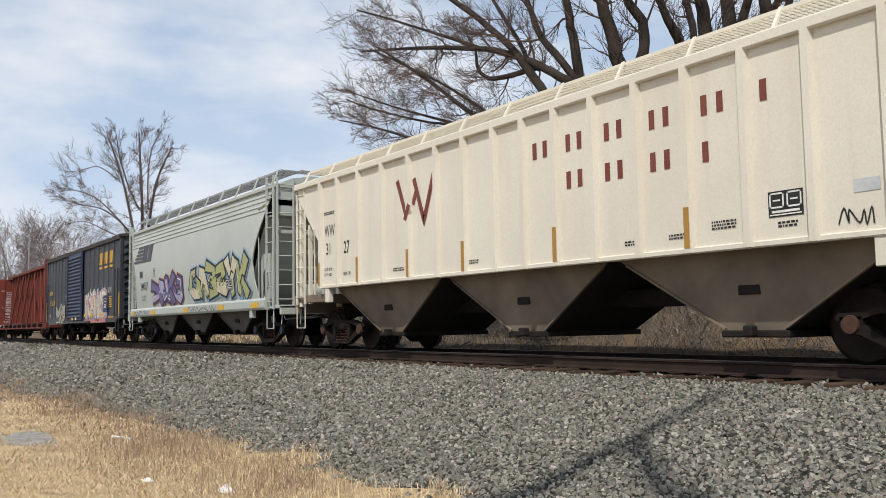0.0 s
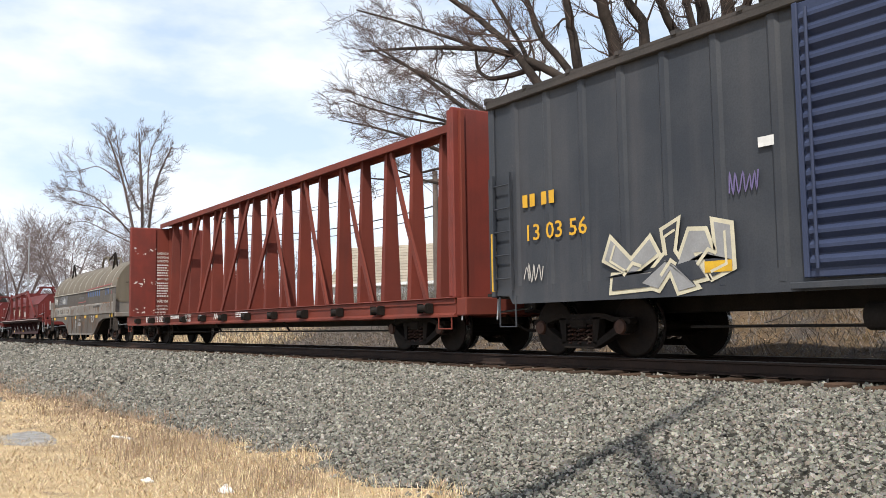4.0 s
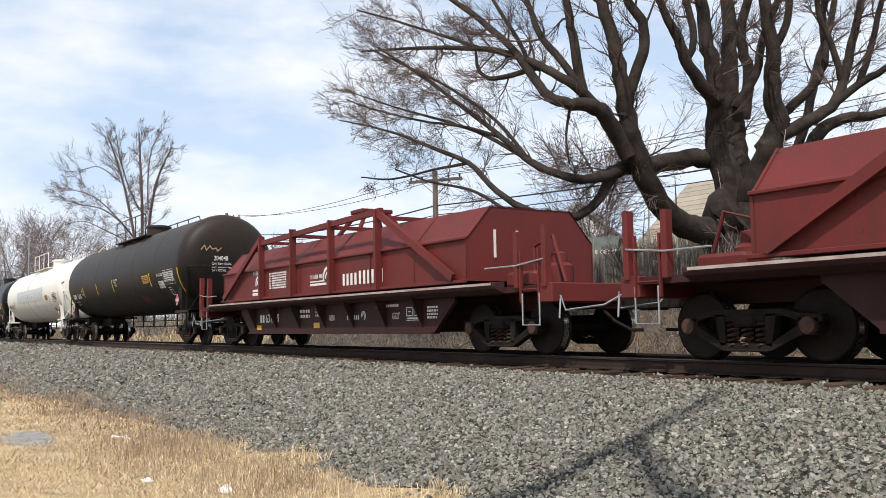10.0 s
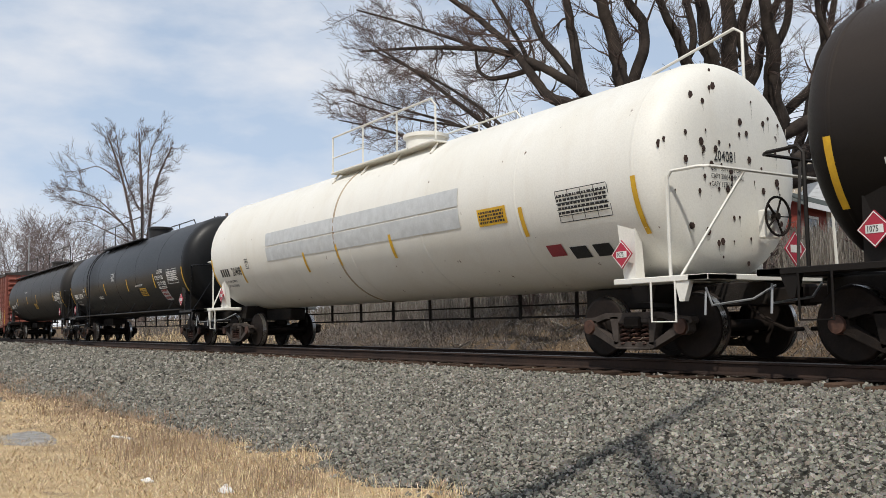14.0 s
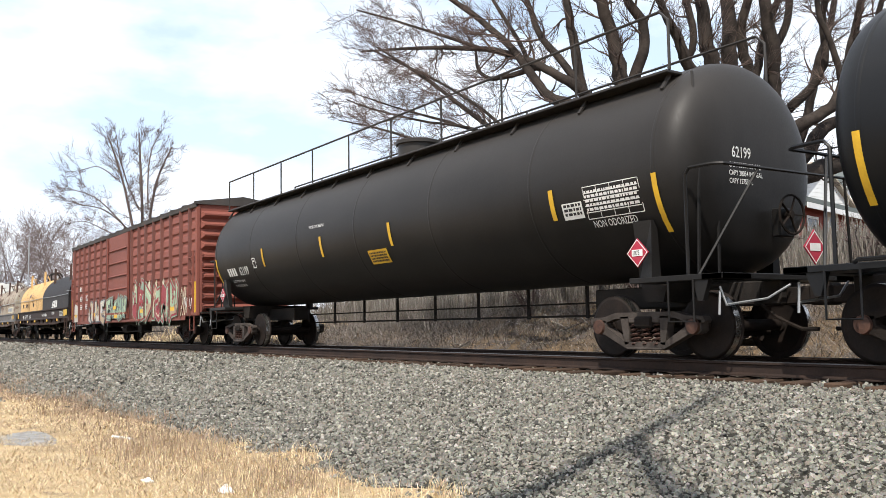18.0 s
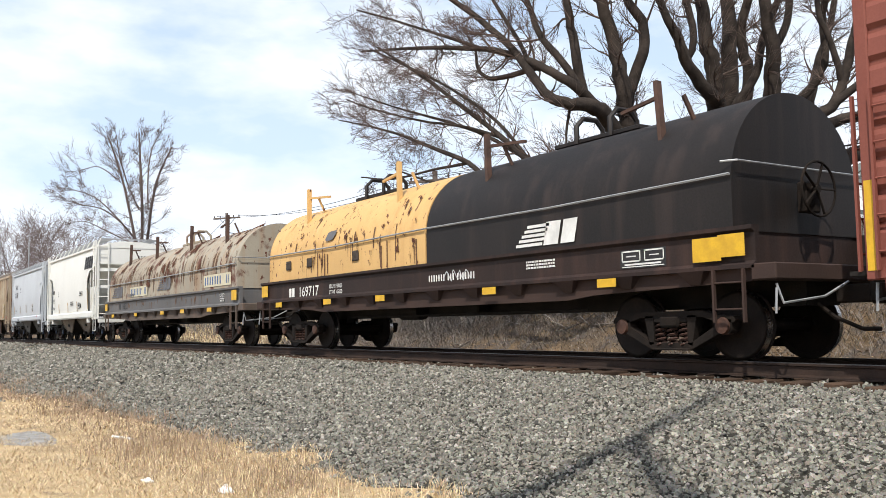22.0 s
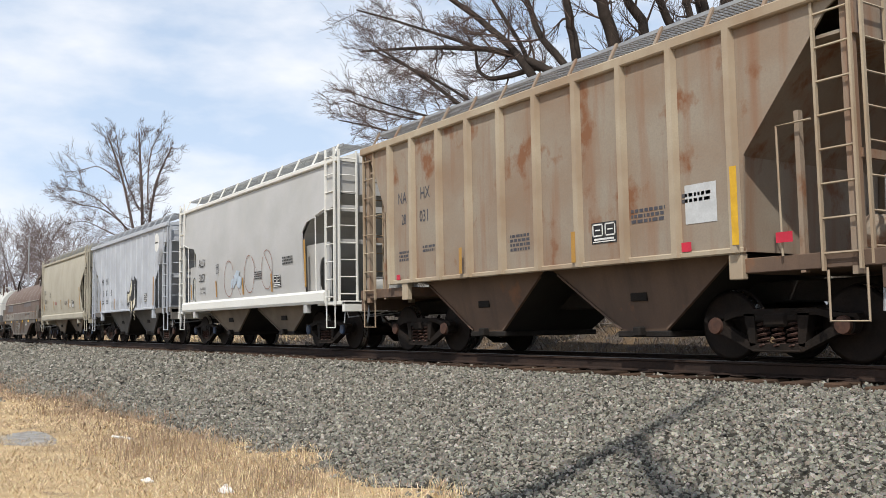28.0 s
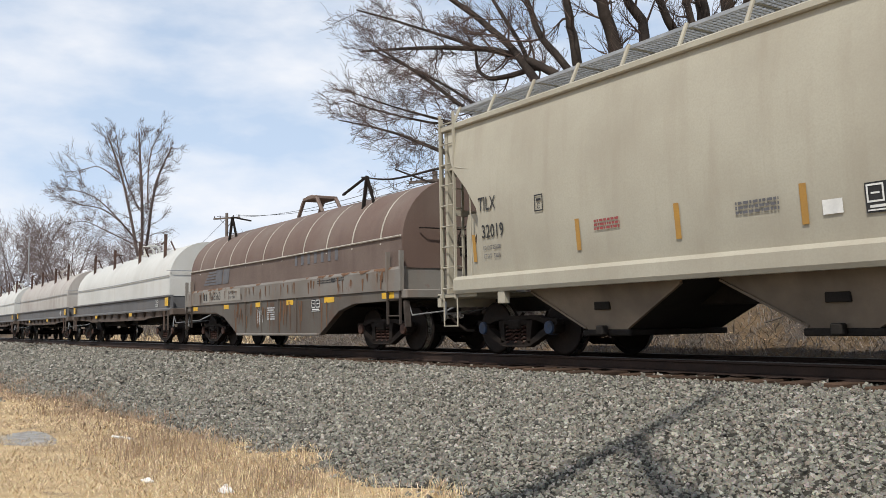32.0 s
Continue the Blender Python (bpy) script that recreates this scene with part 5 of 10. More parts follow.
def words(car, text, x, z, h, y, material, squeeze=0.85, name="lettering", turn=None, label=""):
    """Readable characters in the built-in font, standing on the near side."""
    k = h / 0.70
    verts, faces, pen = [], [], 0.0
    for ch in text:
        gv, gf, step_on = GLYPHS[ch]
        o = len(verts)
        for a, b in gv:
            xx, zz = x + (pen + a) * k * squeeze, z + b * k
            p = Vector((xx, (y(zz) if callable(y) else y), zz))
            verts.append(turn @ p if turn else p)
        faces += [tuple(i + o for i in f) for f in gf]
        pen += step_on
    me = bpy.data.meshes.new(name)
    me.from_pydata(verts, [], faces)
    me.materials.append(M[material])
    ob = new(name, me)
    ob.parent = car
    if label:
        tagged(ob, label)
    return ob


def stripe_logo(car, x, z, w, h, y, material):
    """A mark of speed stripes running into two plain slanting blocks."""
    for i in range(5):
        decal(car, [rect(x + 0.05 * w * i, z + h * (0.02 + 0.2 * i), w * (0.44 - 0.02 * i), h * 0.13, 0.2)], y, material, "emblem_stripe")
    decal(car, [rect(x + 0.46 * w, z, 0.23 * w, h, 0.25)], y, material, "emblem_block")
    decal(car, [rect(x + 0.73 * w, z, 0.21 * w, h, 0.25)], y, material, "emblem_block")


def label_plate(car, x, z, w, h, y):
    p = decal(car, [rect(x, z, w, h)], y, "black", "consolidated_stencil", "black stencil panel with white frames")
    d = 0.02
    qs = []
    for a, b, ww, hh in ((0.04, 0.34, 0.42, 0.60), (0.54, 0.34, 0.42, 0.60)):
        X, Z, W, H = x + a * w, z + b * h, ww * w, hh * h
        qs += [rect(X, Z, W, d), rect(X, Z + H - d, W, d), rect(X, Z, d, H), rect(X + W - d, Z, d, H), rect(X + 0.25 * W, Z + 0.45 * H, 0.5 * W, 0.1 * H)]
    qs += [rect(x + 0.04 * w, z + 0.06 * h, 0.92 * w, 0.05 * h), rect(x + 0.1 * w, z + 0.16 * h, 0.8 * w, 0.09 * h)]
    decal(p, qs, (y - 0.004) if not callable(y) else (lambda zz: y(zz) - 0.004), "white", "stencil_frame")
    return p


def reflectors(car, xs, z, h, y, w=0.1, material="yellow"):
    for x in xs:
        decal(car, [rect(x, z, w, h)], y, material, "reflector", "faded yellow reflective strip")


def hand_brake(car, x, y, z, r, material, box_mat=None):
    """A spoked brake wheel that faces along the track, with its gear box."""
    hb = part("hand_brake", Geo().box(x - 0.16, x - 0.02, y - 0.16, y + 0.16, z - 0.3, z + 0.1, 0.02), box_mat or material, car)
    g = Geo()
    g.tube([(x + 0.06, y + r * math.cos(k * 0.3142), z + r * math.sin(k * 0.3142)) for k in range(21)], 0.018, 6)
    for k in range(5):
        g.bar((x + 0.03, y, z), (x + 0.06, y + r * math.cos(k * 1.2566), z + r * math.sin(k * 1.2566)), 0.035, 0.012)
    part("brake_wheel", g.lathe([(0.05, -0.03), (0.05, 0.07)], 10, "x", (x, y, z)), material, hb)
    return hb


def grating(car, x0, x1, y0, y1, z, material, pitch=0.075, name="running_board"):
    """An open steel walkway of cross bars between two edge bars."""
    g = Geo()
    for y in (y0, y1):
        g.box(x0, x1, min(y, y) - 0.012, y + 0.012, z - 0.035, z + 0.015)
    n = int((x1 - x0) / pitch)
    for i in range(n):
        x = x0 + (i + 0.5) * (x1 - x0) / n
        g.box(x - 0.012, x + 0.012, y0, y1, z - 0.02, z + 0.008)
    for k in range(1, 4):
        y = y0 + (y1 - y0) * k / 4
        g.box(x0, x1, y - 0.006, y + 0.006, z - 0.02, z + 0.004)
    return part(name, g, material, car)


def hopper_bays(car, bays, z_top, z_bot, half_w, material):
    """Funnel-shaped bays under the body with an outlet gate each."""
    for xc, hl in bays:
        g = Geo()
        top = [(xc - hl, -half_w, z_top), (xc + hl, -half_w, z_top), (xc + hl, half_w, z_top), (xc - hl, half_w, z_top)]
        bot = [(xc - 0.42, -1.02, z_bot), (xc + 0.42, -1.02, z_bot), (xc + 0.42, 1.02, z_bot), (xc - 0.42, 1.02, z_bot)]
        g.add(top + bot, [(0, 1, 5, 4), (2, 3, 7, 6), (4, 5, 6, 7), (3, 2, 1, 0)])
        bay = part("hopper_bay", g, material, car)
        # end slopes darker than the fronts, with shade painted in
        part("bay_slope", Geo().add(top + bot, [(1, 2, 6, 5)]).add(top + bot, [(3, 0, 4, 7)]), "slope_shade", bay, "end slope with its shade put into the colour")
        part("bay_seam", Geo().bar((xc - hl * 0.93, -half_w + 0.01, z_top - 0.08), (xc - 0.44, -1.03, z_bot + 0.02), 0.05, 0.03), material, bay)
        part("bay_seam", Geo().bar((xc + hl * 0.93, -half_w + 0.01, z_top - 0.08), (xc + 0.44, -1.03, z_bot + 0.02), 0.05, 0.03), material, bay)
        part("bay_hatch", Geo().box(xc - 0.16, xc + 0.16, -1.13, -1.08, (z_top + z_bot) / 2 - 0.06, (z_top + z_bot) / 2 + 0.06, 0.01), "under", bay)
        gate = Geo().box(xc - 0.5, xc + 0.5, -1.06, 1.06, z_bot - 0.09, z_bot, 0.015).box(xc - 0.07, xc + 0.07, -1.2, -1.06, z_bot - 0.08, z_bot + 0.06, 0.02)
        part("outlet_gate", gate, "under", bay)


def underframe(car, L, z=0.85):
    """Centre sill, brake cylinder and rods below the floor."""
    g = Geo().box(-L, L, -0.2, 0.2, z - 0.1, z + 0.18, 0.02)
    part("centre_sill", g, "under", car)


# ---- covered hoppers ----
def shear_plate(x0, x1, y, z0, z1, xo):
    """An upright plate between sill and slope with an oval opening through it."""
    g, n = Geo(), 28
    cx, cz, rx, rz = xo, z0 + 0.62, 0.20, 0.40
    lo, hi = min(x0, x1), max(x0, x1)
    ring, rim = [], []
    for k in range(n):
        a = 6.28318 * k / n
        c, s = math.cos(a), math.sin(a)
        ring.append((cx + rx * c, cz + rz * s))
        t = min((hi - cx) / c if c > 1e-6 else 9, (lo - cx) / c if c < -1e-6 else 9, (z1 - cz) / s if s > 1e-6 else 9, (z0 - cz) / s if s < -1e-6 else 9)
        px, pz = cx + c * t, cz + s * t
        rim.append((px, pz))
    for off in (0, 0.02):
        g.add([(x, y + off, z) for x, z in ring + rim], [(k, (k + 1) % n, n + (k + 1) % n, n + k) for k in range(n)])
    for o in (0, n):
        for k in range(n):
            g.f.append((o + k, o + (k + 1) % n, 2 * n + o + (k + 1) % n, 2 * n + o + k))
            g.s.append(False)
    return g


def slope_sheet(s, cut, x_top, z_top, half, z_low):
    """The bent plate under a hopper's end, close behind the edge of the side sheets."""
    line = [(x_top, z_top)]
    for (xa, za), (xb, zb) in zip(cut, cut[1:]):
        if zb < z_top <= za:
            line.append((min(xb + (xa - xb) * (z_top - zb) / (za - zb) - 0.07, x_top - 0.01), z_top))
    for x, z in cut:
        if z < z_top - 0.02 and (x - 0.07) < line[-1][0]:
            line.append((x - 0.07, z))
    x, z = line[-1]
    line.append((x - 0.75 * max(z - z_low, 0.05), z_low))
    back = [(x - 0.04, z + 0.04) for x, z in reversed(line)]
    g, n = Geo(), len(line)
    ring = [(s * x, z) for x, z in line + back]
    m = 2 * n
    g.add([(x, -half, z) for x, z in ring] + [(x, half, z) for x, z in ring],
          [(i, (i + 1) % m, m + (i + 1) % m, m + i) for i in range(m)] + [(o + i, o + i + 1, o + m - 2 - i, o + m - 1 - i) for o in (0, m) for i in range(n - 1)])
    return g


def smooth_hopper(name, label, centre, half_truck, paint, roof_paint, L, top, cut, sill_z, end_half, bays, bulge=0.06, roof_rise=0.28, board="galv", cap="cap_blue",
                  bay_paint=None, cage=True, eave_bands=0):
    """A covered hopper with smooth sides. cut: the side sheet's outline at an end as (x, z) from the top down to the sill (half-lengths)."""
    end = end_half
    car = new_car(name, label, "hopper car", centre, half_truck, end, paint, cap)
    z_sill = sill_z
    zs = steps(z_sill + 0.02, top, 14)

    def half_width(z):
        k = (z - z_sill) / (top - z_sill)
        return 1.47 + bulge * 4 * k * (1 - k) - 0.05 * k * k

    def end_x(z):
        for (xa, za), (xb, zb) in zip(cut, cut[1:]):
            if zb <= z <= za:
                k = (z - zb) / (za - zb) if za > zb else 0
                return xb + (xa - xb) * k
        return cut[0][0] if z > cut[0][1] else cut[-1][0]
    for s in (-1, 1):
        g, xs = Geo(), steps(-1, 1, 10)
        for off in (0, 0.03):
            vs = [(a * end_x(z), s * (half_width(z) - off), z) for z in zs for a in xs]
            m = len(xs)
            g.add(vs, [(i * m + j, i * m + j + 1, (i + 1) * m + j + 1, (i + 1) * m + j) for i in range(len(zs) - 1) for j in range(m - 1)], True)
        n0 = len(zs) * len(xs)
        for i in range(len(zs) - 1):
            for j in (0, len(xs) - 1):
                a, b = i * len(xs) + j, (i + 1) * len(xs) + j
                g.f.append((a, b, b + n0, a + n0))
                g.s.append(False)
        part("side_sheet", g, paint, car)
        sill = Geo().prism([(s * 1.40, z_sill - 0.26), (s * 1.53, z_sill - 0.26), (s * 1.56, z_sill - 0.20), (s * 1.56, z_sill - 0.02), (s * 1.50, z_sill + 0.04), (s * 1.40, z_sill + 0.04)], "x", -L + 0.45, L - 0.45)
        part("side_sill", sill, roof_paint, car)
        part("eave_rail", Geo().box(-L, L, s * 1.44 - 0.05, s * 1.44 + 0.05, top - 0.02, top + 0.09, 0.02), roof_paint, car)
        for k in range(eave_bands):
            z = top - 0.16 - 0.13 * k
            part("eave_ridge", Geo().box(-end_x(z), end_x(z), s * half_width(z) - 0.02, s * half_width(z) + 0.02, z - 0.02, z + 0.02, 0.01), roof_paint, car)
    # roof, domed, with hatches
    prof = [(-1.43, top + 0.05), (-1.0, top + roof_rise * 0.72), (-0.45, top + roof_rise), (0.45, top + roof_rise), (1.0, top + roof_rise * 0.72), (1.43, top + 0.05), (1.3, top), (-1.3, top)]
    roof = part("roof", Geo().prism(prof, "x", -L, L), roof_paint, car)
    part("hatch_cover", Geo().box(-L + 0.9, L - 0.9, -0.32, 0.32, top + roof_rise + 0.004, top + roof_rise + 0.1, 0.03), roof_paint, roof)
    zb = top + roof_rise + 0.13
    for s in (-1, 1):
        grating(car, -L + 0.1, L - 0.1, s * 0.98 - 0.24, s * 0.98 + 0.24, zb, board)
        for x in steps(-L + 0.3, L - 0.3, 10):
            part("board_bracket", Geo().bar((x, s * 1.42, top + 0.06), (x, s * 1.235, zb + 0.03), 0.05, 0.03).bar((x, s * 1.2, zb), (x, s * 0.75, zb), 0.04, 0.03), roof_paint, car)
    for s in (-1, 1):
        grating(car, s * L - (0.45 if s > 0 else 0.05), s * L + (0.05 if s > 0 else 0.45), -0.72, 0.72, zb, board, 0.09, "end_platform")
        zt = cut[1][1]
        zp = top - 0.72
        part("end_panel", Geo().box(min(s * (L - 0.05), s * (L - 0.02)), max(s * (L - 0.05), s * (L - 0.02)), -1.40, 1.40, zp, top + 0.05), paint, car)
        part("end_mullion", Geo().box(min(s * (L - 0.12), s * (L - 0.02)), max(s * (L - 0.12), s * (L - 0.02)), -0.10, 0.10, 1.1, zp), paint, car)
        part("end_rail", Geo().box(min(s * (L - 0.10), s * (L - 0.02)), max(s * (L - 0.10), s * (L - 0.02)), -1.40, 1.40, zt - 0.08, zt + 0.06), paint, car)
        for sy in (-1, 1):
            part("shear_plate", shear_plate(s * (cut[-1][0] - 0.25), s * (L - 0.55), sy * 1.32, z_sill - 0.2, min(zt - 0.55, 2.45), s * (L - 0.95)), paint, car)
        part("slope_sheet", slope_sheet(s, cut, L - 0.14, zp, 1.40, z_sill - 0.1), paint, car)
        xe = s * L
        for y in (-1.38, 1.38):
            part("end_post", Geo().bar((xe - s * 0.1, y, 1.05), (xe - s * 0.1, y, top), 0.10, 0.08), paint, car)
        part("end_tie", Geo().bar((xe - s * 0.06, -1.38, zt - 0.75), (xe - s * 0.06, 1.38, zt - 0.75), 0.05, 0.10), paint, car)
        plat = Geo().box(min(s * (L - 1.0), s * (end - 0.42)), max(s * (L - 1.0), s * (end - 0.42)), -1.45, 1.45, 1.0, 1.08, 0.01)
        plat.box(min(s * (end - 0.52), s * (end - 0.42)), max(s * (end - 0.52), s * (end - 0.42)), -1.45, 1.45, 0.84, 1.06, 0.01)
        part("end_sill", plat, roof_paint, car)
        ladder(car, xe - s * 0.02, xe - s * 0.45, -1.50, 0.98, top + 0.3, 9, roof_paint)
        ladder(car, -1.42, -0.98, xe + s * 0.05, 1.05, top + 0.25, 9, roof_paint, "y")
        stirrup(car, xe - s * 0.25, -1.48, 0.50, 1.0, 0.42, roof_paint)
        if cage:
            hand_iron(car, [(xe - s * 0.95, -1.5, 1.3), (xe - s * 0.95, -1.52, zt - 0.1), (xe - s * 0.5, -1.52, zt)], roof_paint)
        part("air_reservoir", Geo().lathe([(0.05, -0.5), (0.2, -0.44), (0.22, 0), (0.2, 0.44), (0.05, 0.5)], 14, "y", (s * (L - 0.55), 0.1, 1.45)), paint, car)
        part("jacking_pad", Geo().box(min(s * (half_truck - 0.1), s * (half_truck - 0.28)), max(s * (half_truck - 0.1), s * (half_truck - 0.28)), -1.52, -1.40, z_sill - 0.46, z_sill - 0.25, 0.01), paint, car)
    hand_brake(car, L + 0.05, 0.35, 1.95, 0.28, "galv", paint)
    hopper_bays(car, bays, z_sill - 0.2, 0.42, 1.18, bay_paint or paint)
    underframe(car, end - 0.5)
    return car, lambda z: -half_width(min(max(z, z_sill), top)) - 0.006


def ribbed_hopper(name, label, centre, half_truck, paint, roof_paint, L, top, cut, bottom, end_half, bays, ribs, bay_paint, board="galv", cap="cap_rust", rib_paint=None, flat_ribs=False, tail=None):
    """A covered hopper with flat sides between outside posts. ribs: the posts' places; tail: the rear end's cut, where it differs."""
    tail = tail or cut
    car = new_car(name, label, "hopper car", centre, half_truck, end_half, paint, cap)
    outline = [(-x, z) for x, z in tail] + [(x, z) for x, z in reversed(cut)]
    for s in (-1, 1):
        part("side_sheet", Geo().prism(outline, "y", s * 1.48, s * 1.51), paint, car)
        part("top_chord", Geo().box(-L, L, s * 1.52 - 0.07, s * 1.52 + 0.06, top - 0.05, top + 0.10, 0.02), rib_paint or paint, car)
        part("bottom_chord", Geo().box(-tail[-1][0], cut[-1][0], s * 1.50 - 0.05, s * 1.50 + 0.05, bottom - 0.03, bottom + 0.05, 0.015), rib_paint or paint, car)
        for x in ribs:
            lo = bottom - 0.02
            g = Geo().prism([(x - 0.07, s * 1.51), (x - 0.045, s * (1.54 if flat_ribs else 1.60)), (x + 0.045, s * (1.54 if flat_ribs else 1.60)), (x + 0.07, s * 1.51)], "z", lo, top - 0.03)
            part("side_post", g, rib_paint or paint, car)
    roof = part("roof", Geo().prism([(-1.5, top + 0.06), (-0.5, top + 0.26), (0.5, top + 0.26), (1.5, top + 0.06), (1.4, top), (-1.4, top)], "x", -L, L), roof_paint, car)
    part("hatch_cover", Geo().box(-L + 0.8, L - 0.8, -0.3, 0.3, top + 0.264, top + 0.36, 0.03), roof_paint, roof)
    zb = top + 0.40
    for s in (-1, 1):
        grating(car, -L + 0.1, L - 0.1, s * 1.02 - 0.24, s * 1.02 + 0.24, zb, board)
        for x in steps(-L + 0.3, L - 0.3, 12):
            part("board_bracket", Geo().bar((x, s * 1.46, top + 0.09), (x, s * 1.27, zb + 0.02), 0.05, 0.03), roof_paint, car)
    zt, xi = cut[0][1] - 0.15, cut[-1][0] - 0.5
    for s in (-1, 1):
        xe = s * L
        grating(car, s * L - (0.4 if s > 0 else 0.05), s * L + (0.05 if s > 0 else 0.4), -0.76, 0.76, zb, board, 0.09, "end_platform")
        part("end_panel", Geo().box(min(s * (L - 0.06), s * (L - 0.02)), max(s * (L - 0.06), s * (L - 0.02)), -1.46, 1.46, zt - 0.35, top + 0.05), paint, car)
        part("slope_sheet", slope_sheet(s, cut if s > 0 else tail, L - 0.08, zt - 0.3, 1.44, bottom), paint, car)
        for y in (-1.42, -0.45, 0.45, 1.42):
            part("end_post", Geo().bar((xe - s * 0.12, y, 1.0), (xe - s * 0.12, y, top), 0.10, 0.12), paint, car)
        for y in (-1.42, 1.42):
            part("end_brace", Geo().bar((s * (cut[-1][0] + 0.75), y, 1.05), (s * (cut[-1][0] + 0.75), y, 2.9), 0.08, 0.06), paint, car)
        part("end_tie", Geo().bar((xe - s * 0.06, -1.4, 2.3), (xe - s * 0.06, 1.4, 2.3), 0.05, 0.10), paint, car)
        plat = Geo().box(min(s * (cut[-1][0] - 0.1), s * (end_half - 0.42)), max(s * (cut[-1][0] - 0.1), s * (end_half - 0.42)), -1.47, 1.47, 1.08, 1.26, 0.01)
        plat.box(min(s * (end_half - 0.52), s * (end_half - 0.42)), max(s * (end_half - 0.52), s * (end_half - 0.42)), -1.45, 1.45, 0.84, 1.2, 0.01)
        part("end_sill", plat, bay_paint, car)
        ladder(car, xe - s * 0.04, xe - s * 0.48, -1.52, 1.05, top, 8, rib_paint or paint)
        ladder(car, -1.45, -1.0, xe + s * 0.06, 1.1, top, 8, rib_paint or paint, "y")
        stirrup(car, xe - s * 0.22, -1.5, 0.5, 1.06, 0.45, rib_paint or paint)
        hand_iron(car, [(xe - s * 1.0, -1.51, 1.25), (xe - s * 1.0, -1.53, 2.75), (xe - s * 0.55, -1.53, 2.75)], rib_paint or paint)
        part("air_reservoir", Geo().lathe([(0.05, -0.5), (0.2, -0.44), (0.22, 0), (0.2, 0.44), (0.05, 0.5)], 14, "y", (s * (L - 0.6), 0.1, 1.55)), paint, car)
        part("jacking_pad", Geo().box(min(s * (half_truck - 0.1), s * (half_truck - 0.3)), max(s * (half_truck - 0.1), s * (half_truck - 0.3)), -1.53, -1.42, bottom - 0.34, bottom - 0.03, 0.01), rib_paint or paint, car)
    hand_brake(car, L + 0.05, 0.35, 2.0, 0.28, "iron_light", paint)
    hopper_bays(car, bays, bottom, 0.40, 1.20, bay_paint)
    underframe(car, end_half - 0.5)
    return car


M["cream"] = surface("cream white car paint", (0.74, 0.70, 0.60), (0.68, 0.63, 0.53), 0.5, 0.5, 0, 0.05, streak=0.22, streak_colour=(0.48, 0.41, 0.31))
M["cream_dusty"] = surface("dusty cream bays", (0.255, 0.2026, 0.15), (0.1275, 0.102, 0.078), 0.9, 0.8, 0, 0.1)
M["maroon"] = surface("maroon lettering", (0.17, 0.045, 0.035), (0.2, 0.07, 0.05), 3, 0.6, 0, 0.0)
M["ltgrey"] = surface("light grey car paint", (0.46, 0.49, 0.46), (0.41, 0.44, 0.41), 0.5, 0.55, 0, 0.05, streak=0.14, streak_colour=(0.30, 0.30, 0.27))
# bay fronts in a darker grey than the body
M["ltgrey_dk"] = surface("dark grey bays", (0.153, 0.1428, 0.1275), (0.08925, 0.0816, 0.07395), 0.9, 0.8, 0, 0.1)
M["navy"] = surface("dark grey lettering", (0.06, 0.06, 0.075), (0.09, 0.09, 0.1), 3, 0.6, 0, 0.0)
M["offwhite"] = surface("off-white car paint", (0.74, 0.74, 0.70), (0.68, 0.68, 0.64), 0.5, 0.5, 0, 0.05, streak=0.08, streak_colour=(0.50, 0.48, 0.42))
M["bluegrey"] = surface("blue grey car paint", (0.50, 0.53, 0.56), (0.44, 0.46, 0.49), 0.5, 0.5, 0, 0.05, streak=0.15, streak_colour=(0.33, 0.33, 0.32))
M["rusty_grey"] = surface("grey paint bleeding rust", (0.29, 0.25, 0.20), (0.25, 0.178, 0.125), 0.8, 0.75, 0, 0.1, streak=0.85, streak_colour=(0.225, 0.115, 0.065), rust=0.62, rust_colour=(0.20, 0.095, 0.05))
M["rusty_bay"] = surface("rust-brown bays", (0.1615, 0.105, 0.07267), (0.105, 0.07267, 0.05491), 0.9, 0.8, 0, 0.1, streak=0.5, streak_colour=(0.05, 0.04, 0.034), rust=0.5, rust_colour=(0.20, 0.10, 0.055))
M["rusty_rib"] = surface("rust-stained cream posts", (0.42, 0.36, 0.27), (0.30, 0.22, 0.15), 0.8, 0.7, 0, 0.1, streak=0.3, streak_colour=(0.33, 0.20, 0.10))
M["pale"] = surface("pale grey car paint", (0.46, 0.46, 0.455), (0.39, 0.39, 0.38), 0.9, 0.5, 0, 0.05, streak=0.2, streak_colour=(0.44, 0.42, 0.36))
M["lilac"] = surface("faded blue-grey paint", (0.46, 0.49, 0.53), (0.37, 0.39, 0.43), 1.2, 0.6, 0, 0.08, streak=0.12, streak_colour=(0.40, 0.40, 0.42))
M["tan"] = surface("dusty tan-grey paint", (0.42, 0.395, 0.32), (0.35, 0.32, 0.255), 0.6, 0.65, 0, 0.05, streak=0.35, streak_colour=(0.27, 0.23, 0.17))
M["orange_tape"] = surface("aged orange reflector", (0.42, 0.23, 0.05), (0.35, 0.2, 0.06), 5, 0.6, 0, 0)

CUT_SQUARE = [(5.46, 4.15), (5.46, 3.16), (4.28, 3.12), (3.86, 2.75), (3.92, 1.30)]
W_CUT = [(8.05, 3.80), (8.0, 3.55), (6.82, 2.35), (6.78, 1.40)]

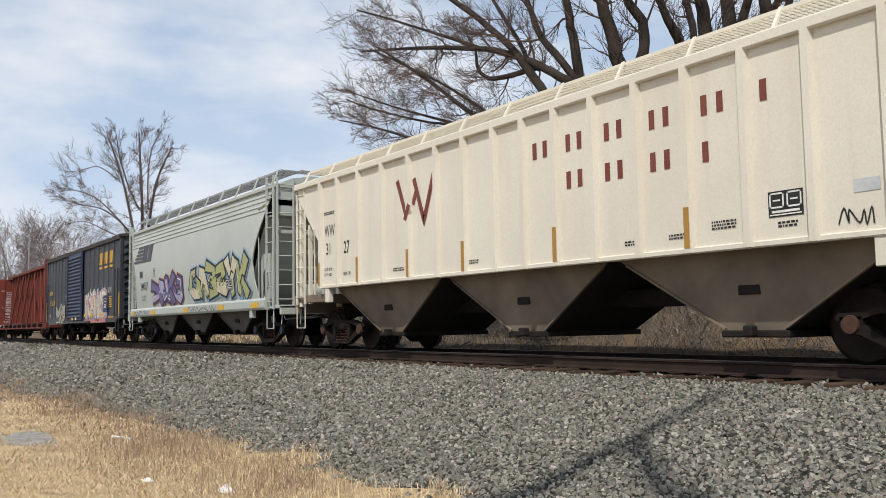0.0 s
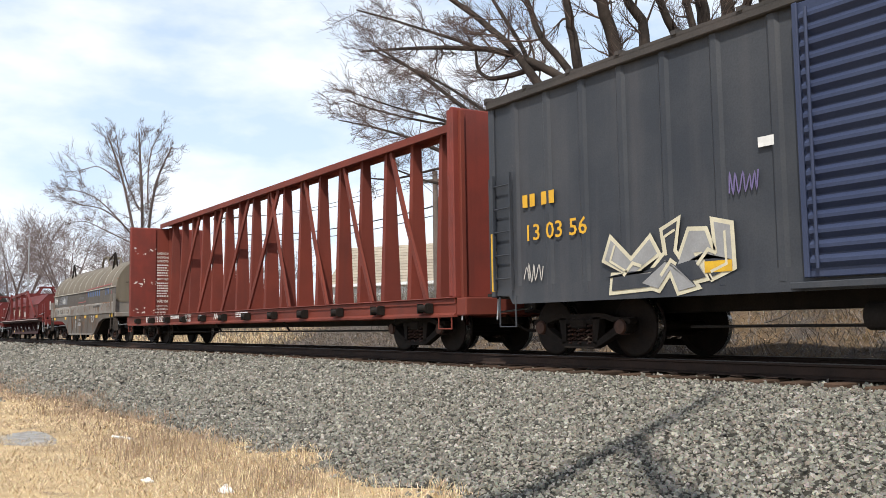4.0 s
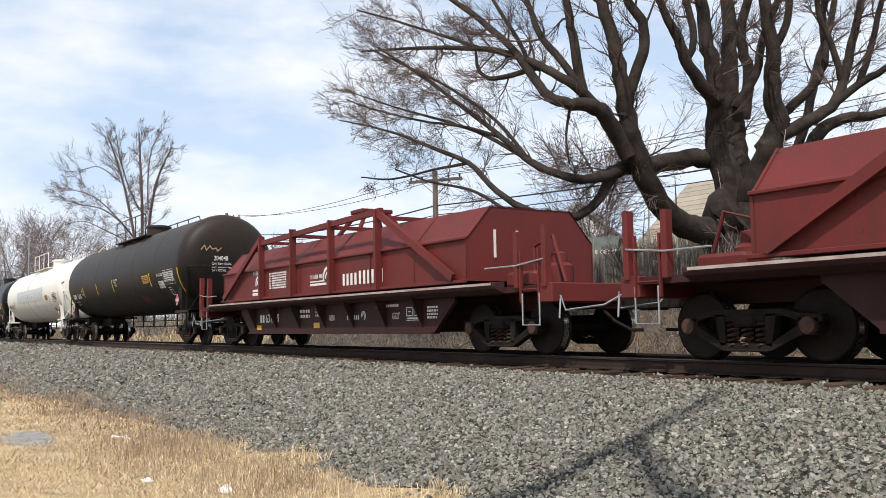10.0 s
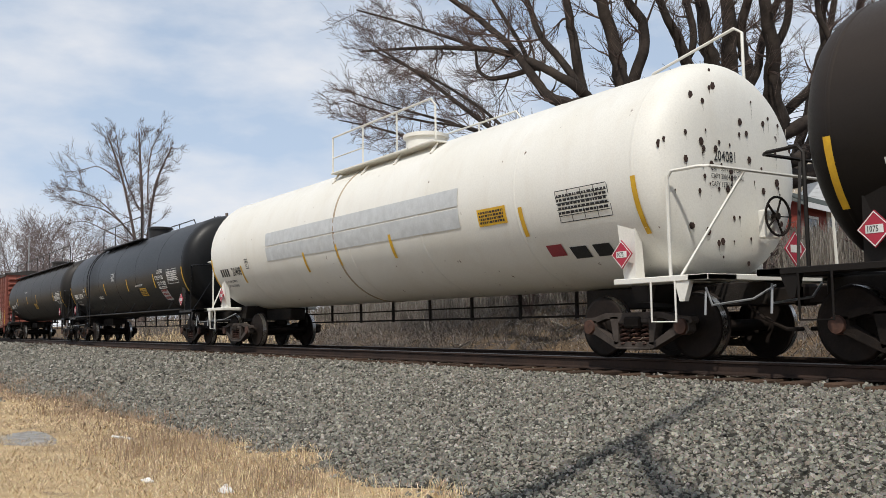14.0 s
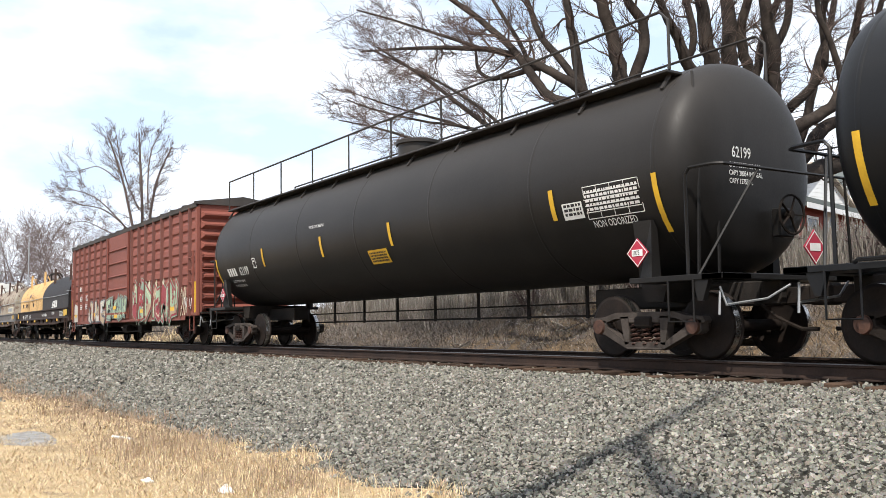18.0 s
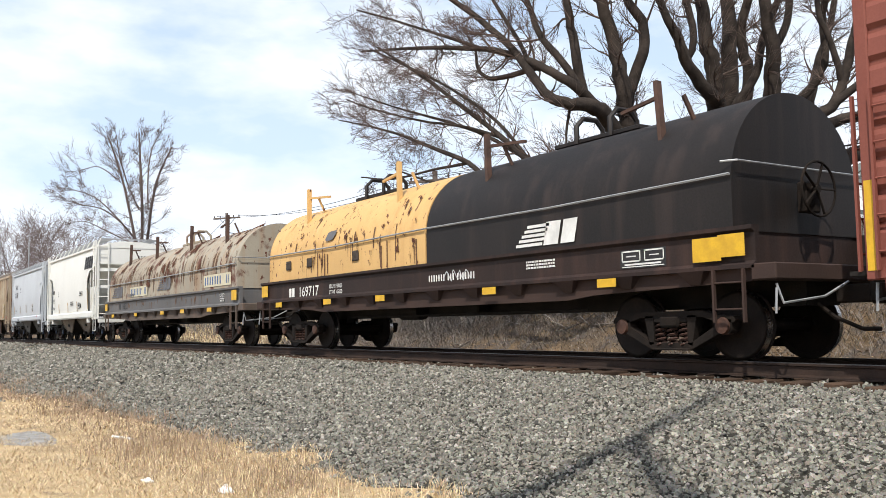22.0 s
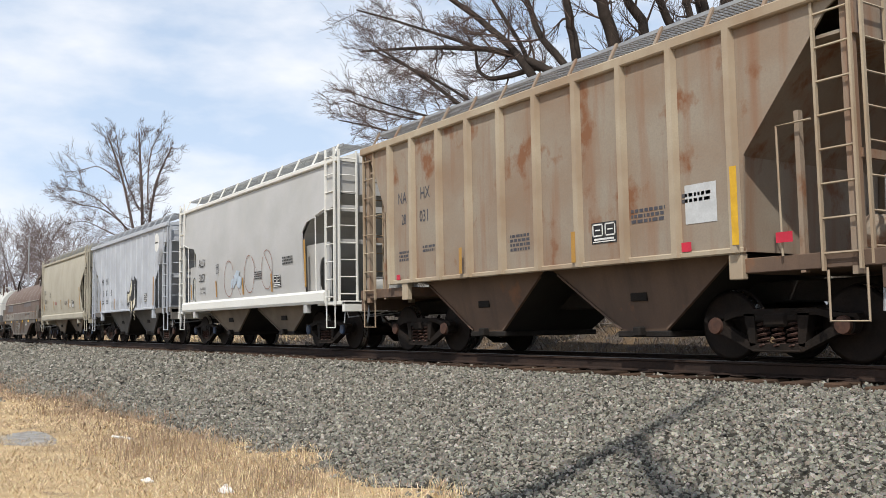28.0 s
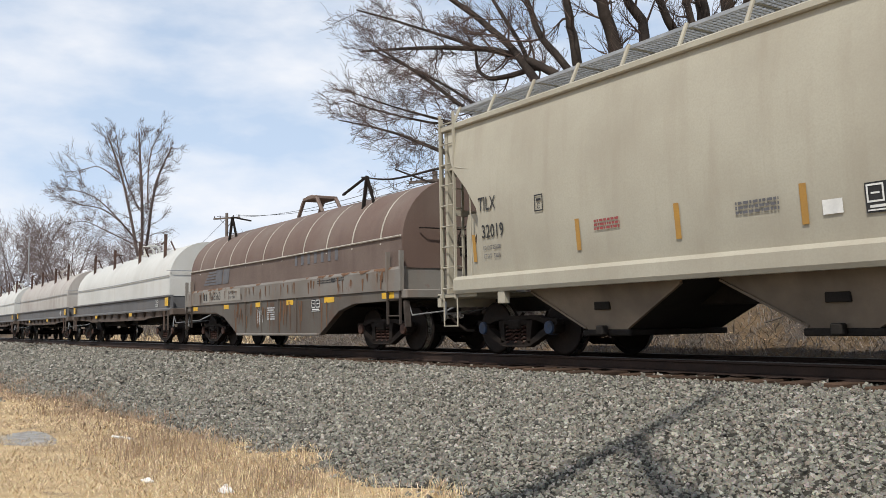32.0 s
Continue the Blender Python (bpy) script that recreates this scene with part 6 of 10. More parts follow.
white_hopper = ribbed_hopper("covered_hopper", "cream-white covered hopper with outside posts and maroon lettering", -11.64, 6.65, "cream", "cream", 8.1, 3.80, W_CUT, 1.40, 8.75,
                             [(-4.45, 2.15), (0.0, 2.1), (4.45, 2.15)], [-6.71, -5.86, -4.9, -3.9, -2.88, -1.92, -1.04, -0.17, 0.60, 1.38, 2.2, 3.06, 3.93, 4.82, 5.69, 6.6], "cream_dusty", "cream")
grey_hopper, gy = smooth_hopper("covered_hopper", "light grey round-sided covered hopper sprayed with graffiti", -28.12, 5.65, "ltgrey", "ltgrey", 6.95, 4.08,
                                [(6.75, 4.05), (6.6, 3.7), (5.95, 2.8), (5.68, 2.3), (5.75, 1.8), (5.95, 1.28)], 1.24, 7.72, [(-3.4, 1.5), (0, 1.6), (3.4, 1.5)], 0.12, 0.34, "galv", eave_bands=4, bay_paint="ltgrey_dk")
gacx, wy = smooth_hopper("covered_hopper", "white smooth-sided covered hopper with black lettering", -266.2, 4.28, "offwhite", "offwhite", 5.55, 4.10, CUT_SQUARE, 1.32, 6.33, [(-1.9, 1.7), (1.9, 1.7)], cap="cap_blue", bay_paint="cream_dusty")
nahx, ny = smooth_hopper("covered_hopper", "blue-grey smooth-sided covered hopper", -278.6, 4.28, "bluegrey", "bluegrey", 5.55, 4.00,
                         [(5.46, 4.0), (5.40, 3.2), (4.75, 2.35), (4.55, 1.9), (4.6, 1.35)], 1.38, 6.33, [(-1.9, 1.7), (1.9, 1.7)], bay_paint="ltgrey_dk")
rusty = ribbed_hopper("covered_hopper", "rust-streaked grey covered hopper with outside posts", -290.9, 4.05, "rusty_grey", "rusty_grey", 5.5, 4.10, [(5.45, 4.1), (5.2, 3.95), (4.02, 2.5), (3.97, 1.35)], 1.35, 6.15,
                      [(-1.85, 1.75), (1.85, 1.75)], [-4.32] + [-3.50 + 0.923 * i for i in range(9)], "rusty_bay", "galv", "cap_rust", "rusty_rib",
                      tail=[(5.45, 4.1), (5.2, 3.95), (4.46, 2.55), (4.40, 1.35)])
allx, ay = smooth_hopper("covered_hopper", "pale grey smooth-sided covered hopper with faint graffiti loops", -303.3, 4.22, "pale", "offwhite", 5.55, 4.20, CUT_SQUARE, 1.30, 6.3, [(-1.9, 1.7), (1.9, 1.7)], bay_paint="cream_dusty")
mrmx = ribbed_hopper("covered_hopper", "faded blue-grey covered hopper with flat posts and graffiti", -315.6, 3.98, "lilac", "lilac", 5.5, 4.02, [(5.40, 4.0), (5.27, 3.5), (3.95, 2.15), (3.95, 1.25)], 1.25, 6.15,
                     [(-1.85, 1.75), (1.85, 1.75)], [-3.9 + 0.78 * i for i in range(11)], "ltgrey_dk", "galv", "cap_rust", flat_ribs=True)
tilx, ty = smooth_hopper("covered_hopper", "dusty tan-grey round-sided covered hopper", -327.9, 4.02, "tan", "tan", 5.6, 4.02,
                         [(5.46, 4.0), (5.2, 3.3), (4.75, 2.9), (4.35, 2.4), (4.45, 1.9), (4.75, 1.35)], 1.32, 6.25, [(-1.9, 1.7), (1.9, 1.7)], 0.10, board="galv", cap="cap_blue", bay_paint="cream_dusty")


# ---- box cars ----
M["seam_white"] = surface("chalky seam sealer", (0.50, 0.47, 0.41), (0.36, 0.33, 0.28), 4, 0.8, 0, 0.0)
M["rust_run"] = surface("bleeding rust", (0.115, 0.062, 0.036), (0.17, 0.095, 0.055), 5, 0.9, 0, 0.0)
# upright hood sides, in a darker tone than the barrel tops
M["hood_beige_skirt"] = surface("darker grey hood side", (0.07268, 0.06502, 0.05738), (0.09945, 0.08644, 0.07344), 0.8, 0.75, 0, 0.05, streak=0.4, streak_colour=(0.16, 0.13, 0.105))
M["hood_brown_skirt"] = surface("darker brown hood side", (0.13, 0.095, 0.08), (0.17, 0.13, 0.11), 0.8, 0.75, 0, 0.05, streak=0.4, streak_colour=(0.09, 0.06, 0.05))
M["guide_rust"] = surface("rust-brown steel bar", (0.055, 0.034, 0.027), (0.10, 0.055, 0.04), 4, 0.75, 0, 0.1)
def boxcar(name, label, centre, half_truck, paint, roof_paint, L, top, bottom, end_half, door, posts, door_label, ribs_between=0, post_out=0.05, door_ribs=18, lower=0.0):
    car = new_car(name, label, "box car", centre, half_truck, end_half, paint)
    d0, d1 = door
    for s in (-1, 1):
        part("side_wall", Geo().box(-L, L, min(s * 1.43, s * 1.47), max(s * 1.43, s * 1.47), bottom, top), paint, car)
        for x in posts:
            if s > 0 and d0 - 0.1 < x < d1 + 0.1:
                continue
            part("side_post", Geo().prism([(x - 0.09, s * 1.47), (x - 0.045, s * (1.47 + post_out)), (x + 0.045, s * (1.47 + post_out)), (x + 0.09, s * 1.47)], "z", bottom, top - 0.06), M.get("post_" + paint, M[paint]), car)
        edge = sorted([-L] + list(posts) + [L])
        if ribs_between and s < 0:
            for a, b in zip(edge, edge[1:]):
                if b - a < 0.3 or (a < d1 - 0.05 and b > d0 + 0.05):
                    continue
                for k in range(ribs_between):
                    z = bottom + 0.25 + (top - bottom - 0.35) * k / ribs_between
                    hh = (top - bottom - 0.35) / ribs_between
                    part("side_panel", Geo().add([(a + 0.1, -1.472, z), (b - 0.1, -1.472, z), (b - 0.13, -1.51, z + 0.05), (a + 0.13, -1.51, z + 0.05), (b - 0.13, -1.50, z + hh - 0.11), (a + 0.13, -1.50, z + hh - 0.11), (b - 0.1, -1.472, z + hh - 0.05), (a + 0.1, -1.472, z + hh - 0.05)],
                                                 [(0, 1, 2, 3), (3, 2, 4, 5), (5, 4, 6, 7), (0, 3, 5, 7), (1, 6, 4, 2), (0, 7, 6, 1)]), paint, car)
        sill = Geo().prism([(-L, bottom + 0.02), (-half_truck - 1.2, bottom + 0.02), (-half_truck - 1.1, bottom - 0.12), (-half_truck + 1.3, bottom - 0.12), (-half_truck + 1.6, bottom - 0.12), (half_truck - 1.6, bottom - 0.12), (half_truck + 1.1, bottom - 0.12), (half_truck + 1.2, bottom + 0.02), (L, bottom + 0.02), (L, bottom + 0.16), (-L, bottom + 0.16)], "y", s * 1.475, s * 1.50)
        part("side_sill", sill, paint, car)
        part("top_chord", Geo().box(-L - 0.03, L + 0.03, s * 1.50 - 0.06, s * 1.50 + 0.06, top - 0.10, top + 0.02, 0.015), roof_paint, car)
        part("door_track", Geo().box(d0 - 0.2, d1 + (d1 - d0) * 0.5, min(s * 1.50, s * 1.60), max(s * 1.50, s * 1.60), bottom - 0.10, bottom - 0.02, 0.01), paint, car)
    # sliding door
    dz0, dz1 = bottom + 0.02, top - 0.12
    dr = part("sliding_door", Geo().box(d0, d1, -1.585, -1.53, dz0, dz1, 0.01), M["door_" + paint], car, door_label)
    for k in range(door_ribs):
        z = dz0 + 0.1 + (dz1 - dz0 - 0.2) * k / door_ribs
        hh = (dz1 - dz0 - 0.2) / door_ribs
        a, b, c = (0.35, 0.6, 0.9) if door_ribs > 9 else (0.05, 0.10, 0.16)
        part("door_rib", Geo().prism([(-1.588, z), (-1.635, z + hh * a), (-1.635, z + hh * b), (-1.588, z + hh * c)], "x", d0 + 0.1, d1 - 0.1), M["door_" + paint], dr)
    for x in (d0, d1 - 0.07):
        part("door_edge", Geo().box(x, x + 0.07, -1.62, -1.586, dz0, dz1, 0.01), M["door_" + paint], dr)
    part("lock_bar", Geo().tube([(d0 + 0.2, -1.65, dz0 + 0.1), (d0 + 0.2, -1.65, dz1 - 0.1)], 0.02, 6), M["door_" + paint], dr)
    # peaked roof with cross seams
    roof = part("roof", Geo().prism([(-1.56, top), (-1.56, top + 0.05), (0, top + 0.26), (1.56, top + 0.05), (1.56, top)], "x", -L - 0.06, L + 0.06), roof_paint, car)
    n = 15
    for i in range(n + 1):
        x = -L + 2 * L * i / n
        part("roof_seam", Geo().prism([(-1.58, top + 0.03), (-1.58, top + 0.09), (0, top + 0.31), (1.58, top + 0.09), (1.58, top + 0.03), (0, top + 0.25)], "x", x - 0.04, x + 0.04), roof_paint, roof)
    for s in (-1, 1):
        xe = s * L
        part("end_wall", Geo().box(min(xe, xe - s * 0.05), max(xe, xe - s * 0.05), -1.47, 1.47, bottom, top).prism([(-1.47, top), (0, top + 0.24), (1.47, top)], "x", xe - s * 0.05, xe), paint, car)
        rows = 10
        for k in range(rows):
            z = bottom + 0.12 + (top - bottom - 0.25) * k / rows
            hh = (top - bottom - 0.25) / rows
            part("end_corrugation", Geo().add([(xe, -1.38, z), (xe, 1.38, z), (xe + s * 0.14, 1.28, z + hh * 0.35), (xe + s * 0.14, -1.28, z + hh * 0.35), (xe + s * 0.14, 1.28, z + hh * 0.5), (xe + s * 0.14, -1.28, z + hh * 0.5), (xe, 1.38, z + hh * 0.8), (xe, -1.38, z + hh * 0.8)],
                                              [(0, 1, 2, 3), (3, 2, 4, 5), (5, 4, 6, 7), (0, 3, 5, 7), (1, 6, 4, 2), (0, 7, 6, 1)]), paint, car)
        for y in (-1.45, 1.45):
            part("corner_post", Geo().box(min(xe - s * 0.12, xe + s * 0.03), max(xe - s * 0.12, xe + s * 0.03), y - 0.06, y + 0.06, bottom, top, 0.015), paint, car)
        ladder(car, xe - s * 0.15, xe - s * 0.6, -1.56, bottom + 0.1, bottom + 2.0, 5, paint)
        ladder(car, -1.4, -0.95, xe + s * 0.15, bottom + 0.1, bottom + 2.0, 5, paint, "y")
        stirrup(car, xe - s * 0.4, -1.5, 0.48, bottom, 0.42, paint)
        part("end_sill", Geo().box(min(xe, s * (end_half - 0.45)), max(xe, s * (end_half - 0.45)), -0.6, 0.6, 0.75, 1.02, 0.02).box(min(xe, xe + s * 0.28), max(xe, xe + s * 0.28), -1.4, 1.4, 0.98, 1.03), "under", car)
        decal(car, [rect(xe - s * 0.07 - 0.07, bottom + 0.1, 0.14, 0.95)], -1.516, "yellow", "reflector", "yellow reflective strip on the corner post")
    hand_brake(car, L + 0.12, 0.5, 2.3, 0.28, "iron", "iron")
    part("floor", Geo().box(-L, L, -1.42, 1.42, bottom - 0.02, bottom + 0.05), "under", car)
    underframe(car, end_half - 0.5, 0.75)
    rods = Geo().tube([(-4, -1.0, 0.45), (4, -1.0, 0.45)], 0.02, 5).lathe([(0.05, -0.35), (0.16, -0.33), (0.16, 0.33), (0.05, 0.35)], 12, "x", (-1.2, -0.9, 0.55)).box(1.0, 1.5, -1.1, -0.7, 0.4, 0.7, 0.03)
    part("brake_gear", rods, "under", car)
    return car


M["csx"] = surface("faded dark blue car paint", (0.0324, 0.03744, 0.0468), (0.054, 0.0576, 0.0648), 0.7, 0.55, 0, 0.08, streak=0.25, streak_colour=(0.11, 0.10, 0.10))
M["door_csx"] = surface("dark blue door paint", (0.02975, 0.0408, 0.085), (0.0425, 0.05525, 0.102), 0.7, 0.5, 0, 0.08)
M["csx_roof"] = surface("grimy dark roof", (0.04, 0.038, 0.036), (0.07, 0.06, 0.055), 1, 0.8, 0, 0.2)
M["boxred"] = surface("faded oxide red paint", (0.2262, 0.0741, 0.0546), (0.1872, 0.0585, 0.0429), 0.6, 0.65, 0, 0.08, streak=0.25, streak_colour=(0.16, 0.065, 0.05))
M["door_boxred"] = surface("oxide red door paint", (0.2106, 0.0663, 0.04836), (0.1716, 0.0546, 0.04056), 0.6, 0.65, 0, 0.08, streak=0.2, streak_colour=(0.13, 0.05, 0.04))
M["beam"] = surface("oxide red beam paint", (0.17, 0.0357, 0.0221), (0.119, 0.02805, 0.01955), 0.7, 0.7, 0, 0.08, streak=0.45, streak_colour=(0.085, 0.028, 0.022))
M["bulk_red"] = surface("scraped red bulkhead paint", (0.20, 0.038, 0.027), (0.14, 0.033, 0.025), 1.6, 0.65, 0, 0.08, streak=0.4, streak_colour=(0.085, 0.027, 0.022))
# side posts in a darker red than the wall panels
M["post_boxred"] = surface("dark oxide red posts", (0.1445, 0.051, 0.0391), (0.102, 0.03825, 0.0306), 0.8, 0.7, 0, 0.08, streak=0.4, streak_colour=(0.08, 0.04, 0.034))
M["csx_yellow"] = surface("yellow mark paint", (0.72, 0.40, 0.03), (0.6, 0.33, 0.03), 3, 0.55, 0, 0)

csx = boxcar("box_car", "dark blue steel box car with yellow mark and graffiti", -44.22, 6.12, "csx", "csx_roof", 7.75, 4.2, 0.96, 8.35, (-1.85, 1.2),
             [-7.1, -6.3, -5.5, -4.7, -3.9, -3.05, -2.2, 1.45, 2.3, 3.1, 4.0, 4.92, 5.74, 6.66], "dark blue corrugated sliding door", 0, 0.035, 18)
redbox = boxcar("box_car", "faded oxide-red box car with ribbed sides and graffiti", -216.28, 6.88, "boxred", "csx_roof", 9.1, 4.36, 0.92, 9.65, (-1.8, 1.35),
                [-8.5, -7.5, -6.5, -5.5, -4.4, -3.3, -2.2, 1.6, 2.6, 3.5, 4.5, 5.5, 6.5, 7.6, 8.5], "faded red ribbed sliding door", 9, 0.10, 6)


# ---- centre-beam flat car ----
def centre_beam(name, label, centre):
    car = new_car(name, label, "flat car", centre, 9.2, 11.8, "beam")
    L = 11.1
    part("deck", Geo().box(-L, L, -1.42, 1.42, 0.90, 1.0).box(-L, L, -0.3, 0.3, 0.65, 0.9), "beam", car, "red-brown steel deck")
    for s in (-1, 1):
        part("side_sill", Geo().prism([(s * 1.36, 0.66), (s * 1.46, 0.66), (s * 1.46, 0.70), (s * 1.40, 0.74), (s * 1.40, 0.97), (s * 1.46, 1.0), (s * 1.36, 1.02)], "x", -L, L), "beam", car)
    beam = Geo().prism([(-0.26, 4.46), (-0.21, 4.46), (-0.20, 4.55), (0.20, 4.55), (0.21, 4.46), (0.26, 4.46), (0.26, 4.62), (-0.26, 4.62)], "x", -L, L)
    part("top_chord", beam, "beam", car)
    xs = steps(-9.9, 9.9, 17)
    for i, x in enumerate(xs):
        g = Geo().add([(x - 0.08, -0.23, 1.0), (x + 0.08, -0.23, 1.0), (x + 0.08, 0.23, 1.0), (x - 0.08, 0.23, 1.0), (x - 0.06, -0.10, 4.5), (x + 0.06, -0.10, 4.5), (x + 0.06, 0.10, 4.5), (x - 0.06, 0.10, 4.5)],
                      [(0, 1, 2, 3), (4, 5, 6, 7), (0, 1, 5, 4), (1, 2, 6, 5), (2, 3, 7, 6), (3, 0, 4, 7)])
        part("column", g, "beam", car)
        if 0 < i < len(xs) - 1 and i % 2 == (0 if x < 0 else 1):
            k = 1 if x < 0 else -1
            part("diagonal_brace", Geo().bar((x - k * 0.92, -0.36, 1.05), (x, -0.25, 2.72), 0.06, 0.13).bar((x, -0.25, 2.72), (x + k * 0.86, -0.13, 4.46), 0.06, 0.13), "beam", car)
    for s in (-1, 1):
        bulk = part("bulkhead", Geo().box(min(s * L, s * (L - 0.10)), max(s * L, s * (L - 0.10)), -1.42, 1.42, 1.0, 4.45, 0.02), "bulk_red", car, "tall red bulkhead with scraped paint")
        for y0, y1 in ((-1.42, -0.45), (0.45, 1.42)):
            part("bulkhead_wing", Geo().box(min(s * (L - 0.10), s * (L - 0.20)), max(s * (L - 0.10), s * (L - 0.20)), y0, y1, 1.02, 4.42, 0.02), "bulk_red", bulk)
        part("king_post", Geo().prism([(s * (L - 0.2), 1.0), (s * (L - 0.75), 1.0), (s * (L - 0.42), 4.46), (s * (L - 0.2), 4.46)], "y", 0.02, 0.20), "beam", bulk)
        for k in range(3):
            part("bulkhead_rib", Geo().box(min(s * L, s * (L + 0.08)), max(s * L, s * (L + 0.08)), -1.3 + k * 1.25, -1.2 + k * 1.25, 1.0, 4.4, 0.01), "beam", bulk)
        part("end_sill", Geo().box(min(s * L, s * (L + 0.3)), max(s * L, s * (L + 0.3)), -1.4, 1.4, 0.68, 1.0, 0.02), "beam", car)
        stirrup(car, s * (L - 0.3), -1.44, 0.45, 0.72, 0.42, "beam")
    for i in range(12):
        x = -9.6 + 1.8 * i
        part("winch", Geo().lathe([(0.04, -0.16), (0.07, -0.15), (0.07, 0.1), (0.10, 0.12), (0.10, 0.16)], 10, "x", (x, -1.5, 0.83)).box(x - 0.2, x - 0.16, -1.54, -1.42, 0.74, 0.92).box(x + 0.14, x + 0.18, -1.54, -1.42, 0.74, 0.92), "iron", car)
    underframe(car, 11.0, 0.62)
    part("brake_gear", Geo().tube([(-8, -1.0, 0.42), (8, -1.0, 0.42)], 0.02, 5).bar((-6, -1.0, 0.42), (-6, -1.2, 0.7), 0.04).bar((-2, -1.0, 0.42), (-2, -1.2, 0.7), 0.04).bar((3, -1.0, 0.42), (3, -1.2, 0.7), 0.04), "under", car)
    return car


beamcar = centre_beam("centre_beam_flat_car", "empty oxide-red centre-beam flat car with bulkheads", -64.3)


# ---- tank cars ----
def tank_car(name, label, centre, half_truck, paint, R, zc, half_shell, end_half, board="short", dome_x=0.6, ladder_x=None, trim=None, cap="cap_rust", frame_mat="iron"):
    trim = trim or paint
    car = new_car(name, label, "tank car", centre, half_truck, end_half, paint, cap, frame_mat)
    hs = half_shell
    prof = [(0.02, -hs - 0.52)] + [(R * math.sin(a) ** 0.36, -hs - 0.52 * math.cos(a)) for a in steps(0.002, 0.1, 4)[:-1] + steps(0.1, 1.5708, 18)]
    prof += [(R, x) for x in steps(-hs, hs, 12)[1:-1]]
    prof += [(R * math.sin(a) ** 0.36, hs + 0.52 * math.cos(a)) for a in steps(1.5708, 0.1, 18) + steps(0.1, 0.002, 4)[1:]] + [(0.02, hs + 0.52)]
    shell = part("shell", Geo().lathe(prof, 56, "x", (0, 0, zc)), paint, car)
    for x in [-hs] + steps(-hs + 2.6, hs - 2.6, 4) + [hs]:
        part("weld_band", Geo().lathe([(R + 0.001, x - 0.03), (R + 0.006, x - 0.015), (R + 0.006, x + 0.015), (R + 0.001, x + 0.03)], 56, "x", (0, 0, zc)), paint, shell)
    top = zc + R
    # manway and its platform
    part("manway", Geo().lathe([(0.44, top - 0.1), (0.44, top + 0.30), (0.50, top + 0.30), (0.50, top + 0.37), (0.42, top + 0.40)], 24, "z", (dome_x, 0, 0)), trim, car)
    x0, x1 = {"short": (dome_x - 2.4, dome_x + 2.0), "middle": (-4.3, dome_x + 1.2)}.get(board, (-hs - 0.2, hs - 0.05))
    yb = 0.95
    zb = zc + math.sqrt(R * R - yb * yb)
    for s in (-1, 1):
        g = Geo().box(x0, x1, s * 0.95 - 0.16, s * 0.95 + 0.16, zb + 0.10, zb + 0.14, 0.008)
        brd = part("running_board", g, trim, car)
        n = max(3, int((x1 - x0) / 1.7))
        for x in steps(x0 + 0.1, x1 - 0.1, n):
            part("board_bracket", Geo().bar((x, s * 0.95, zb + 0.1), (x, s * (yb + 0.16), zb - 0.12), 0.06, 0.03), trim, brd)
        zr = top + 0.66
        g = Geo().tube([(x0, s * 1.05, zb + 0.14), (x0, s * 1.05, zr), (x1 - 0.15, s * 1.05, zr), (x1, s * 1.05, zr - 0.15), (x1, s * 1.05, zb + 0.14)], 0.022, 6)
        if board == "short":
            g.tube([(x0, s * 1.05, (zb + zr) / 2), (dome_x - 0.9, s * 1.05, (zb + zr) / 2)], 0.016, 5)
        rl = part("safety_rail", g, trim, car)
        for x in steps(x0, x1, max(3, int((x1 - x0) / 1.9)))[1:-1]:
            part("rail_post", Geo().tube([(x, s * 1.05, zb + 0.14), (x, s * 1.05, zr)], 0.02, 5), trim, rl)
    # stub sills, platforms, end railings
    for s in (-1, 1):
        xa, xb = half_truck - 0.9, end_half - 0.5
        part("stub_sill", Geo().box(min(s * (xa - 1.0), s * xb), max(s * (xa - 1.0), s * xb), -0.22, 0.22, 0.72, 1.05, 0.02), "under", car)
        g = Geo().box(min(s * (hs - 0.55), s * (end_half - 0.42)), max(s * (hs - 0.55), s * (end_half - 0.42)), -1.46, -0.9, 1.04, 1.12, 0.01)
        g.box(min(s * (hs - 0.55), s * (end_half - 0.42)), max(s * (hs - 0.55), s * (end_half - 0.42)), 0.9, 1.46, 1.04, 1.12, 0.01)
        g.box(min(s * (end_half - 0.75), s * (end_half - 0.42)), max(s * (end_half - 0.75), s * (end_half - 0.42)), -1.46, 1.46, 1.04, 1.12, 0.01)
        part("end_platform", g, trim, car)
        for sy in (-1, 1):
            part("saddle_plate", Geo().add([(s * (hs - 0.5), sy * 1.30, 1.1), (s * (hs - 0.2), sy * 1.38, 1.1), (s * (hs - 0.2), sy * 1.36, 1.9), (s * (hs - 0.5), sy * 1.40, 1.9), (s * (hs - 0.5), sy * 1.2, 1.1), (s * (hs - 0.2), sy * 1.2, 1.1), (s * (hs - 0.2), sy * 1.25, 1.9), (s * (hs - 0.5), sy * 1.28, 1.9)],
                                           [(0, 1, 2, 3), (4, 5, 6, 7), (0, 1, 5, 4), (2, 3, 7, 6), (0, 3, 7, 4), (1, 2, 6, 5)]), trim, car)
        xe = end_half - 0.48
        g = Geo().tube([(s * (hs + 0.45), -1.40, 1.1), (s * (hs + 0.45), -1.40, 2.42), (s * (hs + 0.52), -1.40, 2.5), (s * (xe - 0.1), -1.38, 2.5), (s * xe, -1.30, 2.5), (s * xe, 1.30, 2.5), (s * xe, 1.38, 1.1)], 0.024, 6)
        g.tube([(s * (hs + 0.6), -1.38, 1.1), (s * xe, -0.6, 2.48)], 0.020, 5)
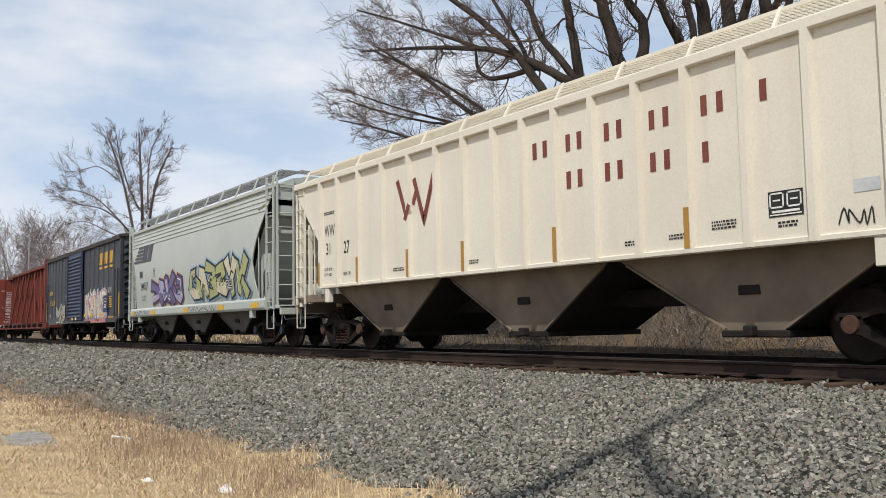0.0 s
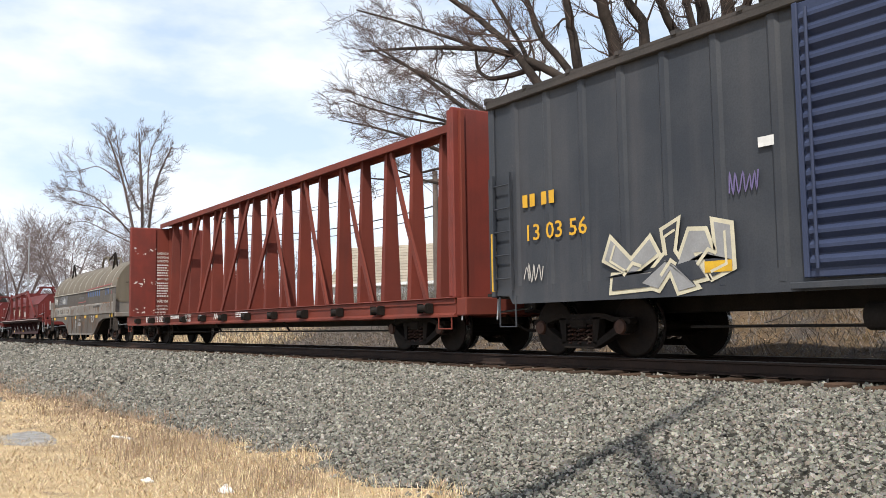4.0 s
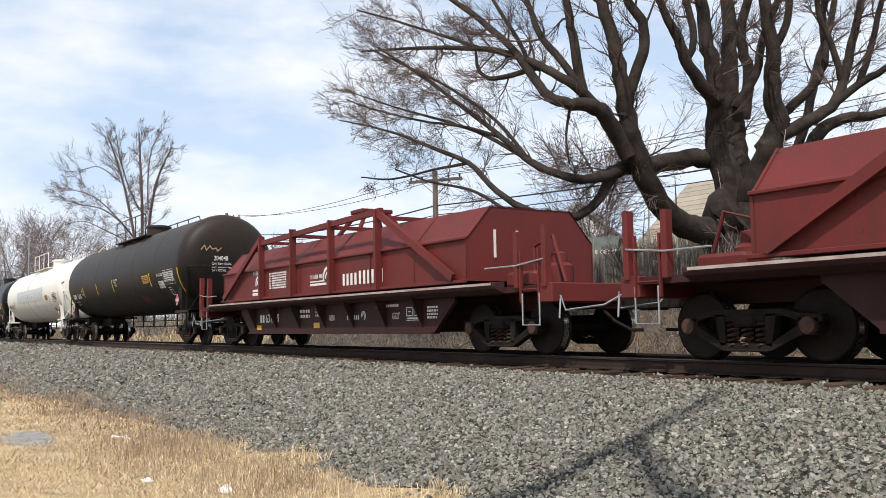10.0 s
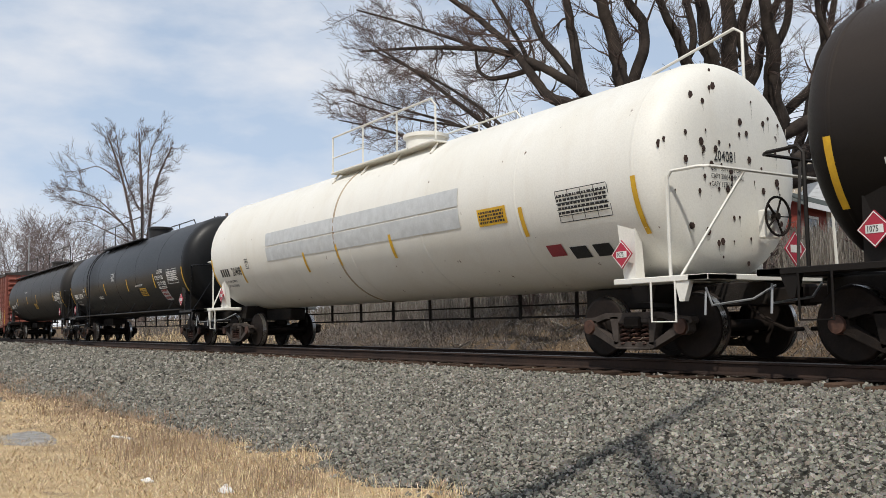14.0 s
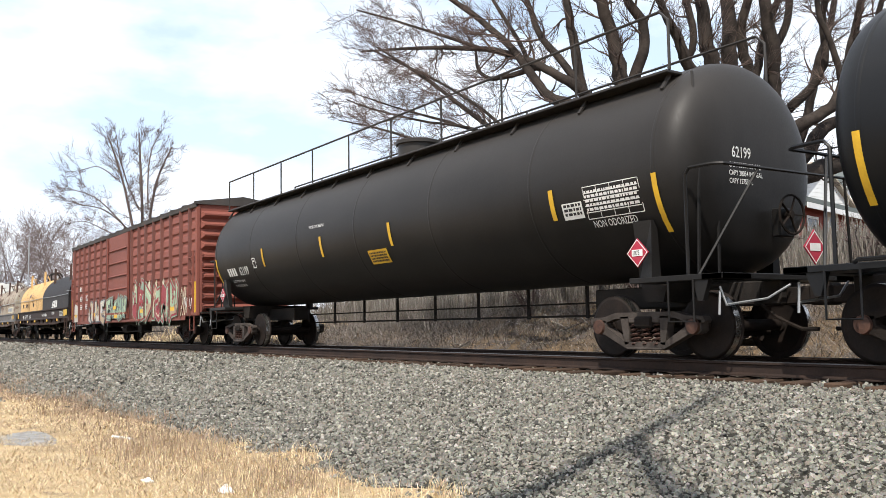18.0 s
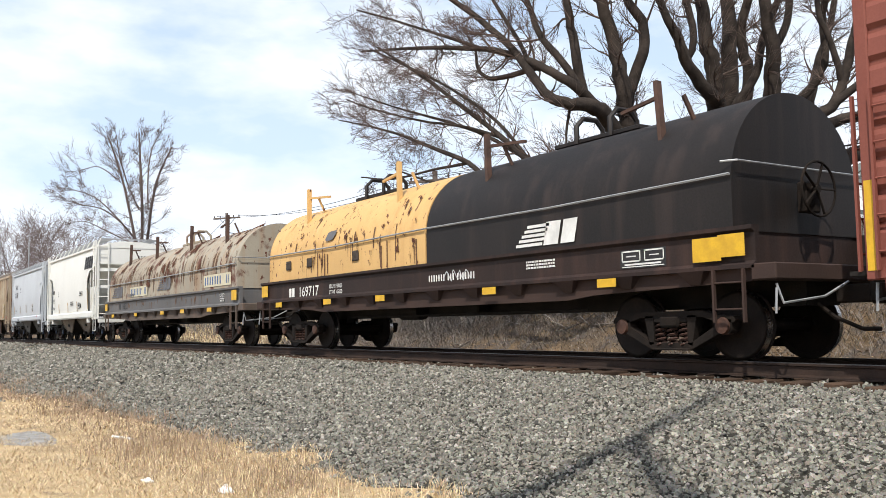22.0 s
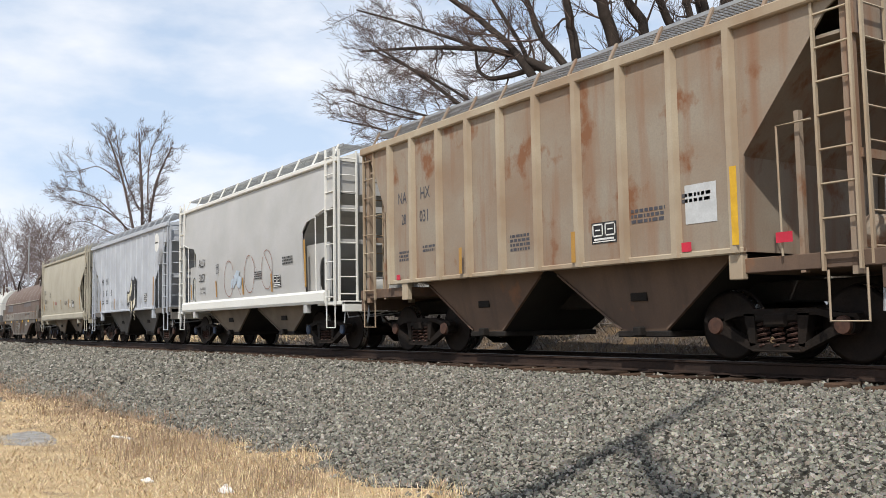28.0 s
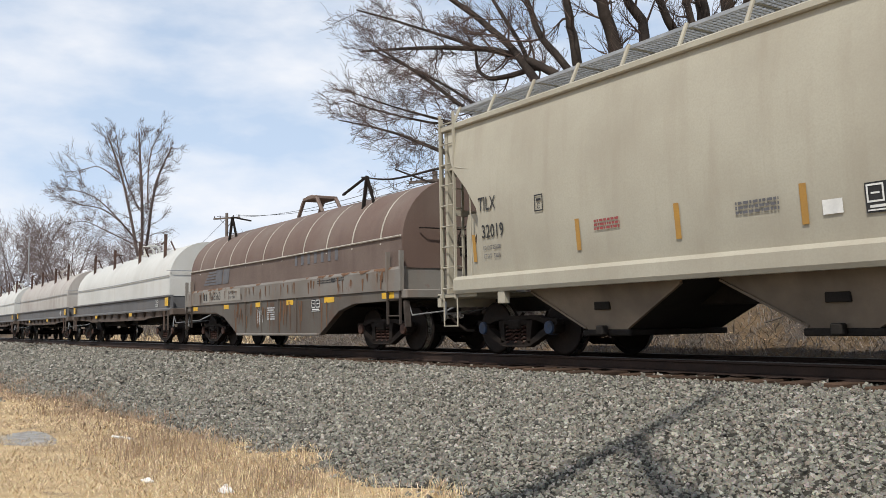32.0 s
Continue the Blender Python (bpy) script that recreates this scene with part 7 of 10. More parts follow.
        part("end_railing", g, trim, car)
        stirrup(car, s * (hs + 0.35), -1.45, 0.52, 1.05, 0.42, trim)
        part("corner_bracket", Geo().prism([(s * (hs + 0.62), 0.78), (s * (hs + 0.70), 0.78), (s * (hs + 0.80), 1.04), (s * (hs + 0.55), 1.04)], "y", -1.44, -1.36), trim, car)
        body = Geo().prism([(s * half_truck - 0.16, 0.80), (s * half_truck + 0.16, 0.80), (s * half_truck + 0.28, 1.14), (s * half_truck - 0.28, 1.14)], "y", -0.85, 0.85)
        part("body_bolster", body, "under", car)
    if ladder_x is not None:
        for lx in ladder_x:
            pts = [(0, -1.62, 1.0)] + [(0, -(R + 0.09) * math.cos(t), zc + (R + 0.09) * math.sin(t)) for t in steps(-0.1, 0.95, 8)]
            lad = part("side_ladder", Geo().tube([(lx - 0.22, y, z) for _, y, z in pts], 0.022, 5).tube([(lx + 0.22, y, z) for _, y, z in pts], 0.022, 5), trim, car)
            for k in range(9):
                t = k / 8 * (len(pts) - 1.001)
                i = int(t)
                p = Vector(pts[i]).lerp(Vector(pts[i + 1]), t - i)
                part("rung", Geo().tube([(lx - 0.22, p.y, p.z), (lx + 0.22, p.y, p.z)], 0.014, 5), trim, lad)
    part("brake_pipe", Geo().box(-hs + 1.8, hs - 1.8, 0.5, 0.54, 0.62, 0.66).box(-hs + 1.8, hs - 1.8, 0.5, 0.54, 0.85, 0.88), "under", car)
    for i in range(9):
        x = -hs + 1.9 + i * (2 * hs - 3.8) / 8
        part("brake_rod_hanger", Geo().bar((x, 0.52, 0.6), (x, 0.52, zc - math.sqrt(max(R * R - 0.27, 0.1))), 0.05), "under", car)
    hand_brake(car, end_half - 0.7, 0.3, 1.95, 0.27, "iron", trim)

    def on_shell(z):
        return -math.sqrt(max(R * R - (z - zc) ** 2, 0.01)) - 0.008
    return car, on_shell


def shell_strip(car, x, z0, z1, w, surf, material="yellow"):
    g, zs = Geo(), steps(z0, z1, 5)
    vs = [(a, surf(z), z) for z in zs for a in (x, x + w)]
    g.add(vs, [(2 * i, 2 * i + 1, 2 * i + 3, 2 * i + 2) for i in range(5)], True)
    return part("reflector", g, material, car, "yellow reflective strip")


def placard(car, x, y, z, r=0.20, facing="side"):
    """A diamond hazard placard with its number."""
    def P(a, b, off):
        return (x + a, y - off, z + b) if facing == "side" else (x + off, y + a, z + b)
    ring = [(0, -r), (r, 0), (0, r), (-r, 0)]
    g = Geo().add([P(a * 1.0, b * 1.0, 0) for a, b in ring] + [P(a, b, 0.015) for a, b in ring], [(0, 1, 2, 3), (4, 5, 6, 7), (0, 1, 5, 4), (1, 2, 6, 5), (2, 3, 7, 6), (3, 0, 4, 7)])
    p = part("hazard_placard", g, "placard_red", car, "red diamond hazard placard with white number panel")
    part("placard_panel", Geo().add([P(a, b, 0.02) for a, b in ((-r * 0.5, -r * 0.22), (r * 0.5, -r * 0.22), (r * 0.5, r * 0.22), (-r * 0.5, r * 0.22))], [(0, 1, 2, 3)]), "white", p)
    part("placard_border", Geo().add([P(a * k, b * k, 0.02) for k in (0.95, 0.87) for a, b in ring], [(i, (i + 1) % 4, 4 + (i + 1) % 4, 4 + i) for i in range(4)]), "white", p)
    if facing == "side":
        words(p, "1075", x - r * 0.44, z - r * 0.15, r * 0.32, y - 0.024, "black", 0.75)
    return p


M["placard_red"] = surface("red placard", (0.42, 0.03, 0.06), (0.36, 0.03, 0.05), 4, 0.5, 0, 0)
# the dark shells blend into a lighter tone towards the top
M["tank_brown"] = surface("brownish black tank paint", (0.0085, 0.007, 0.006), (0.013, 0.0105, 0.009), 0.6, 0.50, 0, 0.05, streak=0.2, streak_colour=(0.018, 0.015, 0.013), gloss=0.16, upper_tone=(3.0, 0.75, (0.042, 0.033, 0.027)))
M["tank_black"] = surface("satin black tank paint", (0.007, 0.0075, 0.0085), (0.011, 0.0115, 0.013), 0.6, 0.40, 0, 0.05, streak=0.15, streak_colour=(0.018, 0.018, 0.018), gloss=0.18, upper_tone=(3.3, 0.7, (0.028, 0.028, 0.028)))
M["tank_grey"] = surface("greyish black tank paint", (0.011, 0.0102, 0.0098), (0.018, 0.0167, 0.0158), 0.6, 0.48, 0, 0.05, streak=0.3, streak_colour=(0.024, 0.022, 0.021), gloss=0.18, upper_tone=(2.95, 0.75, (0.042, 0.038, 0.035)))
M["tank_white"] = surface("chalky white tank paint", (0.76, 0.75, 0.70), (0.70, 0.68, 0.61), 0.5, 0.5, 0, 0.05, streak=0.12, streak_colour=(0.45, 0.36, 0.26), spots=0.15, rust_colour=(0.10, 0.05, 0.03))

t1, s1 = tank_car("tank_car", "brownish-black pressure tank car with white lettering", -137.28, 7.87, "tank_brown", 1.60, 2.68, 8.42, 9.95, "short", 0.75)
t2, s2 = tank_car("tank_car", "white rust-spotted pressure tank car", -157.06, 7.85, "tank_white", 1.60, 2.66, 8.42, 9.95, "short", 0.75, frame_mat="iron_light")
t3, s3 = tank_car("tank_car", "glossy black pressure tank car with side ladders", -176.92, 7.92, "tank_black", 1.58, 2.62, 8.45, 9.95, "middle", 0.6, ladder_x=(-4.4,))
t4, s4 = tank_car("tank_car", "greyish-black tank car with a full-length running board", -196.84, 7.84, "tank_grey", 1.52, 2.66, 8.5, 9.95, "long", 0.2, frame_mat="iron_light")


# ---- coil cars ----
def hood(car, x0, x1, yb, zb, zt, paint, rings=(), end_flat=True, label="", wire=True, band="galv", skirt=None):
    """A round-topped steel cover: upright sides that bend over into a barrel roof."""
    R = yb
    zc = zt - R * 0.98
    arc = [(-R * math.cos(a), zc + R * 0.98 * math.sin(a)) for a in steps(0.0, math.pi, 22)]
    poly = [(-yb, zb)] + arc + [(yb, zb)]
    g = Geo()
    n = len(poly)
    vs = [(x, y, z) for x in (x0, x1) for y, z in poly]
    g.add(vs, [(i, i + 1, n + i + 1, n + i) for i in range(n - 1)], True)
    g.add([(x0, y, z) for y, z in poly], [tuple(range(n))])
    g.add([(x1, y, z) for y, z in poly], [tuple(range(n))])
    h = part("hood", g, paint, car, label)
    for x in rings:
        rg = Geo()
        m = [(y * 1.006, zb + (z - zb) * 1.004) for y, z in poly[1:-1]]
        vs = [(a, y, z) for a in (x - 0.03, x + 0.03) for y, z in m]
        k = len(m)
        rg.add(vs, [(i, i + 1, k + i + 1, k + i) for i in range(k - 1)], True)
        part("hood_seam", rg, band, h)
    if wire:
        zw = zc + 0.12
        part("tie_cable", Geo().tube([(x0, -yb - 0.03, zw), ((x0 + x1) / 2, -yb - 0.035, zw - 0.03), (x1, -yb - 0.03, zw)], 0.018, 5), band, h)
    if skirt:
        part("hood_skirt", Geo().box(x0 + 0.01, x1 - 0.01, -yb - 0.006, -yb - 0.002, zb + 0.01, zc + 0.10), skirt, h, "darker upright side of the hood")
    return h, (lambda z: (-yb if z < zc else -math.sqrt(max(R * R - ((z - zc) / 0.98) ** 2, 0.01))) - 0.012)


def lift_frame(car, x, zt, s, material, tall=0.42):
    """A V-shaped guide post with its long locating arm on a hood's shoulder."""
    part("guide_post", Geo().bar((x - 0.10, -0.95, zt - 0.55), (x - 0.04, -0.85, zt + tall), 0.07, 0.05).bar((x + 0.28, -0.80, zt - 0.40), (x - 0.04, -0.85, zt + tall), 0.06, 0.04)
         .bar((x - 0.04, -0.85, zt + tall), (x + s * 1.3, -0.80, zt + tall - 0.25), 0.05, 0.04), material, car)


def lift_arch(car, x, zt, material, w=0.6):
    g = Geo()
    for y in (-0.28, 0.28):
        g.tube([(x - w, y, zt - 0.02), (x - w * 0.55, y, zt + 0.38), (x - w * 0.2, y, zt + 0.46), (x + w * 0.2, y, zt + 0.46), (x + w * 0.55, y, zt + 0.38), (x + w, y, zt - 0.02)], 0.05, 6)
    g.box(x - w * 0.5, x + w * 0.5, -0.34, 0.34, zt + 0.38, zt + 0.47, 0.02)
    part("lifting_arch", g, material, car)


def fishbelly_coil(name, label, centre, hood_paint, sill_paint, body_paint):
    """A coil car with one long round hood over a deep-bellied body."""
    car = new_car(name, label, "coil car", centre, 5.18, 7.25, body_paint)
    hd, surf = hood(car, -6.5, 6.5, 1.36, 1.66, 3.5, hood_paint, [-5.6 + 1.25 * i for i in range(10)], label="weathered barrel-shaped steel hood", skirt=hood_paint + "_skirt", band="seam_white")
    for s in (-1, 1):
        part("side_sill", Geo().prism([(s * 1.30, 1.22), (s * 1.47, 1.22), (s * 1.47, 1.62), (s * 1.42, 1.68), (s * 1.30, 1.68)], "x", -6.55, 6.55), sill_paint, car)
        body = [(-6.4, 1.22), (-6.4, 1.02), (-4.0, 0.98), (-3.3, 0.84), (-2.2, 0.33), (2.9, 0.33), (3.9, 0.86), (4.6, 1.0), (6.4, 1.02), (6.4, 1.22)]
        part("body_side", Geo().prism(body, "y", s * 1.30, s * 1.44), body_paint, car)
        part("bottom_rail", Geo().box(-2.2, 2.9, s * 1.46 - 0.03, s * 1.46 + 0.03, 0.32, 0.38, 0.01), sill_paint, car)
        for x in (-1.6, -0.5, 0.6, 1.7):
            part("body_stiffener", Geo().box(x - 0.02, x + 0.02, min(s * 1.44, s * 1.47), max(s * 1.44, s * 1.47), 0.36, 1.22), body_paint, car)
    part("trough", Geo().prism([(-2.2, 0.35), (2.9, 0.35), (4.0, 0.95), (-3.4, 0.95)], "y", -1.3, 1.3), "under", car)
    part("frame", Geo().box(-6.6, 6.6, -0.4, 0.4, 0.78, 1.1, 0.02).box(-6.5, 6.5, -1.3, 1.3, 1.02, 1.2), "under", car)
    for s in (-1, 1):
        part("end_wall", Geo().box(min(s * 6.42, s * 6.48), max(s * 6.42, s * 6.48), -1.29, 1.29, 1.2, 1.67), sill_paint, car)
        part("end_sill", Geo().box(min(s * 6.3, s * 6.8), max(s * 6.3, s * 6.8), -1.45, 1.45, 1.05, 1.22, 0.015), sill_paint, car)
        cage = Geo()
        for x in (6.1, 6.62):
            cage.bar((s * x, -1.46, 1.2), (s * x, -1.46, 1.98), 0.09, 0.05)
        cage.bar((s * 6.1, -1.46, 1.3), (s * 6.62, -1.46, 1.3), 0.05, 0.20)
        part("side_rail", cage, sill_paint, car)
        ladder(car, s * 6.1, s * 6.58, -1.47, 0.55, 1.2, 2, "iron_light")
        part("step_brace", Geo().bar((s * 6.7, -1.4, 1.0), (s * 6.75, -1.4, 0.5), 0.12, 0.05), "iron_light", car)
        lift_frame(car, s * 4.2, 3.42, -1 if s > 0 else 1, "iron")
        hand_iron(car, [(s * 6.55, -1.0, 2.45), (s * 6.62, -0.9, 2.45), (s * 6.62, 0.9, 2.45), (s * 6.55, 1.0, 2.45)], "iron")
    rng = random.Random(int(-centre))
    for k in range(34):
        x, w, h = rng.uniform(-6.4, 6.0), rng.uniform(0.05, 0.4), rng.uniform(0.02, 0.09)
        decal(car, [[(x, 1.675), (x + w, 1.675), (x + w * rng.uniform(0.6, 0.9), 1.675 - h * 0.7), (x + w * rng.uniform(0.2, 0.5), 1.675 - h), (x + w * 0.1, 1.675 - h * 0.4)]], lambda z, k=k: (-1.4735 if z < 1.62 else -1.4735 + (z - 1.62) * 0.833) - 0.0003 * k, "rust_run", "rust_stain", "brown rust bleeding over the sill")
    lift_arch(car, 0.0, 3.48, hood_paint, 0.75)
    hand_brake(car, 6.75, 0.1, 2.2, 0.33, "iron", "under")
    return car, surf


def twin_hood_coil(name, label, centre, paints, sill_paint, lower_paint, half_truck=6.0, L=7.3, end_half=8.45, windows=False, two=True, band="galv"):
    """A coil car on a straight flat frame with round hoods."""
    car = new_car(name, label, "coil car", centre, half_truck, end_half, sill_paint)
    spans = [(-L, 0.22, paints[0]), (0.26, L, paints[1])] if two else [(-L, L, paints[0])]
    surf = None
    for a, b, p in spans:
        hd, surf = hood(car, a, b, 1.33, 1.64, 3.52, p, (), label="barrel-shaped steel hood with dents and stains", band=band)
        mid = (a + b) / 2
        g = Geo()
        for x in (mid - 0.4, mid + 0.4):
            g.tube([(x, -0.3, 3.50), (x, -0.3, 3.80), (x, -0.15, 3.95), (x, 0.15, 3.95), (x, 0.3, 3.80), (x, 0.3, 3.50)], 0.045, 6)
        g.box(mid - 1.0, mid + 1.0, -0.28, 0.28, 3.51, 3.58, 0.01)
        part("lifting_arch", g, p if not two else paints[1], hd)
        for x, sd in ((a + (b - a) * 0.22, 1), (a + (b - a) * 0.80, -1)) if two else ((a + (b - a) * 0.13, 1), (a + (b - a) * 0.38, 1), (a + (b - a) * 0.65, 1), (a + (b - a) * 0.88, -1)):
            g = Geo().bar((x, -0.98, 2.96), (x - 0.12, -0.92, 3.92), 0.10, 0.07).bar((x - 0.1, -0.9, 3.70), (x + sd * 0.9, -0.85, 3.62), 0.05, 0.05).bar((x + 0.35, -0.72, 3.3), (x + 0.3, -0.86, 3.64), 0.05, 0.05)
            part("guide_post", g, p if p == "hood_yellow" else "guide_rust", hd, "yellow guide post" if p == "hood_yellow" else "rusty brown guide post")
        if windows and p == paints[0]:
            for x in (a + 1.1, a + 2.3, a + 4.6):
                part("inspection_plate", Geo().box(x, x + 0.28, -1.365, -1.335, 1.92, 2.14, 0.02), "iron_light", hd)
    for s in (-1, 1):
        part("side_sill", Geo().prism([(s * 1.30, 1.15), (s * 1.42, 1.15), (s * 1.42, 1.20), (s * 1.38, 1.24), (s * 1.38, 1.58), (s * 1.44, 1.62), (s * 1.44, 1.67), (s * 1.30, 1.67)], "x", -L - 0.35, L + 0.35), sill_paint, car)
        belly = [(-L - 0.3, 1.16), (-L - 0.3, 1.0), (-half_truck - 1, 0.98), (-half_truck + 1.2, 0.92), (-half_truck + 1.8, 0.86), (half_truck - 1.8, 0.86), (half_truck - 1.2, 0.92), (half_truck + 1, 0.98), (L + 0.3, 1.0), (L + 0.3, 1.16)]
        part("lower_sill", Geo().prism(belly, "y", s * 1.26, s * 1.33), lower_paint, car)
        for x in steps(-L + 0.6, L - 0.6, 11):
            part("stake_pocket", Geo().add([(x - 0.22, s * 1.33, 1.15), (x + 0.22, s * 1.33, 1.15), (x + 0.22, s * 1.46, 1.15), (x - 0.22, s * 1.46, 1.15), (x - 0.08, s * 1.33, 0.98), (x + 0.08, s * 1.33, 0.98), (x + 0.08, s * 1.36, 0.98), (x - 0.08, s * 1.36, 0.98)],
                                           [(0, 1, 2, 3), (4, 5, 6, 7), (0, 1, 5, 4), (2, 3, 7, 6), (0, 3, 7, 4), (1, 2, 6, 5)]), lower_paint, car)
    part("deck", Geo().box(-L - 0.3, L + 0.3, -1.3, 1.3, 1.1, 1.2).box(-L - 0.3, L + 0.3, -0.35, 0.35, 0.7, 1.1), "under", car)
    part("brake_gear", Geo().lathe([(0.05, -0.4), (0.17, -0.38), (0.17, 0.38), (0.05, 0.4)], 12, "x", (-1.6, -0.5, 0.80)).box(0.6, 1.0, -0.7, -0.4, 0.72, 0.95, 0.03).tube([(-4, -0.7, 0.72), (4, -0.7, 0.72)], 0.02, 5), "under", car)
    for s in (-1, 1):
        part("end_wall", Geo().box(min(s * (L - 0.08), s * (L - 0.02)), max(s * (L - 0.08), s * (L - 0.02)), -1.29, 1.29, 1.2, 1.66), sill_paint, car)
        part("end_sill", Geo().box(min(s * (L + 0.3), s * (L + 0.65)), max(s * (L + 0.3), s * (L + 0.65)), -1.42, 1.42, 1.0, 1.2, 0.015), lower_paint, car)
        decal(car, [rect(s * (L + 0.05) - 0.2, 1.3, 0.4, 0.28)], -1.446, "yellow", "reflector", "square yellow reflector plate")
        ladder(car, s * (L + 0.2), s * (L - 0.25), -1.43, 0.5, 1.15, 2, lower_paint)
        hand_iron(car, [(s * (L - 0.1), -1.40, 2.5), (s * (L + 0.08), -1.3, 2.5), (s * (L + 0.08), 1.3, 2.5)], band)
    hand_brake(car, L + 0.25, 0.0, 2.2, 0.36, "iron", "iron")
    return car, surf


def slab_hood_coil(name, label, centre, half_truck=6.48):
    """A coil car with one angular hood framed by posts and slanting struts."""
    car = new_car(name, label, "coil car", centre, half_truck, half_truck + 2.45, "shield")
    L = 6.0
    side = [(-1.47, 1.28), (-1.47, 2.02), (-1.38, 2.1), (-0.92, 2.62), (0.92, 2.62), (1.38, 2.1), (1.47, 2.02), (1.47, 1.28)]
    g = Geo()
    n = len(side)
    vs = [(x, y, z) for x in (-L, L) for y, z in side]
    g.add(vs, [(i, (i + 1) % n, n + (i + 1) % n, n + i) for i in range(n)] + [tuple(range(n))[::-1], tuple(range(n, 2 * n))])
    hd = part("hood", g, "shield", car, "maroon angular steel coil hood, scuffed along the top")
    for x in steps(-L, L, 7):
        rg = Geo()
        m = [(y * 1.008, 1.28 + (z - 1.28) * 1.008) for y, z in side]
        vs = [(a, y, z) for a in (x - 0.025, x + 0.025) for y, z in m]
        rg.add(vs, [(i, i + 1, n + i + 1, n + i) for i in range(n - 1)])
        part("hood_seam", rg, "shield", hd)
    part("hood_lip", Geo().box(-L - 0.02, L + 0.02, -1.53, -1.47, 2.0, 2.05, 0.01), "shield", hd)
    part("hood_foot", Geo().box(-L - 0.05, L + 0.05, -1.56, -1.47, 1.24, 1.30, 0.01), "shield", hd)
    # outside frame
    for i, x in enumerate((-3.05, -1.1, 0.95, 3.05)):
        for sy in (-1, 1):
            part("frame_post", Geo().bar((x, sy * 1.56, 1.24), (x, sy * 1.56, 2.86), 0.15, 0.08), "shield", car)
        part("cross_tie", Geo().bar((x, -1.54, 2.70), (x, 1.54, 2.70), 0.07, 0.08), "shield", car)
    for sy in (-1, 1):
        part("top_rail", Geo().bar((-3.2, sy * 1.55, 2.68), (3.2, sy * 1.55, 2.82), 0.09, 0.12), "shield", car)
        for s in (-1, 1):
            part("slant_strut", Geo().bar((s * 3.05, sy * 1.57, 2.80), (s * 5.75, sy * 1.57, 1.34), 0.08, 0.14), "shield", car)
    g = Geo()
    for y in (-0.55, 0.55):
        g.tube([(-0.55, y * 1.2, 2.62), (-0.22, y * 0.5, 3.22), (0.22, y * 0.5, 3.22), (0.55, y * 1.2, 2.62)], 0.055, 6)
    g.box(-0.3, 0.3, -0.42, 0.42, 3.18, 3.28, 0.02)
    part("lifting_arch", g, "shield", car)
    for s in (-1, 1):
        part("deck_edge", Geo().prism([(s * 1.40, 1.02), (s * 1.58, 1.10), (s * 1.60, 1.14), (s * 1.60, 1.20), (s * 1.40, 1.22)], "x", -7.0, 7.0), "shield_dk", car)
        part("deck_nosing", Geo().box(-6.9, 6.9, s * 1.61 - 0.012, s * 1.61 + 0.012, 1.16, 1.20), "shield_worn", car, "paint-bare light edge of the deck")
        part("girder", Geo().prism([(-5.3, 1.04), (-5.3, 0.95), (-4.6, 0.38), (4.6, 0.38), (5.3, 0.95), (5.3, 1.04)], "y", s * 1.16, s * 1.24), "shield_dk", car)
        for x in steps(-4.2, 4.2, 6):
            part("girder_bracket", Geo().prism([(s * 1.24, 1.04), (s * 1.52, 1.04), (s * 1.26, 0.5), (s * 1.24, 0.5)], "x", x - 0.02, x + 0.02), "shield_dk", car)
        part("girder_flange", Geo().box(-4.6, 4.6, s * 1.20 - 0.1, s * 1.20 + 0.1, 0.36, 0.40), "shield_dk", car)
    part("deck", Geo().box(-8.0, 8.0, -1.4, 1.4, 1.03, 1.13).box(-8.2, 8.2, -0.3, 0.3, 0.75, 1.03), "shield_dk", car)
    for s in (-1, 1):
        xe = 8.25
        part("end_sill", Geo().box(min(s * 7.9, s * xe), max(s * 7.9, s * xe), -1.45, 1.45, 0.85, 1.15, 0.015), "shield", car)
        for px, ptop in ((7.4, 2.0), (8.1, 2.05)):
            part("end_post", Geo().bar((s * px, -1.42, 1.1), (s * px, -1.42, ptop), 0.12, 0.10), "shield", car)
        hand_iron(car, [(s * 6.6, -1.5, 1.45), (s * 7.4, -1.48, 1.45), (s * 8.1, -1.48, 1.52)], "galv")
        stirrup(car, s * 7.75, -1.46, 0.5, 1.0, 0.42, "galv")
        ladder(car, s * 7.5, s * 7.95, -1.45, 0.85, 1.7, 2, "shield")
        gi = Geo().box(min(s * 6.003, s * 6.03), max(s * 6.003, s * 6.03), -0.86, -0.82, 1.7, 2.2).box(min(s * 6.003, s * 6.03), max(s * 6.003, s * 6.03), -0.36, -0.32, 1.7, 2.2)
        part("hood_grab", gi, "white", hd, "white-painted grab irons on the hood's end")
        g = Geo().lathe([(0.24, 1.13), (0.24, 1.5), (0.15, 1.56), (0.15, 1.72), (0.05, 1.75)], 14, "z", (s * 7.0, -0.2, 0)).box(s * 6.9 - 0.4, s * 6.9 + 0.4, -1.0, -0.6, 1.13, 1.4, 0.05).tube([(s * 6.7, -0.5, 1.2), (s * 6.7, -0.5, 1.85), (s * 7.2, -0.5, 2.0), (s * 7.5, -0.5, 1.2)], 0.03, 6)
        part("brake_stand", g, "shield", car)
    return car


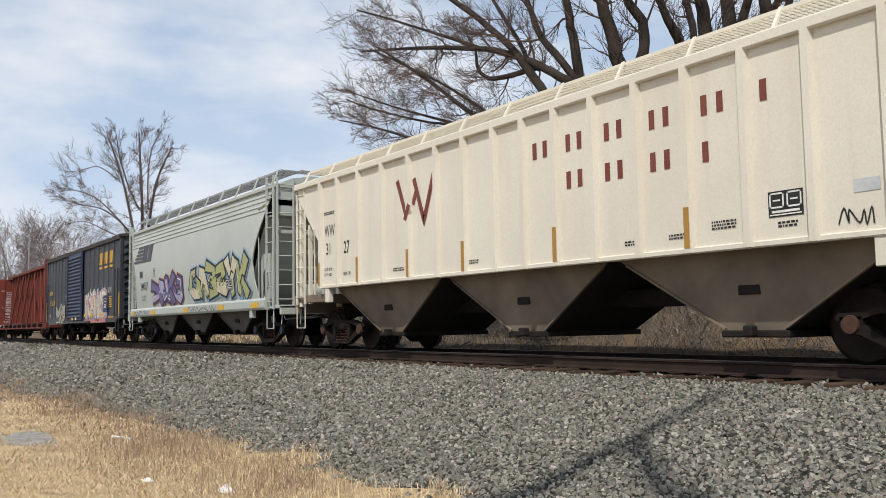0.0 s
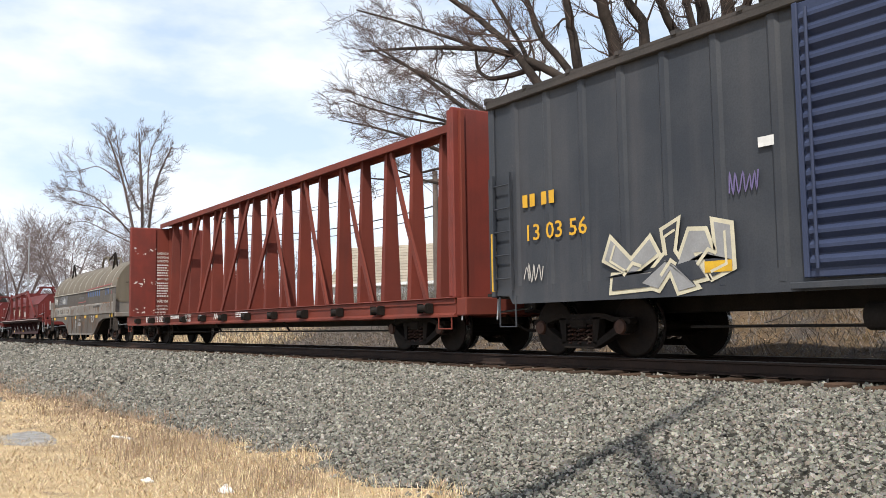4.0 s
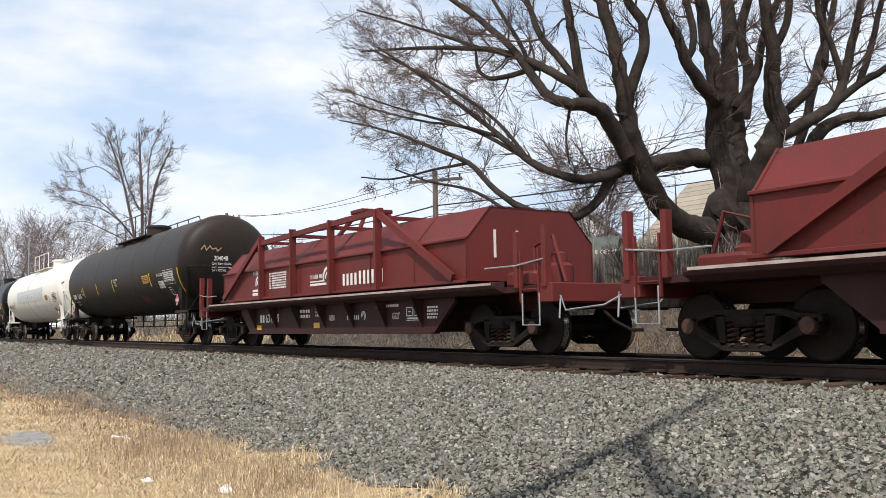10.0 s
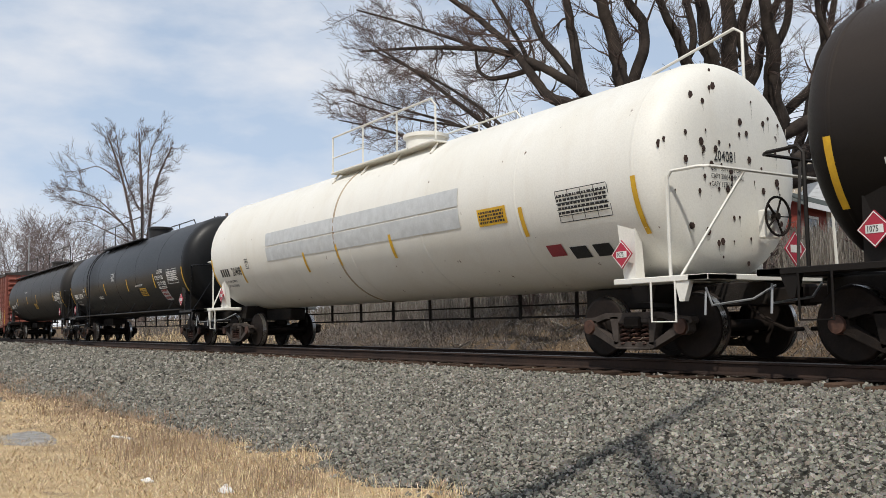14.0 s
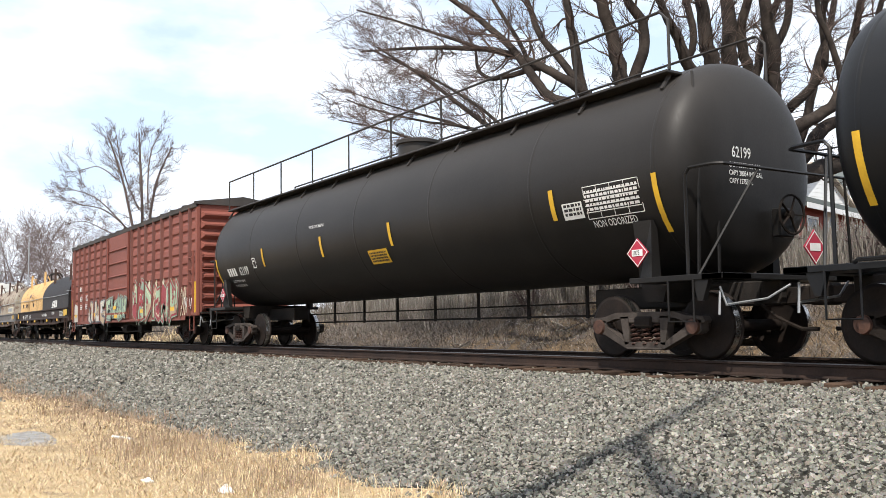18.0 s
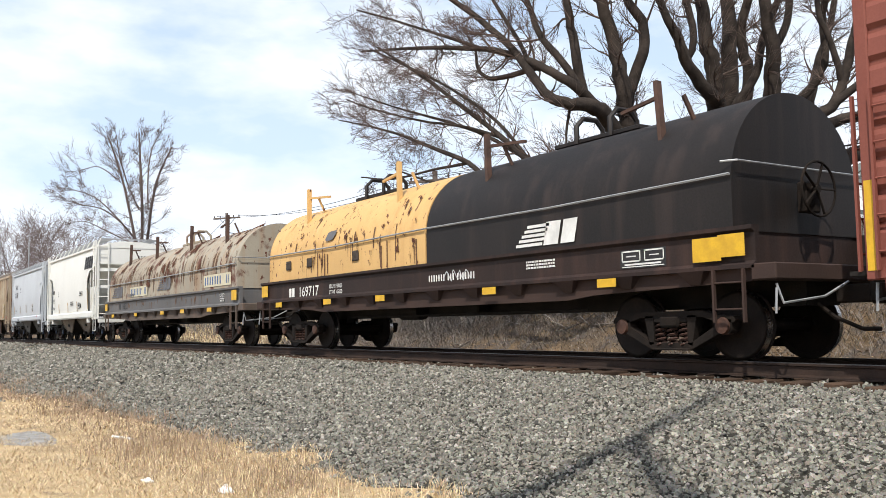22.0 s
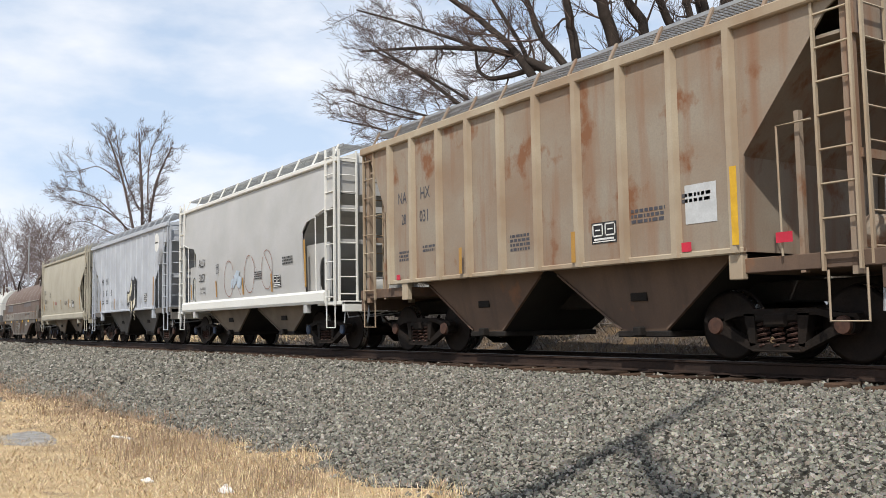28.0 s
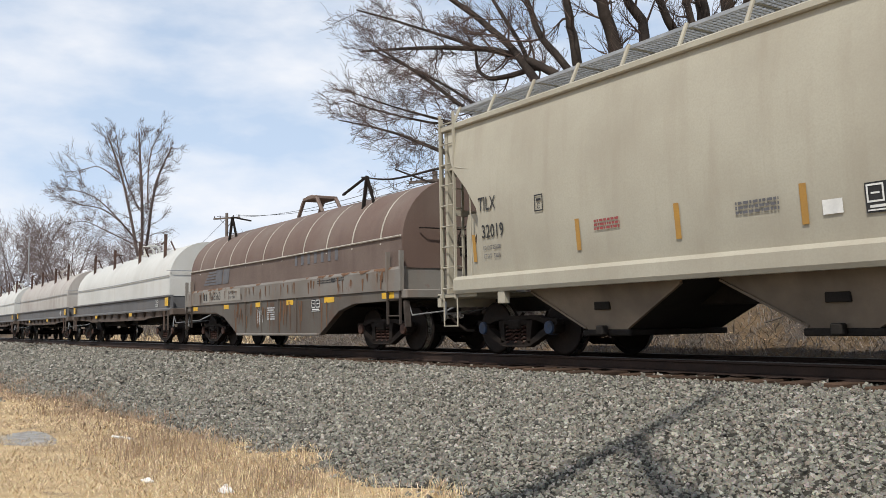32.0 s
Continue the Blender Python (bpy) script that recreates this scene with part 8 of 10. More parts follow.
M["hood_beige"] = surface("dusty beige-grey hood", (0.1702, 0.1472, 0.1104), (0.1196, 0.09936, 0.07544), 0.6, 0.75, 0, 0.08, streak=0.6, streak_colour=(0.10, 0.078, 0.062), spots=0.3)
M["hood_brown"] = surface("rust-brown hood", (0.145, 0.098, 0.08), (0.18, 0.14, 0.118), 0.6, 0.75, 0, 0.08, streak=0.4, streak_colour=(0.11, 0.075, 0.065))
M["sill_rusty"] = surface("grey sill with rust", (0.2095, 0.1965, 0.177), (0.1481, 0.1286, 0.1084), 0.8, 0.65, 0, 0.08, streak=0.4, streak_colour=(0.22, 0.12, 0.07), rust=0.3)
M["belly_rusty"] = surface("grimy grey belly with rust", (0.128, 0.1178, 0.1024), (0.0896, 0.0736, 0.06144), 0.7, 0.75, 0, 0.1, streak=0.75, streak_colour=(0.10, 0.062, 0.042), rust=0.45, rust_colour=(0.12, 0.06, 0.038))
M["hood_black"] = surface("matt black hood", (0.0119, 0.0102, 0.0099), (0.0185, 0.0148, 0.0137), 0.7, 0.6, 0, 0.05, streak=0.25, streak_colour=(0.09, 0.06, 0.05))
M["hood_yellow"] = surface("ochre yellow hood", (0.66, 0.42, 0.17), (0.56, 0.35, 0.14), 0.6, 0.6, 0, 0.05, streak=0.35, streak_colour=(0.36, 0.17, 0.06), spots=0.85, rust_colour=(0.12, 0.045, 0.02))
M["sill_black"] = surface("rusty black sill", (0.02, 0.0128, 0.0112), (0.032, 0.0185, 0.0152), 0.9, 0.7, 0, 0.05, streak=0.3, streak_colour=(0.12, 0.06, 0.045))
M["lower_brown"] = surface("rust brown lower sill", (0.05525, 0.0323, 0.0255), (0.03825, 0.0238, 0.01955), 1.2, 0.8, 0, 0.1)
M["hood_rusty_white"] = surface("white hood eaten by rust", (0.3596, 0.3251, 0.2601), (0.2831, 0.2372, 0.1797), 0.5, 0.7, 0, 0.08, streak=0.75, streak_colour=(0.34, 0.21, 0.12), rust=0.75, rust_colour=(0.12, 0.05, 0.034), spots=0.85)
M["sill_steel"] = surface("blue-grey sill", (0.1275, 0.1275, 0.1306), (0.0924, 0.08797, 0.08415), 0.7, 0.6, 0, 0.05, streak=0.3, streak_colour=(0.22, 0.17, 0.14))
M["lower_dusty"] = surface("dusty grey lower sill", (0.135, 0.108, 0.088), (0.075, 0.056, 0.046), 0.9, 0.75, 0, 0.08, streak=0.4, streak_colour=(0.19, 0.11, 0.08))
M["shield"] = surface("maroon coil hood paint", (0.145, 0.022, 0.019), (0.098, 0.019, 0.017), 0.7, 0.6, 0, 0.06, streak=0.5, streak_colour=(0.07, 0.022, 0.02), spots=0.25, rust_colour=(0.035, 0.022, 0.02))
# maroon paint taken darker: the deck's shade is put into the colour
M["shield_dk"] = surface("shade-darkened maroon girder paint", (0.045, 0.0125, 0.012), (0.03, 0.0115, 0.011), 0.8, 0.7, 0, 0.05, streak=0.3, streak_colour=(0.06, 0.03, 0.028))
M["shield_worn"] = surface("paint-bare edge", (0.45, 0.38, 0.35), (0.3, 0.2, 0.18), 4, 0.6, 0, 0)
M["hood_white"] = surface("chalky white hood", (0.58, 0.58, 0.55), (0.48, 0.48, 0.45), 0.6, 0.6, 0, 0.05, streak=0.25, streak_colour=(0.42, 0.36, 0.30))
M["hood_grey"] = surface("dirty white hood", (0.45, 0.43, 0.40), (0.35, 0.31, 0.28), 0.6, 0.7, 0, 0.05, streak=0.45, streak_colour=(0.24, 0.19, 0.16))

coil1, c1 = fishbelly_coil("coil_car", "beige-grey steel coil car with a rust-streaked belly", -84.13, "hood_beige", "sill_rusty", "belly_rusty")
cr1 = slab_hood_coil("coil_car", "maroon coil car with an angular hood and white marks", -100.82)
cr2 = slab_hood_coil("coil_car", "maroon coil car with an angular hood, the cleaner one", -118.78, 6.43)
nw, cn = twin_hood_coil("coil_car", "coil car with one yellow and one black barrel hood", -234.52, ("hood_yellow", "hood_black"), "sill_black", "lower_brown", windows=True)
prot, cp = twin_hood_coil("coil_car", "coil car with a white barrel hood eaten by rust", -251.5, ("hood_rusty_white",), "sill_steel", "lower_dusty", L=7.35, two=False)
coil2, c2 = fishbelly_coil("coil_car", "rust-brown steel coil car with a grey belly", -341.6, "hood_brown", "sill_rusty", "belly_rusty")
w1c, cw1 = twin_hood_coil("coil_car", "coil car with a chalky white barrel hood", -357.8, ("hood_white",), "sill_steel", "lower_dusty", two=False)
w2c, cw2 = twin_hood_coil("coil_car", "coil car with a dirty grey-white barrel hood", -374.8, ("hood_grey",), "sill_steel", "lower_dusty", two=False)
w3c, cw3 = twin_hood_coil("coil_car", "coil car with a chalky white hood far down the train", -391.8, ("hood_white",), "sill_steel", "lower_dusty", two=False)


# ---- markings, stencils and graffiti ----
def colour(name, c):
    M[name] = surface(name, c, tuple(v * 0.82 for v in c), 5.0, 0.6, 0, 0.0)


for nm, c in (("violet_spray", (0.16, 0.13, 0.27)), ("lilac_spray", (0.40, 0.38, 0.52)), ("lime_spray", (0.40, 0.42, 0.20)), ("sky_spray", (0.22, 0.40, 0.58)), ("pink_spray", (0.50, 0.22, 0.21)), ("silver_spray", (0.50, 0.47, 0.43)),
              ("rust_spray", (0.33, 0.10, 0.06)), ("mint_spray", (0.36, 0.47, 0.32)), ("teal_spray", (0.24, 0.34, 0.26)), ("buff_spray", (0.42, 0.31, 0.21)), ("crimson_spray", (0.30, 0.05, 0.06)),
              ("cream_spray", (0.62, 0.57, 0.42)), ("blue_letter", (0.06, 0.13, 0.30)), ("red_line", (0.32, 0.07, 0.07)), ("blue_panel", (0.03, 0.05, 0.13)), ("pale_panel", (0.55, 0.57, 0.58)), ("grey_letter", (0.13, 0.13, 0.14)),
              ("patch_grey", (0.30, 0.30, 0.30)), ("haze_spray", (0.44, 0.52, 0.60)), ("number_ground", (0.30, 0.28, 0.245)), ("brown_loop", (0.27, 0.12, 0.08)), ("red_light", (0.55, 0.03, 0.06))):
    colour(nm, c)


def at_depth(y, off):
    return (lambda z: y(z) - off) if callable(y) else y - off


def blob(rng, x, z, w, h, lean=0.15, n=11, wob=0.16):
    """An uneven rounded letter-like shape."""
    pts = []
    for i in range(n):
        a = 6.2832 * i / n
        k = 1 + rng.uniform(-wob, wob)
        cx = math.copysign(abs(math.cos(a)) ** 0.6, math.cos(a)) * k
        cz = math.copysign(abs(math.sin(a)) ** 0.6, math.sin(a)) * k
        pts.append((x + w / 2 + cx * w / 2 + lean * cz * h / 2, z + h / 2 + cz * h / 2))
    return pts


def grown(poly, k):
    cx, cz = sum(p[0] for p in poly) / len(poly), sum(p[1] for p in poly) / len(poly)
    return [(cx + (x - cx) * k, cz + (z - cz) * k) for x, z in poly]


def stroke(pts, w, closed=False):
    """A painted line as one ribbon with mitred corners."""
    n, left, right = len(pts), [], []
    for i in range(n):
        a = pts[(i - 1) % n] if closed or i else pts[0]
        c = pts[(i + 1) % n] if closed or i < n - 1 else pts[-1]
        b = pts[i]
        d1, d2 = Vector((b[0] - a[0], b[1] - a[1])), Vector((c[0] - b[0], c[1] - b[1]))
        d1, d2 = (d1.normalized() if d1.length > 1e-6 else d2.normalized()), (d2.normalized() if d2.length > 1e-6 else d1.normalized())
        nrm = Vector((-d1.y - d2.y, d1.x + d2.x))
        nrm = nrm.normalized() if nrm.length > 0.2 else Vector((-d1.y, d1.x))
        k = w / 2 / max(nrm.dot(Vector((-d1.y, d1.x))), 0.55)
        left.append((b[0] + nrm.x * k, b[1] + nrm.y * k)), right.append((b[0] - nrm.x * k, b[1] - nrm.y * k))
    m = n if closed else n - 1
    return [[left[i], right[i], right[(i + 1) % n], left[(i + 1) % n]] for i in range(m)]


SPRAY_FORMS = (
    ((0, 0), (0.25, 0), (0.38, 0.4), (0.6, 0.45), (0.72, -0.05), (1.05, 0.08), (0.72, 1.05), (0.3, 0.92)),
    ((0, 0.05), (0.95, -0.08), (0.8, 0.25), (0.4, 0.22), (0.45, 0.42), (0.88, 0.52), (0.72, 0.7), (0.42, 0.62), (0.47, 0.8), (1.08, 0.88), (0.9, 1.15), (0.1, 0.98)),
    ((0, 0.15), (0.3, -0.06), (0.95, 0.1), (0.9, 0.5), (0.45, 0.62), (0.5, 0.75), (1.02, 0.7), (0.95, 1.0), (0.25, 1.08), (0.1, 0.6), (0.55, 0.4), (0.5, 0.28), (0.1, 0.4)),
    ((0, 0), (0.3, 0.04), (0.35, 0.35), (0.7, -0.12), (1.08, 0.05), (0.6, 0.5), (1.0, 0.95), (0.7, 1.12), (0.38, 0.68), (0.32, 1.04), (0.02, 0.92)),
    ((0.35, 0), (0.65, -0.08), (0.62, 0.4), (1.08, 1.0), (0.75, 1.12), (0.5, 0.68), (0.25, 1.02), (-0.08, 0.9), (0.36, 0.42)),
    ((0.05, 0.3), (0.4, -0.05), (0.95, 0.15), (1.05, 0.7), (0.8, 0.6), (0.7, 0.35), (0.42, 0.3), (0.36, 0.7), (0.7, 0.82), (0.55, 1.1), (0.1, 0.95)),
)


def graffiti(car, x0, x1, z0, z1, y, fills, line, halo, seed, n, label, shine="white", spikes=0, drips=0):
    """Spray-can shapes that spell nothing: jagged forms with halo, outline, two-tone fill and highlights."""
    rng = random.Random(seed)
    piece = tagged(part("graffiti", Geo(), line, car), label)
    w, h = (x1 - x0) / n, z1 - z0
    lw = 0.05 * h + 0.02
    order = list(range(len(SPRAY_FORMS)))
    rng.shuffle(order)
    for i in range(n):
        d = 0.0012 * (i % 3)
        zb, hh, lean = z0 + rng.uniform(0, 0.12) * h, h * rng.uniform(0.8, 1.0), rng.uniform(-0.1, 0.22)
        turn = rng.randrange(3)
        form = [((1 - a, b), (b, a), (a, 1 - b))[turn] for a, b in SPRAY_FORMS[order[i % len(order)]]]
        poly = [(x0 + w * (i - 0.08 + 1.12 * (a + rng.gauss(0, 0.045))) + lean * b * hh * 0.5, zb + hh * (b + rng.gauss(0, 0.035))) for a, b in form]
        if halo:
            decal(piece, stroke(poly, lw * 3.0, True), at_depth(y, d), halo, "spray_halo")
        decal(piece, stroke(poly, lw * 1.9, True), at_depth(y, 0.004 + d), line, "spray_outline")
        fill = fills[i % len(fills)]
        decal(piece, [poly], at_depth(y, 0.0085 + d), fill, "spray_fill")
        zc = zb + hh * rng.uniform(0.32, 0.45)
        low = [(a, min(b, zc + 0.06 * math.sin(9 * a))) for a, b in poly]
        other = fills[(i + 1) % len(fills)]
        if other != fill:
            decal(piece, [low], at_depth(y, 0.0125 + d), other, "spray_shade")
        k = rng.randrange(len(poly))
        inner = [poly[(k + q) % len(poly)] for q in range(3)]
        cx, cz = sum(p[0] for p in poly) / len(poly), sum(p[1] for p in poly) / len(poly)
        decal(piece, stroke([(cx + (a - cx) * 0.78, cz + (b - cz) * 0.8) for a, b in inner], lw * 0.6), at_depth(y, 0.0165), shine, "spray_highlight")
        decal(piece, stroke([(cx - 0.22 * w, cz - 0.2 * hh), (cx + 0.05 * w, cz + 0.06 * hh), (cx + rng.uniform(0.1, 0.3) * w, cz - 0.02 * hh)], lw * 0.8), at_depth(y, 0.0165), line, "spray_stroke")
    for i in range(spikes):
        x = x0 + (x1 - x0) * (i + rng.random()) / spikes
        zt = z1 + rng.uniform(0.05, 0.32)
        decal(piece, [[(x - 0.10, z1 - 0.3), (x + 0.12, z1 - 0.3), (x + 0.16, zt - 0.1), (x + 0.08, zt), (x + 0.03, zt - 0.2), (x - 0.06, zt - 0.05)]], at_depth(y, 0.0034), shine, "spray_spike")
    for _ in range(drips):
        x = rng.uniform(x0, x1)
        decal(piece, [rect(x, z0 - rng.uniform(0.03, 0.22), 0.025, 0.35)], at_depth(y, 0.0035), fills[0], "spray_drip")
    return piece


def scribble(car, x, z, w, h, y, material, seed, width=0.025, n=9, label="thin sprayed scribble"):
    rng, pts = random.Random(seed), []
    for i in range(n):
        pts.append((x + w * (i + rng.uniform(-0.6, 0.6)) / n, z + h * ((i % 2) * 0.8 + rng.uniform(0, 0.25))))
    fine = []
    P = [Vector((*p, 0, 0)) for p in pts]
    for v in smooth_path(P, 4):
        fine.append((v.x, v.y))
    return decal(car, stroke(fine, width), y, material, "spray_scribble", label)


def frame_box(car, x, z, w, h, y, material, t=0.02, inside="bar"):
    qs = [rect(x, z, w, t), rect(x, z + h - t, w, t), rect(x, z, t, h), rect(x + w - t, z, t, h)]
    if inside == "bar":
        qs += [rect(x + w * 0.2, z + h * 0.62, w * 0.6, h * 0.14)]
    b = decal(car, qs, y, material, "plate_frame")
    words(b, "C", x + w * 0.32, z + h * 0.14, h * 0.36, at_depth(y, 0.002), material, 0.8)
    return b


# cream hopper
Y = -1.516
for x, n, z in ((0.78, 2, 3.07), (1.56, 2, 3.07), (2.38, 2, 3.08), (3.24, 2, 3.08), (4.12, 2, 3.09), (5.0, 1, 3.09), (1.56, 2, 2.51), (2.38, 2, 2.51), (3.24, 2, 2.51), (4.12, 1, 2.50)):
    bars(white_hopper, x, z, 0.26, (n,), Y, "maroon", 0.35, 0.60, "name_bar")


def over_posts(car, pts, w, material, name, label, posts, sheet_y, post_y):
    """A painted stroke that steps up onto the side posts."""
    fine = [(a[0] + (b[0] - a[0]) * k / 14, a[1] + (b[1] - a[1]) * k / 14) for a, b in zip(pts, pts[1:]) for k in range(14)] + [pts[-1]]
    for on in (False, True):
        qs = [q for q in stroke(fine, w) if any(abs(sum(p[0] for p in q) / 4 - r) < 0.075 for r in posts) == on]
        if qs:
            decal(car, qs, post_y if on else sheet_y, material, name, label)


CREAM_POSTS = (-3.9, -2.88, -1.92)
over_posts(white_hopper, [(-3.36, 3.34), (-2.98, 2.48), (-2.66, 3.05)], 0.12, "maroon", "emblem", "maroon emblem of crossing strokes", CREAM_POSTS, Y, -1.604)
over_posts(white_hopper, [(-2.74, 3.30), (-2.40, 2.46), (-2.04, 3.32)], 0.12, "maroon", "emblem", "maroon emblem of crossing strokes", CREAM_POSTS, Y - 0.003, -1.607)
words(white_hopper, "WW", -6.58, 2.52, 0.27, Y, "black", 0.62)
words(white_hopper, "31", -6.52, 2.12, 0.26, Y, "black", 0.72)
words(white_hopper, "27", -5.66, 2.10, 0.26, Y, "black", 0.72)
words(white_hopper, "NEW 7-79", -5.68, 1.62, 0.07, Y, "black", 0.75)
words(white_hopper, "LD LMT 197100", -6.60, 1.76, 0.065, Y, "black", 0.62)
words(white_hopper, "LT WT  65900", -6.60, 1.64, 0.065, Y, "black", 0.62)
label_plate(white_hopper, 5.08, 1.70, 0.46, 0.30, Y)
for i, (x, z, w, r) in enumerate(((-3.55, 1.62, 0.4, 2), (-1.2, 1.60, 0.5, 2), (2.75, 1.60, 0.22, 2), (3.55, 1.62, 0.32, 2), (4.25, 1.72, 0.36, 3), (5.2, 1.62, 0.25, 2), (-6.6, 3.05, 0.5, 2), (6.6, 1.55, 0.5, 2))):
    lines(white_hopper, x, z, w, r, 0.025, Y, "black", i)
for x in (-6.755, -4.945, -2.925, -1.085, 1.335, 3.885):
    decal(white_hopper, [rect(x - 0.005, 1.44, 0.09, 0.52)], -1.606, "orange_tape", "reflector", "aged orange reflective strip")
decal(white_hopper, [rect(6.15, 1.86, 0.30, 0.14)], Y, "pale_panel", "notice_plate", "small scuffed notice plate")
scribble(white_hopper, 5.95, 1.50, 0.5, 0.2, Y - 0.002, "black", 5, 0.018)

# grey hopper
G = at_depth(gy, 0.012)
stripe_logo(grey_hopper, -5.95, 2.92, 2.3, 0.62, G, "navy")
bars(grey_hopper, -5.12, 2.38, 0.22, (2,), G, "navy")
words(grey_hopper, "244317", -5.05, 1.93, 0.27, G, "navy", 0.80)
words(grey_hopper, "LD LMT 221500", -5.0, 1.66, 0.07, G, "navy", 0.75)
words(grey_hopper, "LT WT  64500", -5.0, 1.54, 0.07, G, "navy", 0.75)
frame_box(grey_hopper, -3.45, 2.34, 0.22, 0.30, G, "navy")
graffiti(grey_hopper, -3.5, -0.2, 1.34, 2.24, G, ("violet_spray", "lilac_spray", "violet_spray"), "blue_panel", "rust_spray", 3, 4, "violet graffiti with rust-red halo", "white", 0, 9)
graffiti(grey_hopper, 0.6, 5.4, 1.36, 2.36, G, ("lime_spray", "cream_spray", "lime_spray"), "black", "sky_spray", 9, 6, "lime-green graffiti with a blue halo", "cream_spray", 0, 4)
label_plate(grey_hopper, 3.75, 1.58, 0.46, 0.30, at_depth(gy, 0.03))
scribble(grey_hopper, 0.1, 1.03, 2.9, 0.16, -1.566, "black", 12, 0.02, 22, "thin black handwriting, not readable")
scribble(grey_hopper, -6.1, 1.03, 2.2, 0.16, -1.566, "black", 13, 0.02, 18, "thin black handwriting, not readable")
for x, w in ((5.6, 0.5), (3.1, 0.45), (-0.1, 0.42), (-3.7, 0.45), (-6.3, 0.3)):
    decal(grey_hopper, [rect(x, 1.03, w, 0.15)], -1.567, "yellow", "reflector", "yellow reflective strip on the sill")

# dark blue box car
Y = -1.508
for x in (4.30, 5.18, 6.05):
    decal(csx, [rect(x, 3.08, 0.50, 0.10)], Y, "csx_yellow", "emblem_bar", "plain yellow bar under the mark")
    decal(csx, [rect(x, 3.26, 0.16, 0.50)], Y, "csx_yellow", "emblem_block")
    decal(csx, [rect(x + 0.24, 3.26, 0.22, 0.50, 0.1)], Y, "csx_yellow", "emblem_block")
bars(csx, -6.9, 2.35, 0.20, (2, 2), Y, "csx_yellow")
words(csx, "13 03 56", -6.88, 1.82, 0.25, Y, "csx_yellow", 1.15)
graffiti(csx, 1.6, 5.6, 1.0, 2.05, Y, ("silver_spray", "silver_spray", "cream_spray"), "pink_spray", "sky_spray", 21, 6, "silver graffiti with red lines and a pale blue halo", "white", 13, 6)
decal(csx, [rect(1.5, 0.84, 4.0, 0.16)], Y - 0.004, "pink_spray", "overspray", "red overspray along the sill")
decal(csx, [rect(5.12, 1.25, 0.75, 0.70)], Y - 0.02, "blue_panel", "stencil_panel")
label_plate(csx, 5.25, 1.42, 0.48, 0.42, Y - 0.026)
graffiti(csx, -4.9, -2.9, 0.95, 1.72, Y, ("patch_grey", "csx"), "cream_spray", None, 22, 3, "outlined grey graffiti tag", "cream_spray", 0, 0)
scribble(csx, 5.75, 2.0, 0.75, 0.35, Y, "silver_spray", 23, 0.02, 14)
scribble(csx, -2.9, 2.0, 0.5, 0.3, Y, "violet_spray", 24, 0.02, 12)
scribble(csx, -6.9, 1.15, 0.5, 0.3, Y, "silver_spray", 25, 0.02, 10)
lines(csx, 6.0, 1.85, 0.5, 6, 0.05, Y, "csx_yellow", 4)
lines(csx, 5.95, 1.02, 0.9, 1, 0.06, Y, "csx_yellow", 5)
for x in (1.45, 2.75, 4.6, -3.3):
    decal(csx, [rect(x, 1.12, 0.42, 0.14)], Y - 0.016, "yellow", "reflector", "yellow reflective strip")
decal(csx, [rect(-0.65, 0.99, 0.4, 0.13)], -1.64, "yellow", "reflector", "yellow reflective strip on the door")
decal(csx, [rect(0.15, 0.99, 0.3, 0.13)], -1.64, "white", "notice_plate", "white notice on the door")
decal(csx, [rect(-2.45, 2.55, 0.22, 0.12)], Y, "white", "notice_plate", "white card on the side")

# centre-beam flat car
Y = -1.466
bars(beamcar, -8.5, 0.77, 0.18, (2,), Y, "white", 0.5, 0.55)
words(beamcar, "12 053", -7.40, 0.77, 0.19, Y, "white", 1.35)
words(beamcar, "LD LMT 200500", -4.1, 0.88, 0.09, Y, "white", 0.75)
words(beamcar, "LT WT   62500", -4.1, 0.75, 0.09, Y, "white", 0.75)
lines(beamcar, -5.6, 0.92, 0.9, 2, 0.035, Y, "white", 6)
lines(beamcar, 0.4, 0.92, 0.9, 3, 0.03, Y, "white", 7)
decal(beamcar, [rect(-2.75, 0.80, 0.28, 0.14)], Y, "pale_panel", "notice_plate", "pale notice plate")
scribble(beamcar, -1.35, 0.78, 0.4, 0.17, Y, "white", 31, 0.025, 6)
signs = (("LOADING AND", 3.42, 0.10), ("UNLOADING", 3.27, 0.10), ("INSTRUCTIONS", 3.12, 0.10), ("SAFETY FIRST", 2.42, 0.10), ("WARNING", 1.55, 0.13), ("DO NOT MOVE CAR", 1.38, 0.075), ("UNLESS TIEDOWNS", 1.26, 0.075), ("ARE SECURED", 1.14, 0.075), ("IN KEYSLOTS", 1.02 + 0.01, 0.075))
FACE = Matrix(((0, -1, 0), (1, 0, 0), (0, 0, 1)))
post_sign = part("instruction_panel", Geo().box(-10.99, -10.95, -0.445, 0.30, 1.03, 4.4, 0.005), "beam", beamcar, "dark red panel with white instructions")
for text, z, h in signs:
    words(post_sign, text, -0.41, z, h * 0.85, 10.945, "white", 0.62, turn=FACE)
